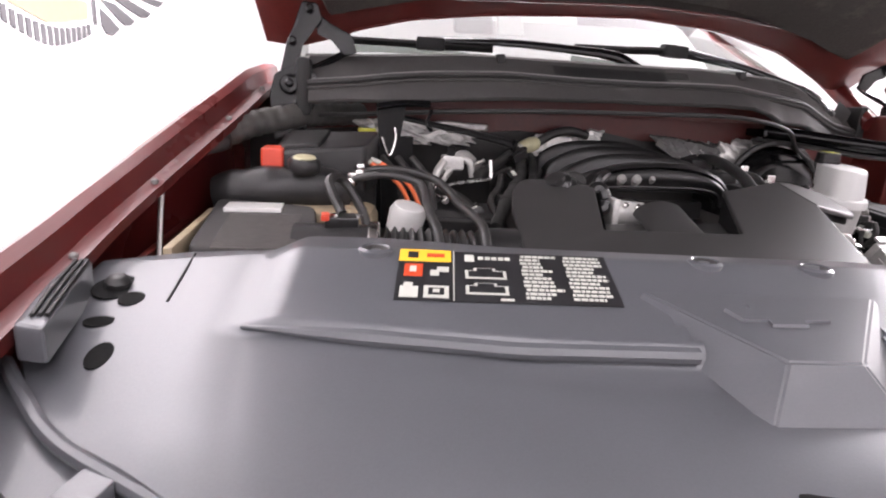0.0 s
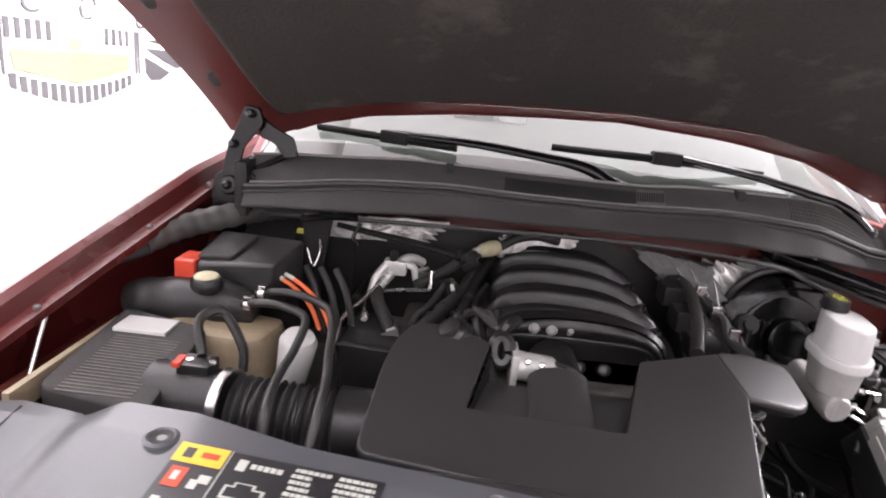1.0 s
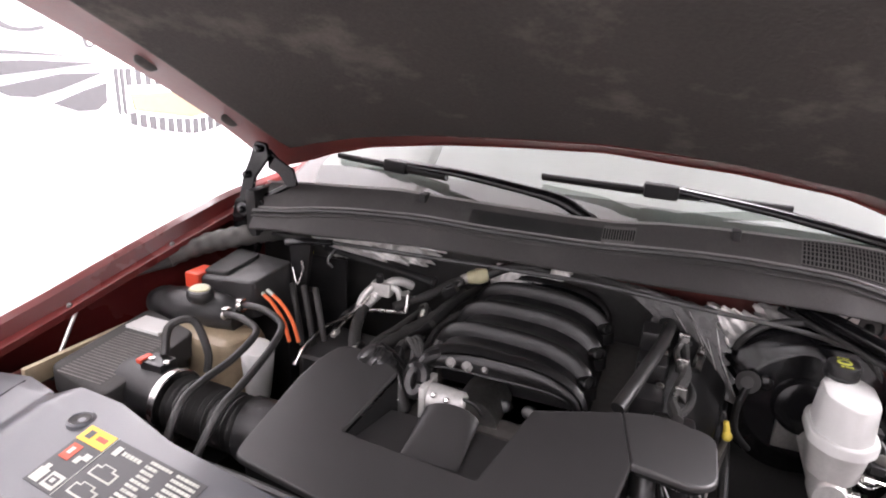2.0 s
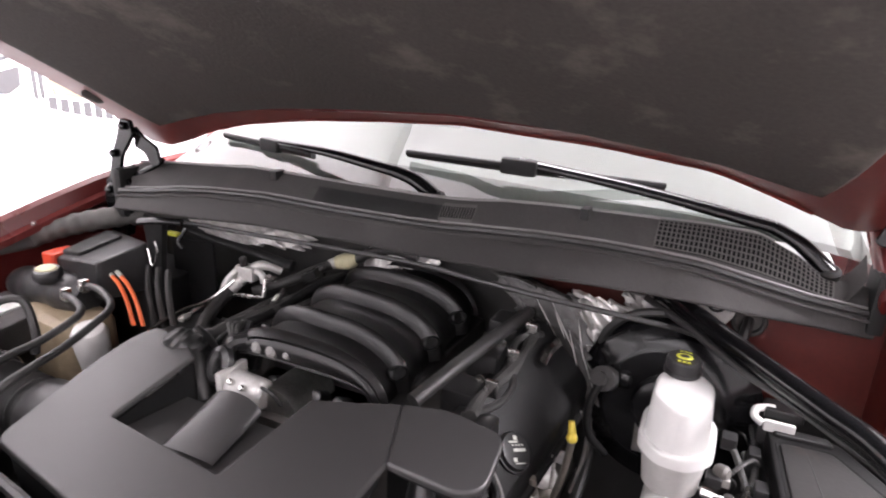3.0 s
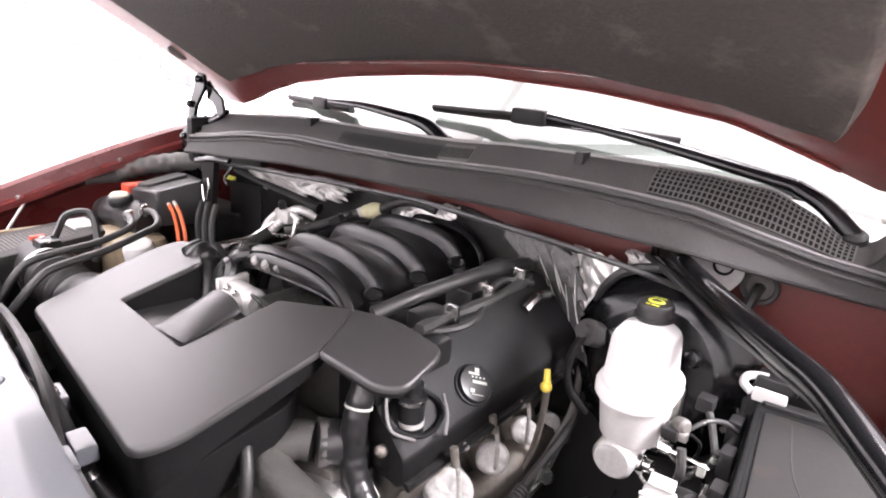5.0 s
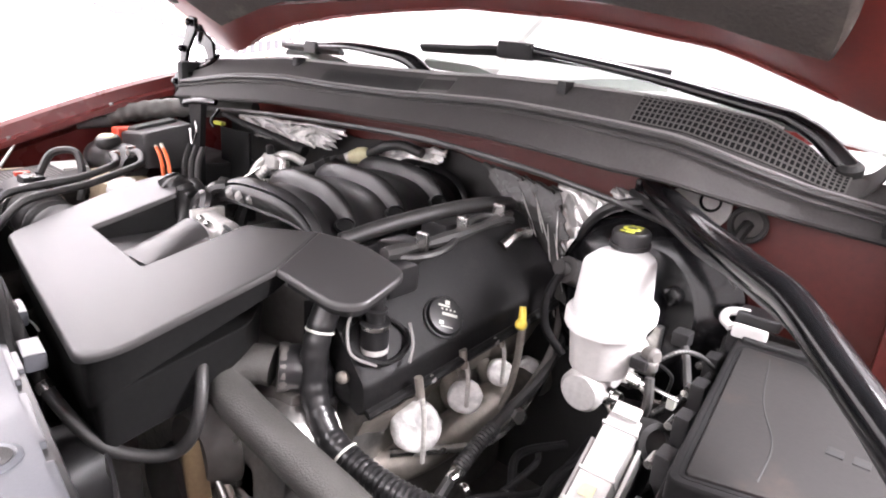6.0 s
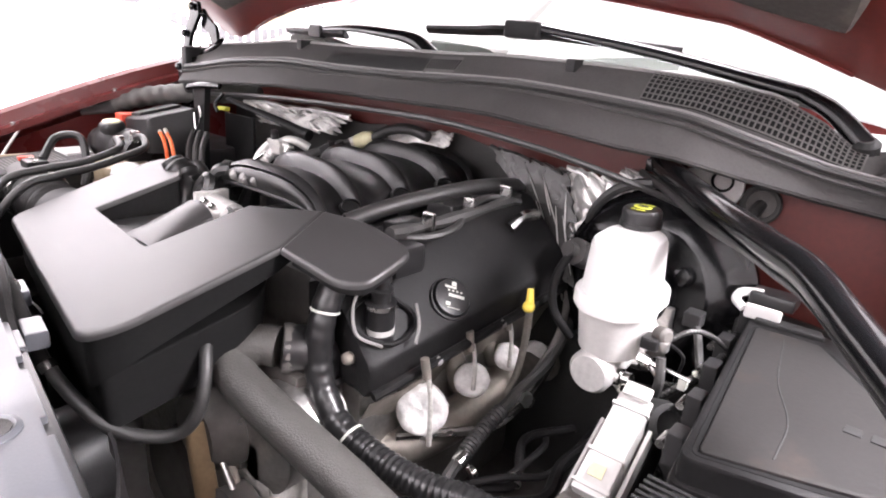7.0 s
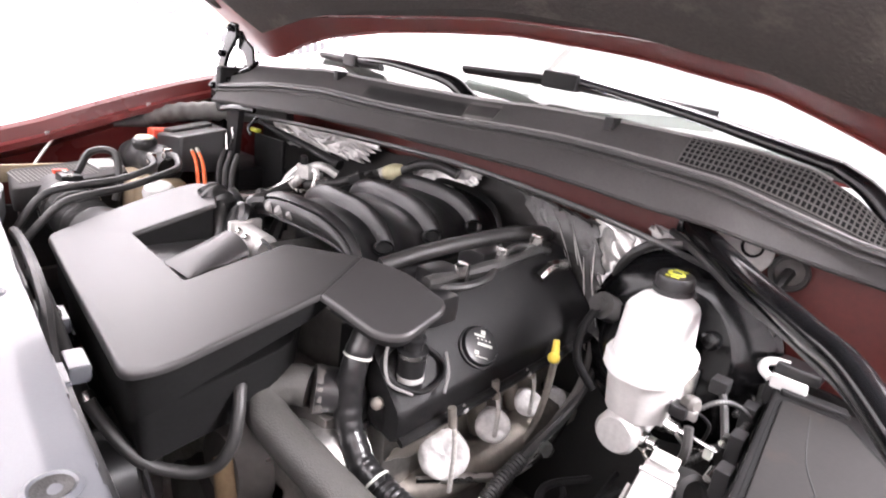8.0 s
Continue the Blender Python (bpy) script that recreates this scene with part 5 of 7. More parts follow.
def dipstick():
    t = thing("oil_dipstick", 0.36, 1.3, 0.86, "yellow-handled oil dipstick beside the valve cover", "dipstick")
    part("handle", tube([(0.367, 1.261, 1.008), (0.370, 1.258, 0.995), (0.372, 1.255, 0.982)], lambda f: 0.0050 + 0.0022 * f, 10), M_YELLOW, t, "yellow pull handle")
    part("tip", lathe([(0.005, -0.007), (0.009, -0.004), (0.0098, 0.001), (0.007, 0.006), (0.003, 0.008)], (0.373, 1.252, 0.982), (0.6, -0.8, 0.1), sides=16), M_YELLOW, t)
    part("tube", tube([(0.373, 1.256, 0.980), (0.362, 1.27, 0.9), (0.345, 1.27, 0.82), (0.33, 1.2, 0.74)], 0.006, 8), M_HEAT, t)


dipstick()

# ---- brake side ----
def brake_booster():
    t = thing("brake_booster", 0.495, 1.42, 0.9, "round glossy black brake booster on the firewall", "brake booster")
    part("shell", lathe([(0.140, -0.07), (0.146, -0.04), (0.146, -0.015), (0.152, -0.010), (0.152, 0.002), (0.144, 0.006), (0.134, 0.016), (0.095, 0.030), (0.055, 0.038), (0.05, 0.065), (0.03, 0.07)], (0.500, 1.390, 1.02), (0, -0.985, 0.17), sides=48), M_BLACKPAINT, t)
    part("rib", lathe([(0.10, 0.022), (0.104, 0.026), (0.096, 0.029)], (0.497, 1.375, 1.02), (0, -0.985, 0.17), sides=48), M_BLACKPAINT, t)
    for a in (35, 150, 215, 330):
        c = Vector((0.497 + 0.075 * math.cos(radians(a)), 1.348, 1.022 + 0.075 * math.sin(radians(a))))
        part("stud", lathe([(0.014, -0.012), (0.014, 0.004), (0.008, 0.008)], c, (0, -0.985, 0.17), sides=12), M_BLACKPAINT, t)
    part("check_valve", lathe([(0.022, -0.02), (0.022, 0.012), (0.012, 0.014), (0.012, 0.03)], (0.40, 1.335, 1.06), (-0.2, -0.9, 0.4), sides=14), M_COWL, t, "grey check valve")
    part("vacuum_hose", tube([(0.40, 1.315, 1.07), (0.385, 1.30, 1.02), (0.39, 1.30, 0.97), (0.42, 1.31, 0.93)], 0.007, 10), M_SATIN, t)
    part("edge_loom", tube([(0.37, 1.41, 1.06), (0.385, 1.40, 1.12), (0.43, 1.395, 1.165), (0.5, 1.39, 1.18), (0.57, 1.395, 1.155), (0.62, 1.40, 1.09), (0.625, 1.40, 1.0)], 0.008, 8), M_RUBBER, t)


brake_booster()


def brake_reservoir():
    t = thing("brake_fluid_reservoir", 0.515, 1.2, 0.93, "milky white brake fluid reservoir with a black cap", "reservoir")
    def octo(x0, x1, y0, y1, r):
        return rounded([(x0 + r, y0), (x1 - r, y0), (x1, y0 + r), (x1, y1 - r), (x1 - r, y1), (x0 + r, y1), (x0, y1 - r), (x0, y0 + r)], r * 0.5, 3)
    tilt = lambda x, y: 0.10 * (y - 1.2)
    def slab(o, z1, z0, e):
        return prism(o, lambda x, y: z1 + tilt(x, y), lambda x, y: z0 + tilt(x, y), e)
    part("upper_tank", prism(octo(0.488, 0.568, 1.160, 1.268, 0.026), lambda x, y: 1.142 + tilt(x, y), lambda x, y: 1.072 + tilt(x, y), 0.0085, 1.10), M_WHITE, t)
    part("flange", slab(octo(0.477, 0.580, 1.150, 1.280, 0.03), 1.076, 1.056, 0.005), M_WHITE, t)
    part("lower_tank", prism(octo(0.483, 0.574, 1.157, 1.27, 0.028), lambda x, y: 1.058 + tilt(x, y), lambda x, y: 0.995 + tilt(x, y), 0.004, 0.86), M_WHITE2, t)
    part("neck", lathe([(0.022, -0.04), (0.022, 0.02)], (0.520, 1.254, 1.135)), M_WHITE, t)
    cap = part("cap", lathe([(0.024, 0.0), (0.025, 0.004), (0.025, 0.018), (0.0225, 0.022), (0.01, 0.023)], (0.520, 1.257, 1.1485), (0, -0.05, 1), sides=24), M_BLACK, t, "black screw cap with yellow print")
    part("cap_ring", lathe([(0.0262, -0.004), (0.0270, 0.001), (0.0262, 0.005)], (0.520, 1.257, 1.1495), (0, -0.1, 1), sides=28), M_BLACK, cap)
    part("cap_print", lathe([(0.0120, 0.0), (0.0112, 0.0012)], (0.520, 1.2555, 1.1716), (0, -0.05, 1), sides=24, squash=(1, 0.72)), M_PRINTYEL, cap)
    part("cap_symbol", lathe([(0.007, 0.0), (0.0062, 0.0008)], (0.520, 1.2555, 1.1728), (0, -0.05, 1), sides=18, squash=(1, 0.6)), M_BLACK, cap)
    for dy in (-0.0165, 0.0165):
        for dx in (-0.006, 0.001, 0.007):
            part("cap_print", box(0.520 + dx - 0.0024, 0.520 + dx + 0.0024, 1.2555 + dy - 0.0018, 1.2555 + dy + 0.0018, 1.1708, 1.1722, 0), M_PRINTYEL, cap)


brake_reservoir()


def master_cylinder():
    t = thing("master_cylinder", 0.51, 1.2, 0.9, "cast aluminium brake master cylinder with steel brake lines", "master cylinder")
    part("barrel", lathe([(0.024, -0.006), (0.029, 0.0), (0.029, 0.03), (0.026, 0.032), (0.025, 0.20)], (0.524, 1.168, 0.968), (0, 1, 0.05), sides=28), M_CAST, t)
    part("mount_flange", prism(rounded([(0.46, 1.33), (0.56, 1.33), (0.56, 1.342), (0.46, 1.342)], 0.004), 1.02, 0.94, 0.002), M_ALU, t)
    for k, y in enumerate((1.19, 1.25)):
        port = part("port", lathe([(0.012, 0), (0.012, 0.03), (0.009, 0.032), (0.009, 0.042)], (0.53, y, 0.965), (1, -0.1, 0.1), sides=10), M_STEEL, t)
        part("brake_line", tube([(0.565, y, 0.968), (0.60, y - 0.01, 0.965 - 0.01 * k), (0.635, y + 0.02, 0.968), (0.645, y + 0.07, 0.99), (0.63, y + 0.12, 1.0)] if k else [(0.565, y, 0.966), (0.60, y - 0.012, 0.955), (0.632, y - 0.02, 0.945), (0.64, y, 0.90)], 0.0035, 7), M_STEEL, port)
    c = part("level_sensor", box(0.574, 0.596, 1.182, 1.206, 1.018, 1.034, 0.004), M_BLACK, t, "black fluid level connector")
    part("sensor_loom", tube([(0.60, 1.2, 1.03), (0.62, 1.22, 1.045), (0.635, 1.26, 1.03), (0.648, 1.30, 1.0)], 0.0026, 8, ribs=0.0010, pitch=0.005), M_RUBBER, c)
    part("sensor_clip", box(0.595, 0.606, 1.188, 1.198, 1.02, 1.032, 0.002), M_ALU, c)
    part("harness", tube([(0.583, 1.20, 1.030), (0.600, 1.21, 1.024), (0.612, 1.222, 1.012), (0.615, 1.23, 0.998), (0.607, 1.24, 0.963)], 0.0022, 8), M_SATIN, t)
    part("bleed_valve", lathe([(0.008, -0.010), (0.011, -0.006), (0.011, 0.006), (0.007, 0.010)], (0.594, 1.20, 1.036), (1, -0.5, 0.2), sides=12), M_DARK, t, "dull metal bleed valve")
    part("stub_line", tube([(0.575, 1.195, 1.000), (0.60, 1.197, 0.997), (0.636, 1.20, 0.992)], 0.0026, 8), M_STEEL, t)
    part("stub_nut", lathe([(0.0075, -0.008), (0.0075, 0.008)], (0.580, 1.196, 0.999), (1, 0, -0.1), sides=6), M_STEEL, t)


master_cylinder()


def fuse_box():
    t = thing("fuse_box", 0.75, 1.2, 0.9, "dark grey underhood fuse box with a ribbed lid", "fuse box")
    def tl(x, y):
        return 1.022 + 0.09 * (y - 1.2)
    lid = rounded([(0.684, 1.020), (0.790, 1.043), (0.895, 1.072), (0.892, 1.170), (0.750, 1.352), (0.652, 1.352)], 0.016)
    part("lid", prism(lid, lambda x, y: tl(x, y) + 0.006, lambda x, y: tl(x, y) - 0.03, 0.006), M_SATIN, t)
    rim = rounded([(0.680, 1.014), (0.790, 1.036), (0.900, 1.066), (0.896, 1.175), (0.752, 1.360), (0.646, 1.360)], 0.016)
    part("tray", prism(rim, lambda x, y: tl(x, y) - 0.022, lambda x, y: 0.86, 0.005, 0.97), M_SATIN, t)
    groove = rounded([(0.692, 1.027), (0.786, 1.051), (0.886, 1.080), (0.880, 1.155), (0.741, 1.323), (0.663, 1.318)], 0.012)
    part("lid_groove", prism(groove, lambda x, y: tl(x, y) + 0.0068, lambda x, y: tl(x, y), 0.001), M_SHADE, t)
    raised = rounded([(0.698, 1.032), (0.786, 1.057), (0.880, 1.085), (0.874, 1.152), (0.738, 1.316), (0.669, 1.311)], 0.008)
    part("lid_panel", prism(raised, lambda x, y: tl(x, y) + 0.010, lambda x, y: tl(x, y), 0.003), M_LID, t, "dusty dark lid panel with brown stains")
    part("rear_ledge", prism(rounded([(0.664, 1.326), (0.742, 1.331), (0.735, 1.348), (0.658, 1.346)], 0.004), lambda x, y: tl(x, y) + 0.012, lambda x, y: tl(x, y), 0.003), M_COWLDARK, t)
    part("lid_ridge", tube([(0.752, 1.065, tl(0, 1.065) + 0.0095), (0.748, 1.13, tl(0, 1.13) + 0.0095), (0.722, 1.20, tl(0, 1.20) + 0.0095), (0.704, 1.30, tl(0, 1.30) + 0.009)], 0.0012, 6), M_COWLDARK, t)
    for k in range(3):
        part("lid_mark", box(0.79 + 0.022 * k, 0.805 + 0.022 * k, 1.15, 1.18, tl(0, 1.16) + 0.0075, tl(0, 1.16) + 0.0105, 0.001), M_COWLDARK, t)
    for k in range(4):
        y = 1.08 + k * 0.075
        x = 0.682 - (y - 1.015) * 0.12
        part("latch", box(x - 0.016, x + 0.002, y - 0.014, y + 0.014, tl(0, y) - 0.05, tl(0, y) - 0.012, 0.004), M_BLACK, t)
        part("latch_pin", lathe([(0.005, -0.012), (0.005, 0.012)], (x - 0.02, y, tl(0, y) - 0.03), (0, 1, 0), sides=10), M_STEEL, t)
    # ribbed lower step at the front
    low = part("front_step", prism(rounded([(0.66, 0.965), (0.88, 0.965), (0.88, 1.02), (0.69, 1.012)], 0.01), 0.985, 0.86, 0.008), M_COWLDARK, t)
    for k in range(5):
        part("step_rib", tube([(0.668, 0.970 + 0.009 * k, 0.986), (0.78, 0.972 + 0.009 * k, 0.986), (0.875, 0.972 + 0.009 * k, 0.986)], 0.002, 6, 3), M_COWLDARK, low)
    part("plinth", box(0.70, 0.86, 1.05, 1.3, 0.53, 0.87, 0.01), M_DARK, t)


fuse_box()


def white_connector():
    t = thing("bus_connector", 0.6, 1.06, 0.9, "white plastic electrical connector with a lever frame", "connector")
    a, b = Vector((0.599, 1.140, 0.972)), Vector((0.604, 1.035, 0.905))
    d = (b - a).normalized()
    m = Matrix.Translation((a + b) / 2) @ Matrix((( -0.95, d.x, 0.25, 0), (0.05, d.y, -0.42, 0), (0.0, d.z, 0.88, 0), (0, 0, 0, 1)))
    side = Vector((1, 0.05, 0)).normalized()
    up = side.cross(d).normalized()
    up = up if up.z > 0 else -up
    m = Matrix((( side.x, d.x, up.x, (a.x + b.x) / 2), (side.y, d.y, up.y, (a.y + b.y) / 2), (side.z, d.z, up.z, (a.z + b.z) / 2), (0, 0, 0, 1)))
    part("housing", box(-0.020, 0.020, -0.066, 0.064, -0.035, 0.010, 0.005, m), M_WHITE2, t)
    for y in (-0.050, 0.012, 0.052):
        part("rib", box(-0.0215, 0.0215, y, y + 0.005, -0.02, 0.0118, 0.0015, m), M_WHITE2, t)
    part("lever", join(box(-0.029, -0.024, -0.03, 0.078, -0.03, -0.004, 0.002, m), box(0.024, 0.029, -0.05, 0.078, -0.03, -0.004, 0.002, m), box(-0.029, 0.029, 0.070, 0.082, -0.034, -0.002, 0.003, m)), M_WHITE2, t)
    part("latch", box(-0.016, 0.016, -0.078, -0.06, 0.008, 0.016, 0.003, m), M_WHITE2, t)
    part("tag", box(-0.008, 0.008, 0.03, 0.045, 0.012, 0.0135, 0, m), M_CAPTOP, t)
    part("base_block", box(-0.03, 0.03, -0.06, 0.09, -0.1, -0.03, 0.005, m), M_BLACK, t)
    p = part("plug", lathe([(0.024, -0.03), (0.026, 0.0), (0.024, 0.014), (0.017, 0.017), (0.016, 0.008)], (0.628, 1.15, 0.955), (0.75, -0.55, 0.4), sides=20), M_COWLDARK, t)
    part("stand", box(0.575, 0.625, 1.0, 1.09, 0.53, 0.9, 0.01), M_DARK, t)


white_connector()


def brace():
    t = thing("strut_brace", 0.6, 1.3, 1.1, "glossy black tubular strut brace crossing the corner of the bay", "brace")
    pts = [(0.468, 1.425, 1.204), (0.495, 1.392, 1.201), (0.60, 1.27, 1.188), (0.69, 1.172, 1.178), (0.735, 1.125, 1.172), (0.79, 1.06, 1.148), (0.85, 0.99, 1.12)]
    part("bar", tube(pts, 0.017, 14, 6, flat=1.25), M_BLACKPAINT, t)
    part("end_plate", box(0.452, 0.492, 1.405, 1.48, 1.192, 1.212, 0.004), M_BLACKPAINT, t)
    t2 = thing("hood_latch_cable", 0.3, 1.4, 1.18, "thin black cable strung along the firewall", "cable")
    part("sheath", tube([(-0.711, 1.30, 1.20), (-0.6, 1.28, 1.208), (-0.45, 1.26, 1.220), (-0.3, 1.245, 1.229), (-0.15, 1.24, 1.235), (0.0, 1.24, 1.238), (0.1, 1.235, 1.240), (0.2, 1.215, 1.242), (0.3, 1.218, 1.235), (0.4, 1.255, 1.216), (0.5, 1.345, 1.174), (0.558, 1.38, 1.15), (0.64, 1.42, 1.12), (0.67, 1.46, 1.08)], 0.0048, 8), M_RUBBER, t2)
    t3 = thing("firewall_cable", 0.55, 1.35, 1.18, "black corrugated loom beside the strut brace", "cable")
    part("sheath", tube([(0.44, 1.43, 1.185), (0.52, 1.345, 1.178), (0.60, 1.262, 1.165), (0.655, 1.208, 1.163), (0.70, 1.162, 1.158), (0.745, 1.118, 1.150), (0.80, 1.052, 1.125), (0.85, 0.995, 1.095)], 0.006, 8), M_RUBBER, t3)


brace()


def grommet():
    t = thing("firewall_grommet", 0.59, 1.48, 1.16, "round black rubber grommet in the red firewall", "grommet")
    part("ring", lathe([(0.016, 0.0), (0.026, 0.0), (0.029, 0.008), (0.027, 0.013), (0.022, 0.012), (0.020, 0.003)], (0.607, 1.478, 1.163), (0, -1, 0.1)), M_COWL, t)
    part("core", lathe([(0.020, 0.002), (0.020, 0.005)], (0.607, 1.479, 1.163), (0, -1, 0.1)), M_DARK, t)
    part("stub", tube([(0.607, 1.475, 1.163), (0.604, 1.455, 1.152), (0.600, 1.440, 1.132)], 0.009, 8), M_RUBBER, t)


grommet()


def wiper_bracket():
    t = thing("hose_bracket", 0.62, 1.36, 1.03, "white plastic hose bracket behind the fuse box", "bracket")
    part("hook", tube([(0.645, 1.335, 1.052), (0.633, 1.342, 1.058), (0.634, 1.350, 1.066), (0.645, 1.356, 1.069), (0.66, 1.358, 1.070)], 0.0060, 10), M_WHITE, t)
    part("plate", box(0.646, 0.690, 1.334, 1.342, 1.040, 1.060, 0.004), M_WHITE, t)
    part("lever", box(0.645, 0.70, 1.346, 1.385, 1.056, 1.074, 0.005), M_GLOSS, t)
    part("foot", box(0.64, 0.66, 1.345, 1.39, 0.9, 1.05, 0.003), M_BLACK, t)


wiper_bracket()


# ---- foil and heat insulation on the firewall ----
def foil(name, corners, nu, nv, amp, mat, label, seed, folds=0.0, glints=()):
    t = thing(name, *corners[0], label, "insulation")
    A, B, C, D = [Vector(c) for c in corners]
    nrm = (B - A).cross(D - A).normalized()
    if nrm.y > 0:
        nrm = -nrm
    def fn(u, v):
        p = (A * (1 - u) + B * u) * (1 - v) + (D * (1 - u) + C * u) * v
        if folds:
            w = u + 0.16 * v + 0.06 * noise.noise(Vector((u * 3, v * 2, seed)))
            h = 1.0 * abs(noise.noise(Vector((w * folds, 0.30 * v, seed)))) + 0.35 * abs(noise.noise(Vector((w * folds * 2.6, 0.4 * v, seed))))
        else:
            q = Vector((u * 5 + seed, v * 3, seed))
            h = noise.noise(q) + 0.8 * abs(noise.noise(q * 1.9)) + 0.35 * abs(noise.noise(q * 4.3)) + 0.15 * abs(noise.noise(q * 9))
        e = 0.02 * noise.noise(Vector((u * 9 + seed, v * 9, 7)))
        return p + nrm * amp * h + (B - A).normalized() * e + (D - A).normalized() * e * 0.7
    part("sheet", sheet(fn, nu, nv, 0.003, tuple(-nrm)), mat, t, sharp=60)
    # thin bright strips laid on the sheet stand in for highlights along its creases
    for u in glints:
        a = 0.05 + 0.45 * ((u * 7.3) % 1.0)
        p, q = fn(u, a) + nrm * 0.002, fn(min(1.0, u + 0.05), a + 0.25 + 0.25 * ((u * 13.7) % 1.0)) + nrm * 0.002
        part("crease_glint", tube([p, p.lerp(q, 0.5) + nrm * 0.001, q], lambda f: 0.0003 + 0.0010 * math.sin(math.pi * f), 6, 5), M_FOIL2, t, "bright strip standing for the glint on a crease")
    part("seam_tape", tube([fn(k / 12, 0.02) + nrm * 0.002 for k in range(13)], 0.005, 6, 2, flat=0.5), mat, t)


foil("heat_shield_film", [(0.145, 1.425, 1.186), (0.330, 1.405, 1.168), (0.392, 1.345, 1.00), (0.338, 1.368, 1.00)], 90, 24, 0.0034, M_FILM, "crinkled clear plastic film over the firewall insulation", 2, 5.0, (0.08, 0.13, 0.20, 0.26, 0.37, 0.44, 0.52, 0.59, 0.71, 0.78, 0.86, 0.94))
foil("heat_shield_foil", [(0.315, 1.43, 1.172), (0.435, 1.425, 1.160), (0.405, 1.40, 0.97), (0.355, 1.39, 0.95)], 60, 50, 0.016, M_FOIL2, "crumpled silver heat shield foil beside the booster", 5)
foil("heat_shield_foil", [(0.40, 1.455, 1.175), (0.50, 1.462, 1.185), (0.50, 1.455, 1.125), (0.42, 1.44, 1.115)], 30, 14, 0.010, M_FOIL, "crumpled silver heat shield foil under the cowl", 9)
foil("heat_shield_foil", [(-0.61, 1.36, 1.196), (-0.28, 1.44, 1.190), (-0.32, 1.43, 1.142), (-0.54, 1.375, 1.142)], 120, 14, 0.018, M_FOIL2, "pleated silver heat shield foil behind the battery corner", 13, 9.0)
foil("heat_shield_foil", [(-0.15, 1.445, 1.170), (0.03, 1.45, 1.190), (0.02, 1.445, 1.162), (-0.16, 1.435, 1.120)], 60, 12, 0.011, M_FOIL2, "crumpled silver heat shield foil behind the engine", 17, 7.0)

def brace_stay():
    t = thing("brace_stay", 0.5, 1.465, 1.15, "bright pressed metal stay with a round hole under the cowl", "bracket")
    o = rounded([(0.405, 1.135), (0.475, 1.190), (0.535, 1.212), (0.582, 1.212), (0.584, 1.172), (0.566, 1.146), (0.50, 1.150)], 0.010)
    bm = prism([(x, -z) for x, z in o], 0.006, 0.0, 0.002)
    bm.transform(Matrix(((1, 0, 0, 0), (0, 0, -1, 1.462), (0, -1, 0, 0), (0, 0, 0, 1))))
    part("plate", bm, M_CAST, t)
    # the hole is a dark disc on the plate, coloured like its shade
    part("hole", lathe([(0.0165, 0.0), (0.0165, 0.0085), (0.0135, 0.0095), (0.012, 0.004)], (0.553, 1.462, 1.190), (0, -1, 0), sides=22), M_SHADE, t, "dark round hole")


brace_stay()

# ---- battery side ----
def air_box():
    t = thing("air_filter_box", -0.74, 0.92, 0.85, "dark grey air filter box with a slotted lid", "air filter box")
    z = lambda x, y: 1.056 + 0.10 * (y - 0.95)
    part("lid", prism(rounded([(-0.828, 0.82), (-0.650, 0.79), (-0.665, 1.020), (-0.832, 1.060)], 0.02), z, lambda x, y: z(x, y) - 0.05, 0.008), M_COWL, t)
    part("base", prism(rounded([(-0.815, 0.83), (-0.66, 0.80), (-0.672, 1.01), (-0.82, 1.045)], 0.02), lambda x, y: z(x, y) - 0.048, 0.85, 0.004), M_BLACK, t)
    for k in range(20):
        y = 0.812 + k * 0.0078
        part("lid_slot", box(-0.795, -0.685, y, y + 0.0036, z(0, y) - 0.002, z(0, y) + 0.0012, 0), M_DARK, t)
    part("label", box(-0.808, -0.718, 0.975, 1.028, z(0, 1.0) - 0.0035, z(0, 1.0) + 0.004, 0.001), M_WHITE, t, "blank white paper label")
    part("tray", box(-0.83, -0.65, 0.80, 1.05, 0.53, 0.86, 0.01), M_DARK, t)


air_box()


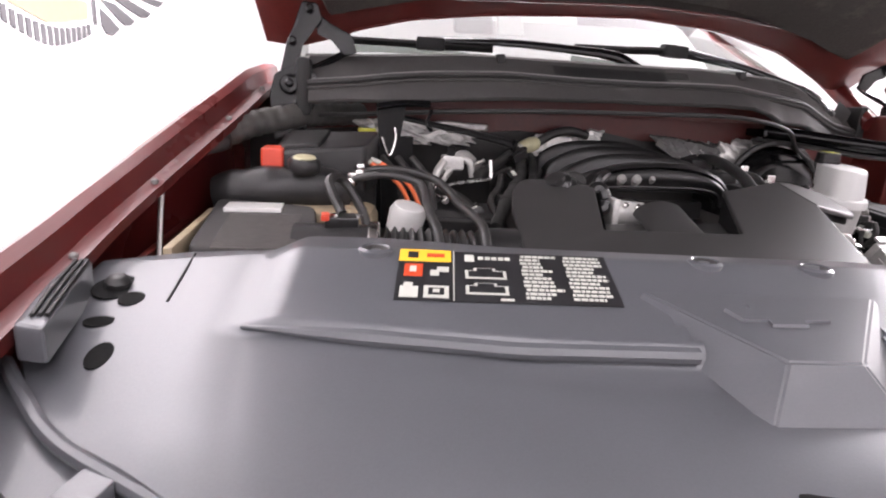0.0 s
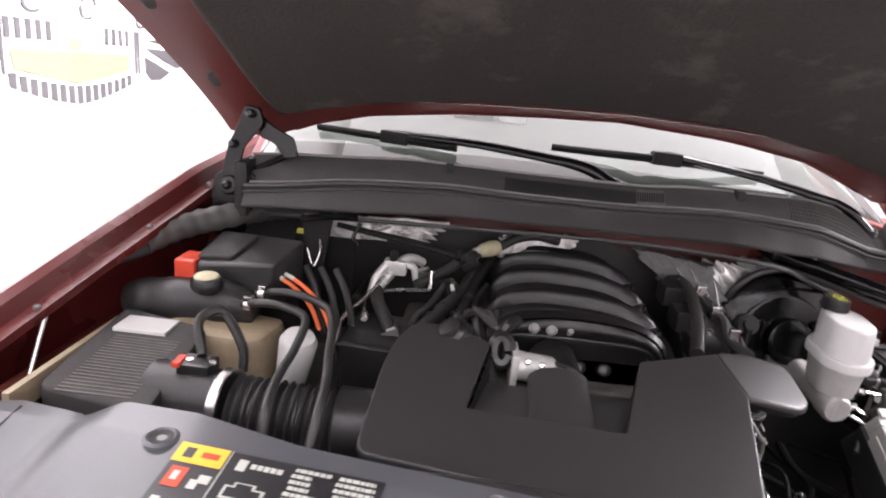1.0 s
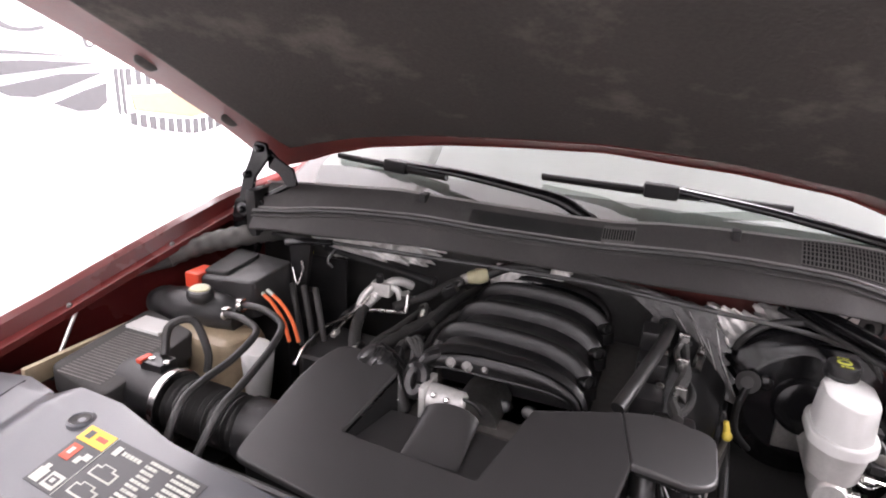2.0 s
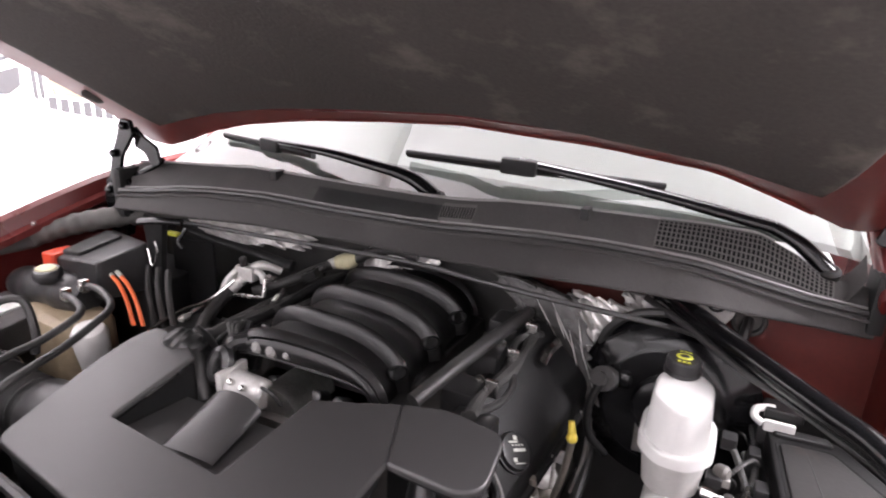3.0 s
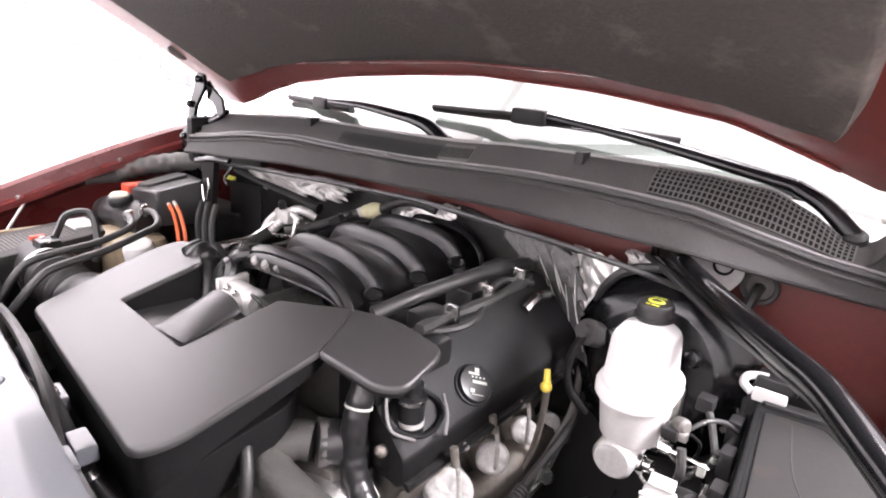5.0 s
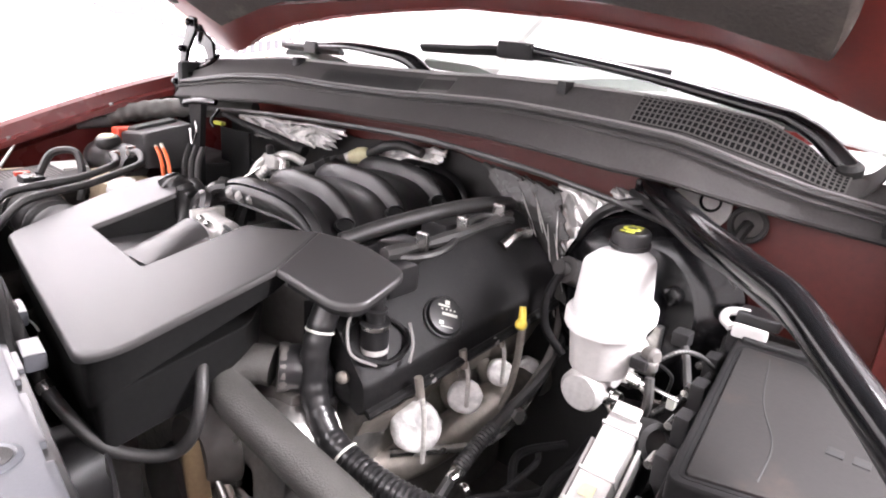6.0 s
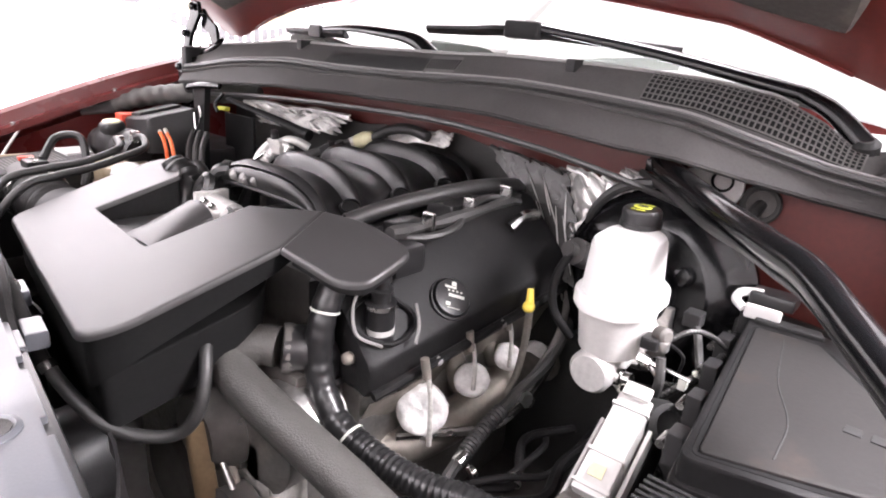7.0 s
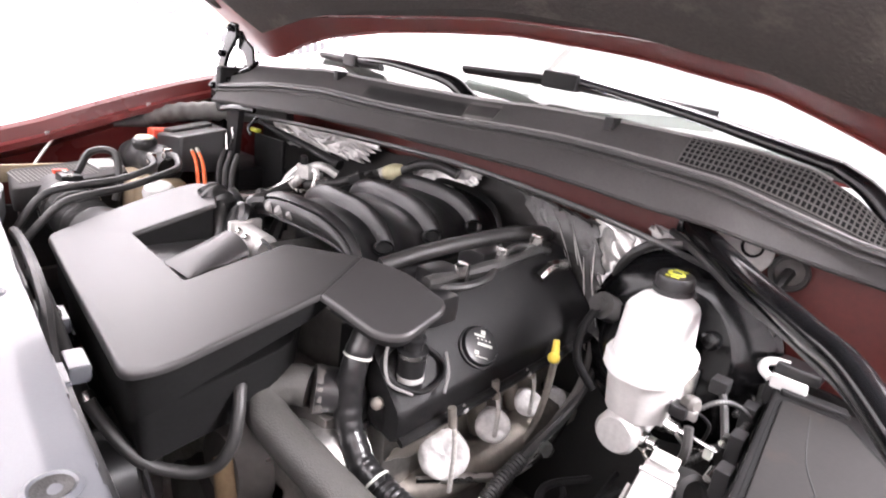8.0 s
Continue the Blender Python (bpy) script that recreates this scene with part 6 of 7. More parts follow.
def intake_duct():
    t = thing("intake_duct", -0.5, 0.87, 0.95, "black bellows air duct with a steel clamp", "air duct")
    part("sensor_tube", tube([(-0.69, 0.885, 1.01), (-0.63, 0.88, 1.01), (-0.575, 0.872, 1.01)], 0.052, 24), M_BLACK, t)
    part("clamp", lathe([(0.056, -0.008), (0.058, -0.006), (0.058, 0.006), (0.056, 0.008)], (-0.572, 0.872, 1.01), (1, -0.08, 0), sides=30), M_STEEL, t, "bright steel hose clamp")
    part("bellows", tube([(-0.555, 0.87, 1.01), (-0.48, 0.868, 1.008), (-0.395, 0.868, 1.005)], 0.043, 28, 12, ribs=0.009, pitch=0.0130), M_RUBBER, t)
    part("cuff", tube([(-0.40, 0.868, 1.005), (-0.345, 0.87, 1.005)], 0.056, 24, smooth=False), M_BLACK, t)
    s = part("flow_sensor", box(-0.645, -0.595, 0.865, 0.905, 1.050, 1.075, 0.004), M_GLOSS, t, "air flow sensor plug")
    part("red_lock", box(-0.650, -0.638, 0.862, 0.890, 1.070, 1.079, 0.002), M_RED, s)
    part("sensor_wire", tube([(-0.62, 0.90, 1.075), (-0.64, 0.935, 1.115), (-0.62, 0.975, 1.115), (-0.585, 0.97, 1.06), (-0.58, 0.96, 1.02)], 0.008, 8), M_RUBBER, s)
    for dx in (-0.015, 0.02):
        part("screw", lathe([(0.006, 0), (0.006, 0.004)], (-0.615 + dx, 0.88, 1.074), sides=8), M_STEEL, s)


intake_duct()


def coolant_tank():
    t = thing("coolant_tank", -0.68, 1.07, 0.9, "beige coolant tank with a black upper sleeve and cap", "coolant tank")
    part("tank", prism(rounded([(-0.74, 1.00), (-0.55, 0.985), (-0.53, 1.10), (-0.74, 1.13)], 0.03), 1.07, 0.88, 0.02), M_BEIGE, t)
    part("sleeve", tube([(-0.825, 1.075, 1.082), (-0.75, 1.075, 1.090), (-0.66, 1.075, 1.096), (-0.585, 1.075, 1.09)], lambda f: 0.028 + 0.012 * min(1, 6 * f, 6 * (1 - f)) + 0.002 * math.sin(f * 20), 18), M_BLACK, t)
    c = part("cap", lathe([(0.024, 0.0), (0.028, 0.006), (0.028, 0.018), (0.023, 0.024), (0.010, 0.026)], (-0.668, 1.052, 1.128), (0.1, -0.15, 1), sides=18), M_BLACK, t, "black coolant cap")
    part("cap_top", lathe([(0.022, 0.0), (0.019, 0.004), (0.005, 0.005)], (-0.666, 1.049, 1.1515), (0.1, -0.15, 1), sides=18, squash=(1, 0.75)), M_CAPTOP, c)
    part("stand", box(-0.73, -0.56, 1.0, 1.1, 0.53, 0.89, 0.01), M_DARK, t)
    t.location += Vector((-0.02, 0.015, -0.014))


coolant_tank()


def coolant_hoses():
    runs = (((-0.600, 1.080, 1.110), [(-0.565, 1.075, 1.120), (-0.515, 1.065, 1.122), (-0.462, 1.042, 1.112), (-0.442, 0.99, 1.10), (-0.432, 0.93, 1.086), (-0.42, 0.87, 1.080), (-0.415, 0.81, 1.065), (-0.42, 0.75, 1.0)]),
            ((-0.615, 1.052, 1.098), [(-0.575, 1.03, 1.115), (-0.53, 1.018, 1.118), (-0.49, 1.0, 1.108), (-0.486, 0.93, 1.088), (-0.488, 0.86, 1.080), (-0.485, 0.80, 1.065), (-0.48, 0.75, 1.0)]))
    for a, mid in runs:
        t = thing("coolant_hose", *a, "black coolant hose looping over the bellows duct", "hose", "coolant hoses")
        part("hose", tube([a, *mid], 0.0072, 10), M_RUBBER, t)
        part("clamp", lathe([(0.0105, -0.006), (0.011, 0), (0.0105, 0.006)], Vector(a) + Vector((0.012, -0.005, 0.003)), (1, -0.3, 0), sides=14), M_STEEL, t)
        part("clamp_ear", box(a[0] + 0.004, a[0] + 0.018, a[1] - 0.012, a[1] + 0.004, a[2] + 0.010, a[2] + 0.020, 0.002), M_STEEL, t)


coolant_hoses()


def battery():
    t = thing("battery", -0.67, 1.24, 0.8, "black battery under a dark cover with a red terminal cap", "battery")
    part("case", box(-0.80, -0.54, 1.185, 1.37, 0.53, 1.09, 0.01), M_BLACK, t)
    part("cover", prism(rounded([(-0.735, 1.11), (-0.565, 1.10), (-0.535, 1.20), (-0.72, 1.25)], 0.012), lambda x, y: 1.162 + 0.2 * (y - 1.13) + 0.12 * (x + 0.65), 1.085, 0.006), M_BLACK, t)
    part("cover_step", prism(rounded([(-0.72, 1.125), (-0.65, 1.12), (-0.63, 1.21), (-0.71, 1.23)], 0.008), lambda x, y: 1.170 + 0.2 * (y - 1.13) + 0.12 * (x + 0.65), 1.10, 0.004), M_COWLDARK, t)
    part("red_cap", prism(rounded([(-0.752, 1.100), (-0.712, 1.100), (-0.712, 1.16), (-0.752, 1.16)], 0.006), 1.158, 1.09, 0.005), M_RED, t, "red battery terminal cover")
    for dx in (0, 0.018):
        part("power_cable", tube([(-0.555 + dx, 1.122 + dx * 0.4, 1.134), (-0.53 + dx, 1.118 + dx * 0.4, 1.120), (-0.497 + dx, 1.108 + dx * 0.4, 1.092), (-0.476 + dx, 1.10 + dx * 0.4, 1.05)], 0.0042, 8), M_ORANGE, t, "orange sleeved power cable")
        part("cable_end", tube([(-0.572 + dx, 1.126 + dx * 0.4, 1.140), (-0.553 + dx, 1.122 + dx * 0.4, 1.1335)], 0.0046, 8, smooth=False), M_INK, t)
    for k in range(3):
        part("loom", tube([(-0.53 + 0.03 * k, 1.19, 1.14), (-0.50 + 0.03 * k, 1.16, 1.10), (-0.48 + 0.03 * k, 1.15, 1.02)], 0.007, 8), M_TAPE, t)
    t.location += Vector((-0.014, 0.002, -0.008))


battery()


def bay_bracket():
    t = thing("bay_bracket", -0.52, 1.22, 1.0, "black steel bracket standing over the battery corner", "bracket")
    part("cross_bar", tube([(-0.556, 1.19, 1.228), (-0.51, 1.195, 1.236), (-0.45, 1.21, 1.238)], 0.008, 8, flat=0.7), M_BLACKPAINT, t)
    bm = bmesh.new()
    rows = [[bm.verts.new((x, y, z)) for x, z in ((-0.556, 1.228), (-0.498, 1.232), (-0.516, 1.12), (-0.522, 1.0), (-0.542, 1.0), (-0.546, 1.12))] for y in (1.200, 1.214)]
    bm.faces.new(rows[0])
    bm.faces.new(rows[1][::-1])
    for k in range(6):
        bm.faces.new((rows[0][k - 1], rows[0][k], rows[1][k], rows[1][k - 1]))
    part("post", bm, M_SATIN, t)
    part("side_plate", box(-0.60, -0.470, 1.300, 1.308, 0.90, 1.165, 0.003), M_SATIN, t, "flat black splash plate")
    part("spring_clip", tube([(-0.545, 1.195, 1.17), (-0.53, 1.19, 1.135), (-0.518, 1.195, 1.165), (-0.52, 1.195, 1.19)], 0.0025, 6), M_STEEL, t)
    part("yellow_tag", box(-0.590, -0.552, 1.276, 1.290, 1.172, 1.181, 0.003), M_PRINTYEL, t)
    part("tie", tube([(-0.445, 1.215, 1.225), (-0.455, 1.20, 1.20), (-0.445, 1.20, 1.185)], 0.004, 8), M_BLACKPAINT, t)
    part("post_foot", box(-0.55, -0.40, 1.21, 1.35, 0.53, 0.96, 0.01), M_DARK, t)


bay_bracket()


def fender_loom():
    t = thing("fender_hose", -0.75, 1.15, 1.12, "thick taped black hose running along the fender rail", "hose")
    part("hose", tube([(-0.838, 1.13, 1.164), (-0.812, 1.17, 1.178), (-0.770, 1.22, 1.190), (-0.715, 1.27, 1.200), (-0.66, 1.34, 1.203), (-0.58, 1.39, 1.205)], 0.023, 14, 10, ribs=0.003, pitch=0.030), M_CLOTH, t)
    part("grey_end", tube([(-0.868, 1.06, 1.142), (-0.855, 1.095, 1.150), (-0.838, 1.13, 1.158)], lambda f: 0.010 + 0.010 * f, 12), M_COWL, t)
    t2 = thing("prop_rod", -0.80, 0.8, 1.05, "thin grey steel rod beside the air filter box", "rod")
    part("rod", tube([(-0.885, 0.935, 1.108), (-0.881, 0.90, 1.06), (-0.876, 0.865, 1.012)], 0.0038, 8), M_ALU, t2)
    part("grip", tube([(-0.876, 0.865, 1.012), (-0.874, 0.845, 0.985)], 0.007, 8, smooth=False), M_BLACK, t2)
    t3 = thing("inner_liner", -0.81, 0.85, 1.0, "beige strip along the inner fender", "trim")
    part("strip", box(-0.846, -0.834, 0.78, 1.05, 1.01, 1.05, 0.003), M_BEIGE, t3)


fender_loom()


def ac_line():
    t = thing("refrigerant_line", -0.35, 1.3, 1.08, "bent aluminium refrigerant line behind the engine", "pipe")
    low, knee = Vector((-0.415, 1.285, 1.066)), Vector((-0.366, 1.318, 1.124))
    part("pipe", tube([low, low * 0.5 + knee * 0.5, knee, (-0.345, 1.335, 1.126), (-0.325, 1.355, 1.112)], 0.0105, 14), M_CAST, t)
    for k in range(5):
        part("collar_ring", lathe([(0.0100, -0.004), (0.0121, -0.002), (0.0121, 0.002), (0.0100, 0.004)], low.lerp(knee, 0.06 + 0.11 * k), tuple(knee - low), sides=16), M_CAST, t)
    part("pipe_sleeve", tube([low, (-0.402, 1.235, 1.056), (-0.378, 1.180, 1.046), (-0.350, 1.130, 1.020)], 0.0135, 12), M_TAPE, t, "dark taped sleeve")
    part("thin_pipe", tube([(-0.415, 1.150, 1.052), (-0.425, 1.20, 1.052), (-0.430, 1.262, 1.050), (-0.395, 1.280, 1.064), (-0.34, 1.272, 1.076), (-0.305, 1.268, 1.082), (-0.299, 1.270, 1.092), (-0.300, 1.278, 1.122)], 0.0042, 8), M_STEEL, t)
    part("thin_pipe_nut", lathe([(0.008, -0.010), (0.008, 0.010)], (-0.418, 1.165, 1.052), (-0.1, 1, 0), sides=6), M_STEEL, t)
    part("block", box(-0.334, -0.310, 1.305, 1.330, 1.085, 1.108, 0.005), M_DARK, t)
    for p in ((-0.318, 1.304, 1.114), (-0.302, 1.308, 1.102)):
        part("valve", lathe([(0.0055, -0.012), (0.0065, -0.003), (0.0045, 0.003), (0.0045, 0.012)], p, (0.7, -0.4, 0.5), sides=10), M_ALU, t)
    t4 = thing("vent_duct", -0.36, 1.27, 1.17, "flat black duct slanting down behind the engine", "duct")
    part("duct", tube([(-0.50, 1.255, 1.207), (-0.44, 1.262, 1.196), (-0.36, 1.275, 1.182), (-0.29, 1.288, 1.167), (-0.245, 1.295, 1.156)], lambda f: 0.006 + 0.005 * f, 14, flat=0.6), M_SATIN, t4)
    part("duct_mouth", lathe([(0.006, -0.006), (0.0125, -0.004), (0.0125, 0.004), (0.006, 0.006)], (-0.245, 1.295, 1.156), (1, 0.1, -0.25), sides=16), M_SATIN, t4)
    t2 = thing("rear_connector", -0.17, 1.40, 1.14, "tan electrical connector behind the intake manifold", "connector")
    part("body", lathe([(0.008, -0.030), (0.015, -0.024), (0.019, 0.0), (0.016, 0.018), (0.010, 0.024)], (-0.176, 1.397, 1.150), (1, 0.2, 0.3), sides=14), M_CAPTOP, t2)
    part("collar", lathe([(0.011, -0.010), (0.013, 0.0), (0.011, 0.010)], (-0.205, 1.388, 1.141), (1, 0.3, 0.3), sides=12), M_SHIELD, t2)
    part("loom", tube([(-0.33, 1.27, 1.09), (-0.28, 1.32, 1.105), (-0.235, 1.365, 1.128), (-0.20, 1.39, 1.142)], 0.011, 10), M_TAPE, t2)
    part("tail", tube([(-0.155, 1.402, 1.156), (-0.115, 1.41, 1.178), (-0.07, 1.42, 1.186), (-0.02, 1.43, 1.176)], 0.011, 10), M_RUBBER, t2)
    t3 = thing("white_cap", -0.42, 0.95, 1.0, "white plastic canister beside the bellows duct", "canister")
    part("canister", lathe([(0.025, -0.10), (0.031, -0.02), (0.033, 0.02), (0.027, 0.032), (0.012, 0.036)], (-0.487, 0.995, 1.035), (0.2, -0.2, 1), sides=20), M_WHITE, t3)
    part("stem", lathe([(0.02, -0.45), (0.02, -0.09)], (-0.490, 0.995, 1.03), (0, 0, 1), sides=12), M_DARK, t3)
    t3.location += Vector((-0.023, 0.03, 0.0))


ac_line()


def left_looms():
    """Taped looms of unequal thickness winding past the left of the intake manifold."""
    runs = (([(-0.335, 1.055, 1.020), (-0.300, 1.120, 1.058), (-0.262, 1.200, 1.074), (-0.225, 1.290, 1.090), (-0.200, 1.375, 1.110)], 0.014),
            ([(-0.260, 1.050, 1.035), (-0.235, 1.120, 1.085), (-0.218, 1.215, 1.092), (-0.190, 1.320, 1.118), (-0.165, 1.420, 1.120)], 0.010),
            ([(-0.300, 1.075, 1.000), (-0.322, 1.160, 1.048), (-0.290, 1.225, 1.072), (-0.268, 1.300, 1.088)], 0.007),
            ([(-0.460, 1.130, 0.990), (-0.445, 1.190, 1.020), (-0.455, 1.270, 1.042), (-0.425, 1.370, 1.075)], 0.009),
            ([(-0.230, 1.085, 1.050), (-0.200, 1.150, 1.078), (-0.205, 1.230, 1.085), (-0.180, 1.290, 1.100)], 0.006))
    for k, (pts, r) in enumerate(runs):
        t = thing("wiring_loom", *pts[0], "taped black wiring loom behind the engine cover", "cable", "engine looms")
        part("loom", tube(pts, lambda f, r=r, k=k: r * (1 + 0.06 * math.sin(40 * f + k)), 10), (M_TAPE, M_SATIN)[k % 2], t)
        for j in (1, 2):
            d = Vector(pts[j + 1]) - Vector(pts[j - 1])
            part("tape_band", lathe([(r * 1.02, -0.008), (r * 1.14, -0.006), (r * 1.14, 0.006), (r * 1.02, 0.008)], pts[j], tuple(d), sides=12), M_TAPE, t)


left_looms()


# ---- hoses and fan at the front of the engine ----
def front_hoses():
    t = thing("radiator_hose", 0.3, 0.86, 0.9, "thick sleeved grey radiator hose below the resonator", "hose")
    part("hose", tube([(0.190, 0.930, 0.952), (0.172, 0.915, 0.954), (0.155, 0.890, 0.944), (0.170, 0.875, 0.930), (0.215, 0.873, 0.917), (0.300, 0.880, 0.896), (0.42, 0.892, 0.862), (0.56, 0.89, 0.82), (0.64, 0.84, 0.76)], 0.0275, 22), M_CLOTH, t)
    part("clamp", lathe([(0.033, -0.007), (0.034, 0), (0.033, 0.007)], (0.200, 0.938, 0.952), (0.5, 0.8, -0.1), sides=24), M_DARK, t)
    t = thing("heater_hose", 0.27, 0.95, 0.9, "black coolant hose with white bands curving to a corrugated loom", "hose")
    h = part("hose", tube([(0.232, 0.998, 1.06), (0.237, 0.967, 1.0), (0.245, 0.955, 0.93), (0.280, 0.952, 0.880), (0.32, 0.956, 0.860)], lambda f: 0.0185 + 0.0012 * math.sin(f * 23) * math.sin(f * 61), 16, 14), M_GLOSS, t)
    for p, d in (((0.2365, 0.971, 1.01), (0.05, -0.3, -1)), ((0.312, 0.955, 0.864), (1, 0.08, -0.5))):
        part("band", lathe([(0.0200, -0.0016), (0.0203, 0), (0.0200, 0.0016)], p, d, sides=18), M_INK, h, "white hose band")
    part("loom", tube([(0.32, 0.956, 0.860), (0.37, 0.961, 0.852), (0.432, 0.969, 0.85), (0.50, 0.985, 0.855), (0.58, 0.99, 0.84)], 0.017, 12, 8, ribs=0.0018, pitch=0.009), M_GLOSS, t)
    t = thing("overflow_hose", 0.1, 0.75, 0.95, "thin black overflow hose looping in front of the engine", "hose")
    part("hose", tube([(-0.22, 0.715, 1.02), (-0.101, 0.700, 1.035), (-0.02, 0.697, 1.000), (0.052, 0.700, 0.950), (0.117, 0.730, 0.890), (0.150, 0.770, 0.868), (0.173, 0.800, 0.872), (0.188, 0.818, 0.905), (0.180, 0.832, 0.945), (0.160, 0.845, 0.974), (0.136, 0.865, 0.984), (0.131, 0.885, 0.990)], 0.0085, 10), M_RUBBER, t)
    for p, d in (((0.052, 0.700, 0.950), (0.7, 0.2, -0.65)), ((-0.06, 0.699, 1.018), (0.85, 0, -0.4))):
        part("clamp", lathe([(0.0100, -0.006), (0.0105, 0), (0.0100, 0.006)], p, d, sides=14), M_STEEL, t)
    t = thing("overflow_hose", 0.0, 0.66, 1.05, "thin black hose running behind the radiator shroud", "hose")
    part("hose", tube([(-0.40, 0.735, 1.03), (-0.30, 0.725, 1.04), (-0.13, 0.700, 1.055), (-0.03, 0.685, 1.045), (0.04, 0.672, 1.01), (0.10, 0.672, 0.95), (0.15, 0.68, 0.88)], 0.008, 8), M_RUBBER, t)
    t = thing("steering_line", 0.4, 1.15, 0.82, "black steering line with a corrugated sleeve", "pipe")
    part("line", tube([(0.405, 1.02, 0.782), (0.395, 1.07, 0.798), (0.386, 1.12, 0.809), (0.387, 1.22, 0.846), (0.390, 1.31, 0.876), (0.385, 1.38, 0.93)], 0.009, 8), M_RUBBER, t)
    part("sleeve", tube([(0.390, 1.10, 0.805), (0.386, 1.14, 0.817), (0.387, 1.19, 0.836)], 0.010, 10, ribs=0.003, pitch=0.007), M_RUBBER, t)
    part("fitting", lathe([(0.008, -0.015), (0.011, -0.01), (0.011, 0.012), (0.007, 0.02)], (0.392, 1.09, 0.802), (-0.1, 1, 0.3), sides=8), M_STEEL, t)
    part("nut", lathe([(0.012, -0.008), (0.012, 0.008)], (0.402, 1.23, 0.842), (0.8, -0.5, 0.2), sides=6), M_STEEL, t)


front_hoses()


def fan_shroud():
    t = thing("fan_shroud", -0.05, 0.7, 0.53, "black plastic radiator fan shroud with a round opening", "fan shroud")
    cx, cz, r = -0.02, 0.76, 0.24
    def fn(u, v):
        x = -0.62 + 1.25 * u
        z = 0.53 + 0.38 * v
        d = math.hypot(x - cx, z - cz)
        return (x, 0.690 - 0.11 * (x + 0.02) + 0.05 * step(r + 0.22, r, d), z)
    part("panel", sheet(fn, 60, 30, 0.004, (0, 1, 0), skip=lambda u, v: math.hypot(-0.62 + 1.25 * u - cx, 0.53 + 0.38 * v - cz) < r), M_BLACK, t)
    part("motor", lathe([(0.075, -0.03), (0.075, 0.03), (0.05, 0.04)], (cx, 0.73, cz), (0, 1, 0)), M_BLACK, t)
    tank = thing("radiator", 0.0, 0.64, 0.53, "black radiator end frame behind the shroud", "radiator")
    part("top_tank", box(-0.60, 0.50, -0.03, 0.022, 0.93, 1.008, 0.008, Matrix.Translation((-0.05, 0.668, 0)) @ Matrix.Rotation(SA, 4, "Z")), M_GLOSS, tank)
    part("core", box(-0.58, 0.48, -0.04, 0.016, 0.53, 0.935, 0.004, Matrix.Translation((-0.05, 0.668, 0)) @ Matrix.Rotation(SA, 4, "Z")), M_DARK, tank)
    for k in range(8):
        x = -0.56 + 0.13 * k
        part("tank_rib", box(x, x + 0.10, -0.02, 0.014, 1.006, 1.016, 0.003, Matrix.Translation((-0.05, 0.668, 0)) @ Matrix.Rotation(SA, 4, "Z")), M_SHROUD, tank)
    for x, y in ((-0.075, 0.708), (0.060, 0.690), (0.085, 0.662)):
        part("mount_pad", box(x - 0.026, x + 0.026, y - 0.012, y + 0.012, 0.99, 1.012, 0.004, Matrix.Translation((x, y, 0)) @ Matrix.Rotation(SA, 4, "Z") @ Matrix.Translation((-x, -y, 0))), M_SHROUD, tank, "pale grey mounting pad")
    belt = thing("drive_belt", 0.15, 0.86, 0.6, "brown ribbed drive belt and pulleys", "belt")
    part("belt", tube([(0.160, 0.825, 0.87), (0.172, 0.822, 0.825), (0.186, 0.822, 0.76), (0.195, 0.825, 0.66)], 0.016, 8, flat=0.4), M_BROWN, belt)
    for x, z, r2 in ((0.05, 0.72, 0.065), (0.22, 0.74, 0.05), (-0.1, 0.82, 0.07)):
        part("pulley", lathe([(r2 * 0.4, -0.02), (r2, -0.016), (r2 * 0.94, -0.005), (r2 * 0.94, 0.005), (r2, 0.016), (r2 * 0.5, 0.02), (0.012, 0.03)], (x, 0.845, z), (0, -1, 0), sides=28), M_DARK, belt)
    alt = thing("alternator", 0.2, 0.88, 0.7, "cast aluminium alternator with cooling fins", "alternator")
    part("case", lathe([(0.05, -0.06), (0.07, -0.05), (0.072, 0.05), (0.05, 0.06)], (0.215, 0.93, 0.84), (0, -1, 0)), M_ALU, alt)
    part("bracket", tube([(0.146, 0.852, 0.855), (0.152, 0.850, 0.842), (0.183, 0.85, 0.808), (0.209, 0.85, 0.77), (0.235, 0.85, 0.70)], 0.0105, 10, flat=0.5), M_HEAT, alt)
    part("bracket_rib", tube([(0.155, 0.846, 0.852), (0.190, 0.843, 0.812), (0.222, 0.843, 0.77), (0.245, 0.845, 0.70)], 0.004, 8), M_ALU, alt)
    for k in range(5):
        part("fin", box(0.15 + 0.012 * k, 0.155 + 0.012 * k, 0.86, 0.90, 0.80, 0.875, 0.001), M_ALU, alt)
    elbow = thing("intake_elbow", 0.2, 0.93, 0.9, "black moulded elbow under the resonator", "pipe")
    part("elbow", tube([(0.198, 0.932, 0.953), (0.214, 0.955, 0.950), (0.220, 0.974, 0.930), (0.212, 0.980, 0.885)], 0.032, 16), M_GLOSS, elbow)
    part("elbow_flange", lathe([(0.044, -0.006), (0.046, 0), (0.044, 0.006)], (0.21, 0.978, 0.905), (0, 0, 1)), M_BLACK, elbow)


fan_shroud()


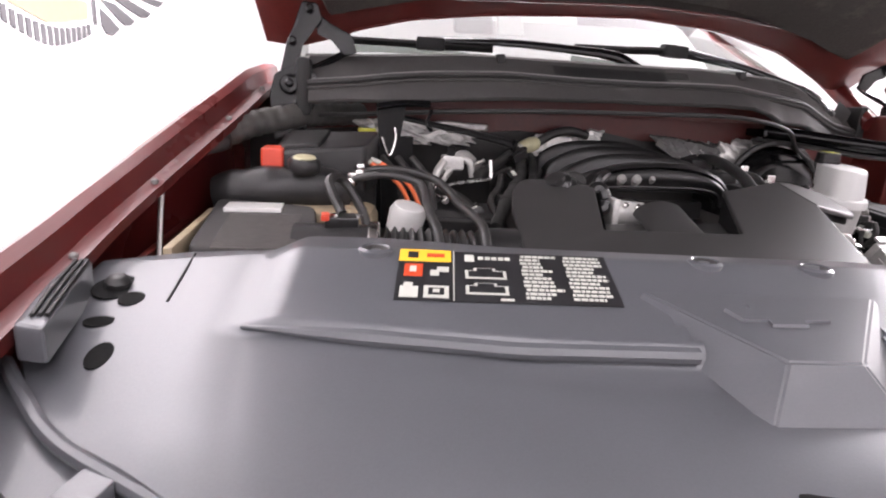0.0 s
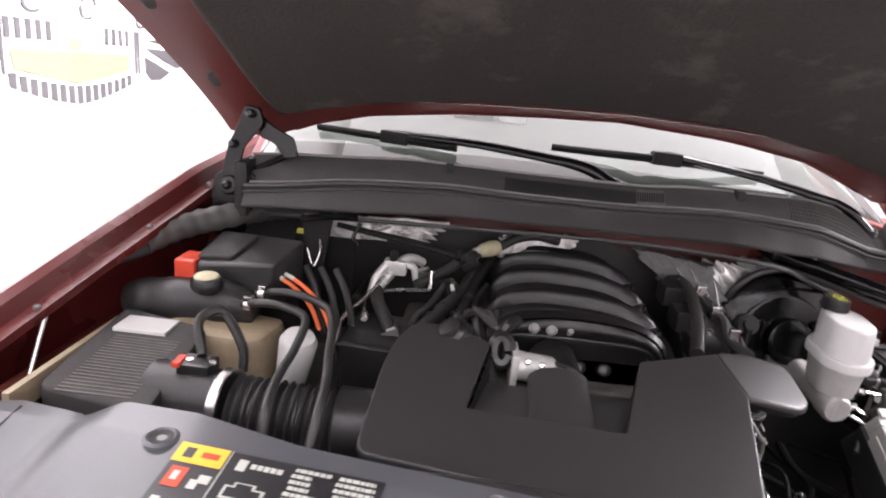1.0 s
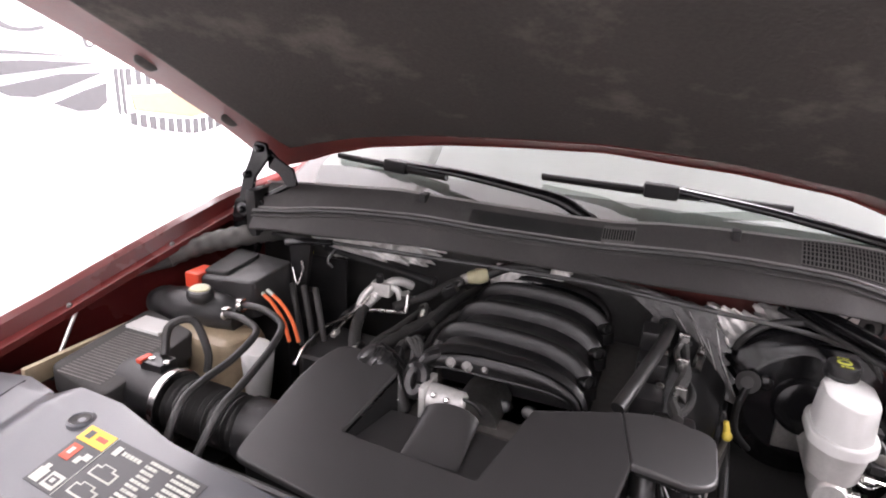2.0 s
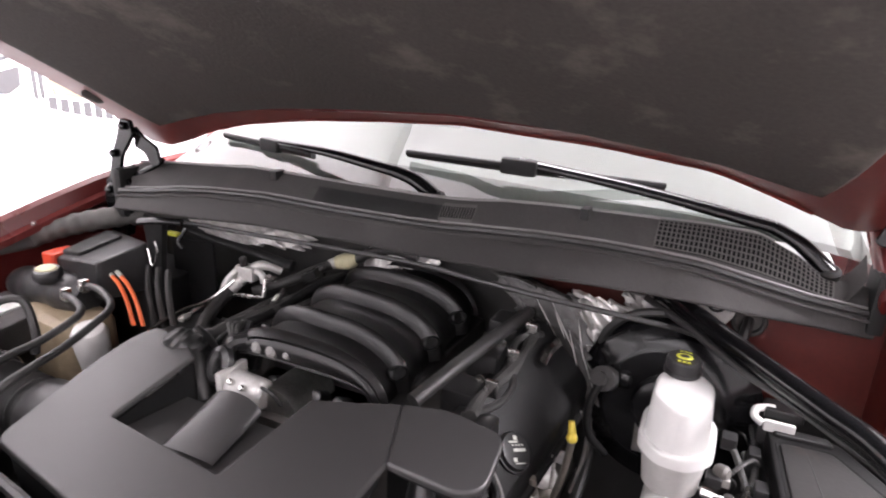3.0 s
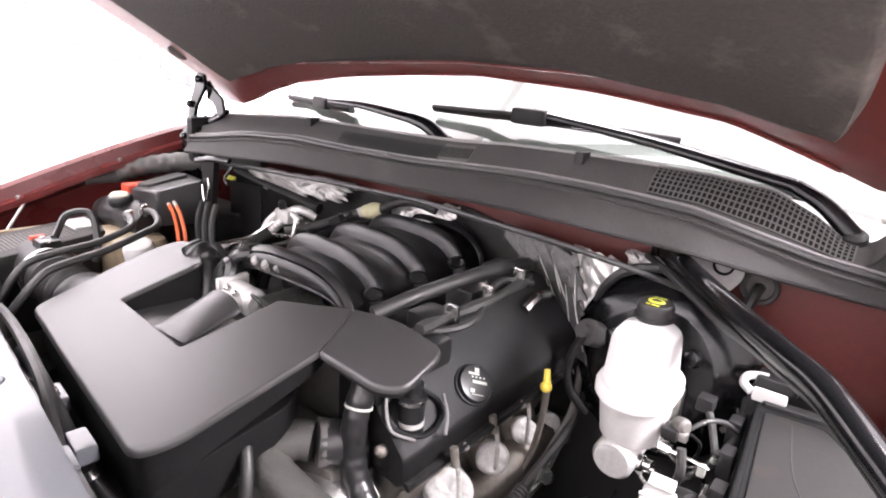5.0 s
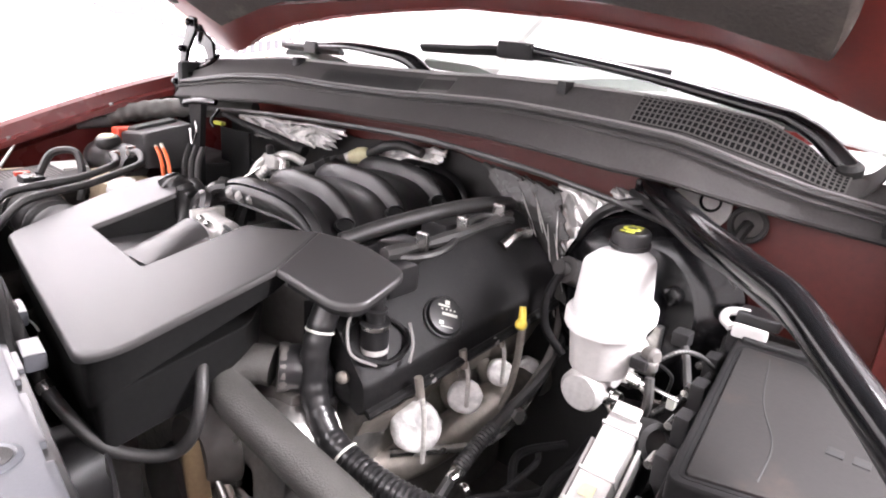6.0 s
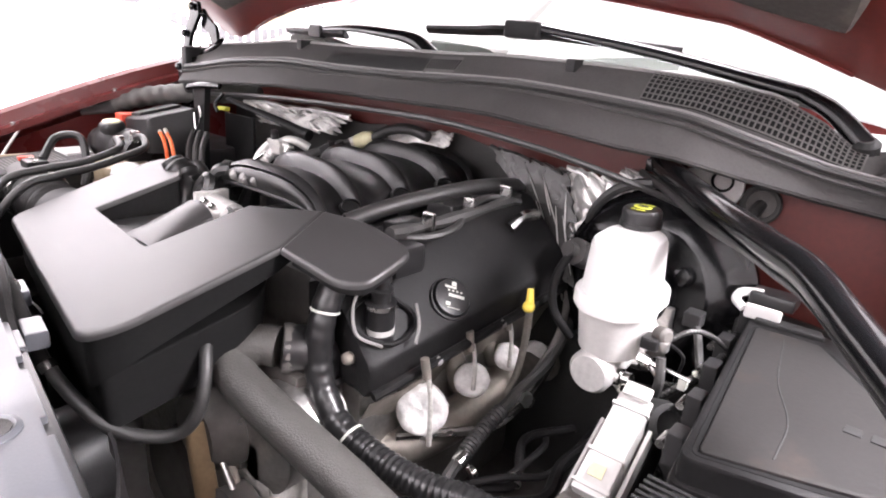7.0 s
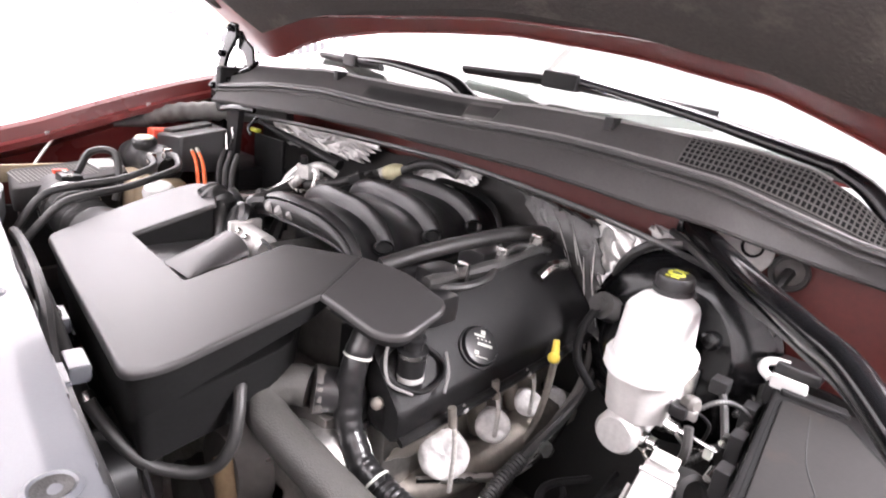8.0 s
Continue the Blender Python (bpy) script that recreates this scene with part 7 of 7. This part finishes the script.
def bay_clutter():
    rng = random.Random(23)
    t = thing("brake_harness", 0.62, 1.25, 0.95, "black wiring harness with small plugs beside the master cylinder", "cable")
    part("trunk", tube([(0.56, 1.13, 0.90), (0.60, 1.19, 0.95), (0.635, 1.24, 0.985), (0.645, 1.31, 1.00), (0.635, 1.38, 1.02)], 0.0042, 9, 8, ribs=0.0012, pitch=0.005), M_RUBBER, t)
    part("branch", tube([(0.60, 1.19, 0.95), (0.61, 1.17, 0.99), (0.605, 1.175, 1.02)], 0.006, 8), M_TAPE, t)
    part("branch", tube([(0.635, 1.24, 0.985), (0.615, 1.27, 1.02), (0.60, 1.29, 1.035)], 0.005, 8), M_TAPE, t)
    part("plug", box(0.590, 0.612, 1.275, 1.30, 1.025, 1.045, 0.003), M_BLACK, t)
    part("clip", box(0.622, 0.632, 1.20, 1.212, 0.975, 0.99, 0.002), M_INK, t)
    t = thing("brake_pipe", 0.6, 1.15, 0.9, "thin steel brake pipe bent round the fuse box", "pipe")
    part("pipe", tube([(0.55, 1.19, 0.955), (0.585, 1.165, 0.945), (0.625, 1.15, 0.93), (0.64, 1.18, 0.915), (0.628, 1.25, 0.91), (0.61, 1.33, 0.90)], 0.003, 7), M_STEEL, t)
    part("nut", lathe([(0.007, -0.008), (0.007, 0.008)], (0.556, 1.188, 0.955), (1, -0.5, -0.2), sides=6), M_STEEL, t)
    t = thing("engine_strap", 0.36, 1.35, 0.95, "braided ground strap between the engine and the firewall", "cable")
    part("strap", tube([(0.34, 1.37, 1.04), (0.365, 1.375, 1.0), (0.38, 1.36, 0.95), (0.385, 1.33, 0.90), (0.378, 1.28, 0.85)], 0.006, 8, flat=0.5), M_DARK, t)
    part("eyelet", lathe([(0.010, -0.002), (0.010, 0.002)], (0.34, 1.37, 1.045), (0.3, -0.8, 0.4), sides=14), M_STEEL, t)
    t = thing("lower_looms", 0.45, 1.05, 0.75, "tangle of black looms in the shade below the engine", "cable")
    for k in range(7):
        x, y, z = 0.42 + 0.03 * k, 0.98 + 0.03 * (k % 3), 0.76 + 0.015 * (k % 4)
        part("loom", tube([(x - 0.08, y - 0.03, z), (x - 0.02, y + 0.03, z + 0.03), (x + 0.02, y + 0.10, z + 0.02), (x + rng.uniform(-.03, .05), y + 0.20, z + rng.uniform(0, .05)), (x, y + 0.30, z)], rng.choice((0.005, 0.007, 0.009)), 8), M_SATIN, t)
    for k in range(4):
        p = (0.42 + 0.05 * k, 1.08 + 0.03 * (k % 2), 0.80)
        part("cable_tie", lathe([(0.010, -0.004), (0.0115, 0.0), (0.010, 0.004)], p, (0.3, 1, 0.2), sides=10), M_STEEL, t)
    # looms and plugs between the battery and the intake
    spots = [(-0.25, 1.26, 1.09), (-0.24, 1.20, 1.06), (-0.30, 1.19, 1.05), (-0.36, 1.14, 1.03), (-0.22, 1.33, 1.13)]
    for k, p in enumerate(spots):
        t = thing("wire_plug", *p, "small black wiring plug with a taped tail", "connector", "engine plugs")
        m = Matrix.Translation(p) @ Euler((rng.uniform(-.6, .6), rng.uniform(-.6, .6), rng.uniform(0, 3))).to_matrix().to_4x4()
        b = part("body", box(-0.012, 0.012, -0.018, 0.018, -0.009, 0.009, 0.003, m), M_GLOSS, t)
        part("lock", box(-0.004, 0.004, -0.012, 0.006, 0.008, 0.013, 0.001, m), M_INK if k % 3 == 0 else M_BLACK, b)
        q = Vector(p)
        part("tail", tube([q, q + Vector((rng.uniform(-.02, .02), 0.02, 0.015)), q + Vector((rng.uniform(-.05, .05), 0.05, -0.01)), q + Vector((rng.uniform(-.05, .05), 0.08, -0.05))], 0.005, 7), M_TAPE, t)


bay_clutter()


def side_boxes():
    t = thing("intake_chamber", -0.39, 1.14, 0.9, "flat black plastic chamber beside the resonator cover", "chamber")
    o = rounded([(-0.452, 1.085), (-0.335, 1.075), (-0.300, 1.215), (-0.440, 1.225)], 0.012)
    part("shell", prism(o, lambda x, y: 1.032 + 0.05 * (y - 1.1), 0.93, 0.006), M_BLACK, t)
    part("rim", tube([(-0.452, 1.085, 1.026), (-0.335, 1.075, 1.026)], 0.003, 6, smooth=False), M_COWL, t)
    part("pedestal", box(-0.42, -0.34, 1.10, 1.20, 0.53, 0.94, 0.01), M_DARK, t)
    t = thing("pipe_fitting", -0.38, 1.31, 1.05, "pale alloy pipe fitting on the refrigerant line", "fitting")
    part("block", box(-0.405, -0.355, 1.295, 1.325, 1.095, 1.128, 0.006), M_CAST, t)
    part("stub", tube([(-0.40, 1.30, 1.115), (-0.418, 1.285, 1.09), (-0.424, 1.27, 1.055)], 0.009, 10), M_CAST, t)
    part("stub", tube([(-0.36, 1.31, 1.12), (-0.340, 1.31, 1.112), (-0.332, 1.31, 1.08)], 0.008, 10), M_CAST, t)
    part("valve_cap", lathe([(0.009, 0), (0.009, 0.018), (0.006, 0.021)], (-0.385, 1.305, 1.128), (0.1, -0.2, 1), sides=10), M_BLACK, t)
    part("thin_line", tube([(-0.40, 1.29, 1.095), (-0.43, 1.24, 1.06), (-0.455, 1.18, 1.05), (-0.46, 1.12, 1.035), (-0.455, 1.07, 1.01)], 0.004, 7), M_STEEL, t)


side_boxes()
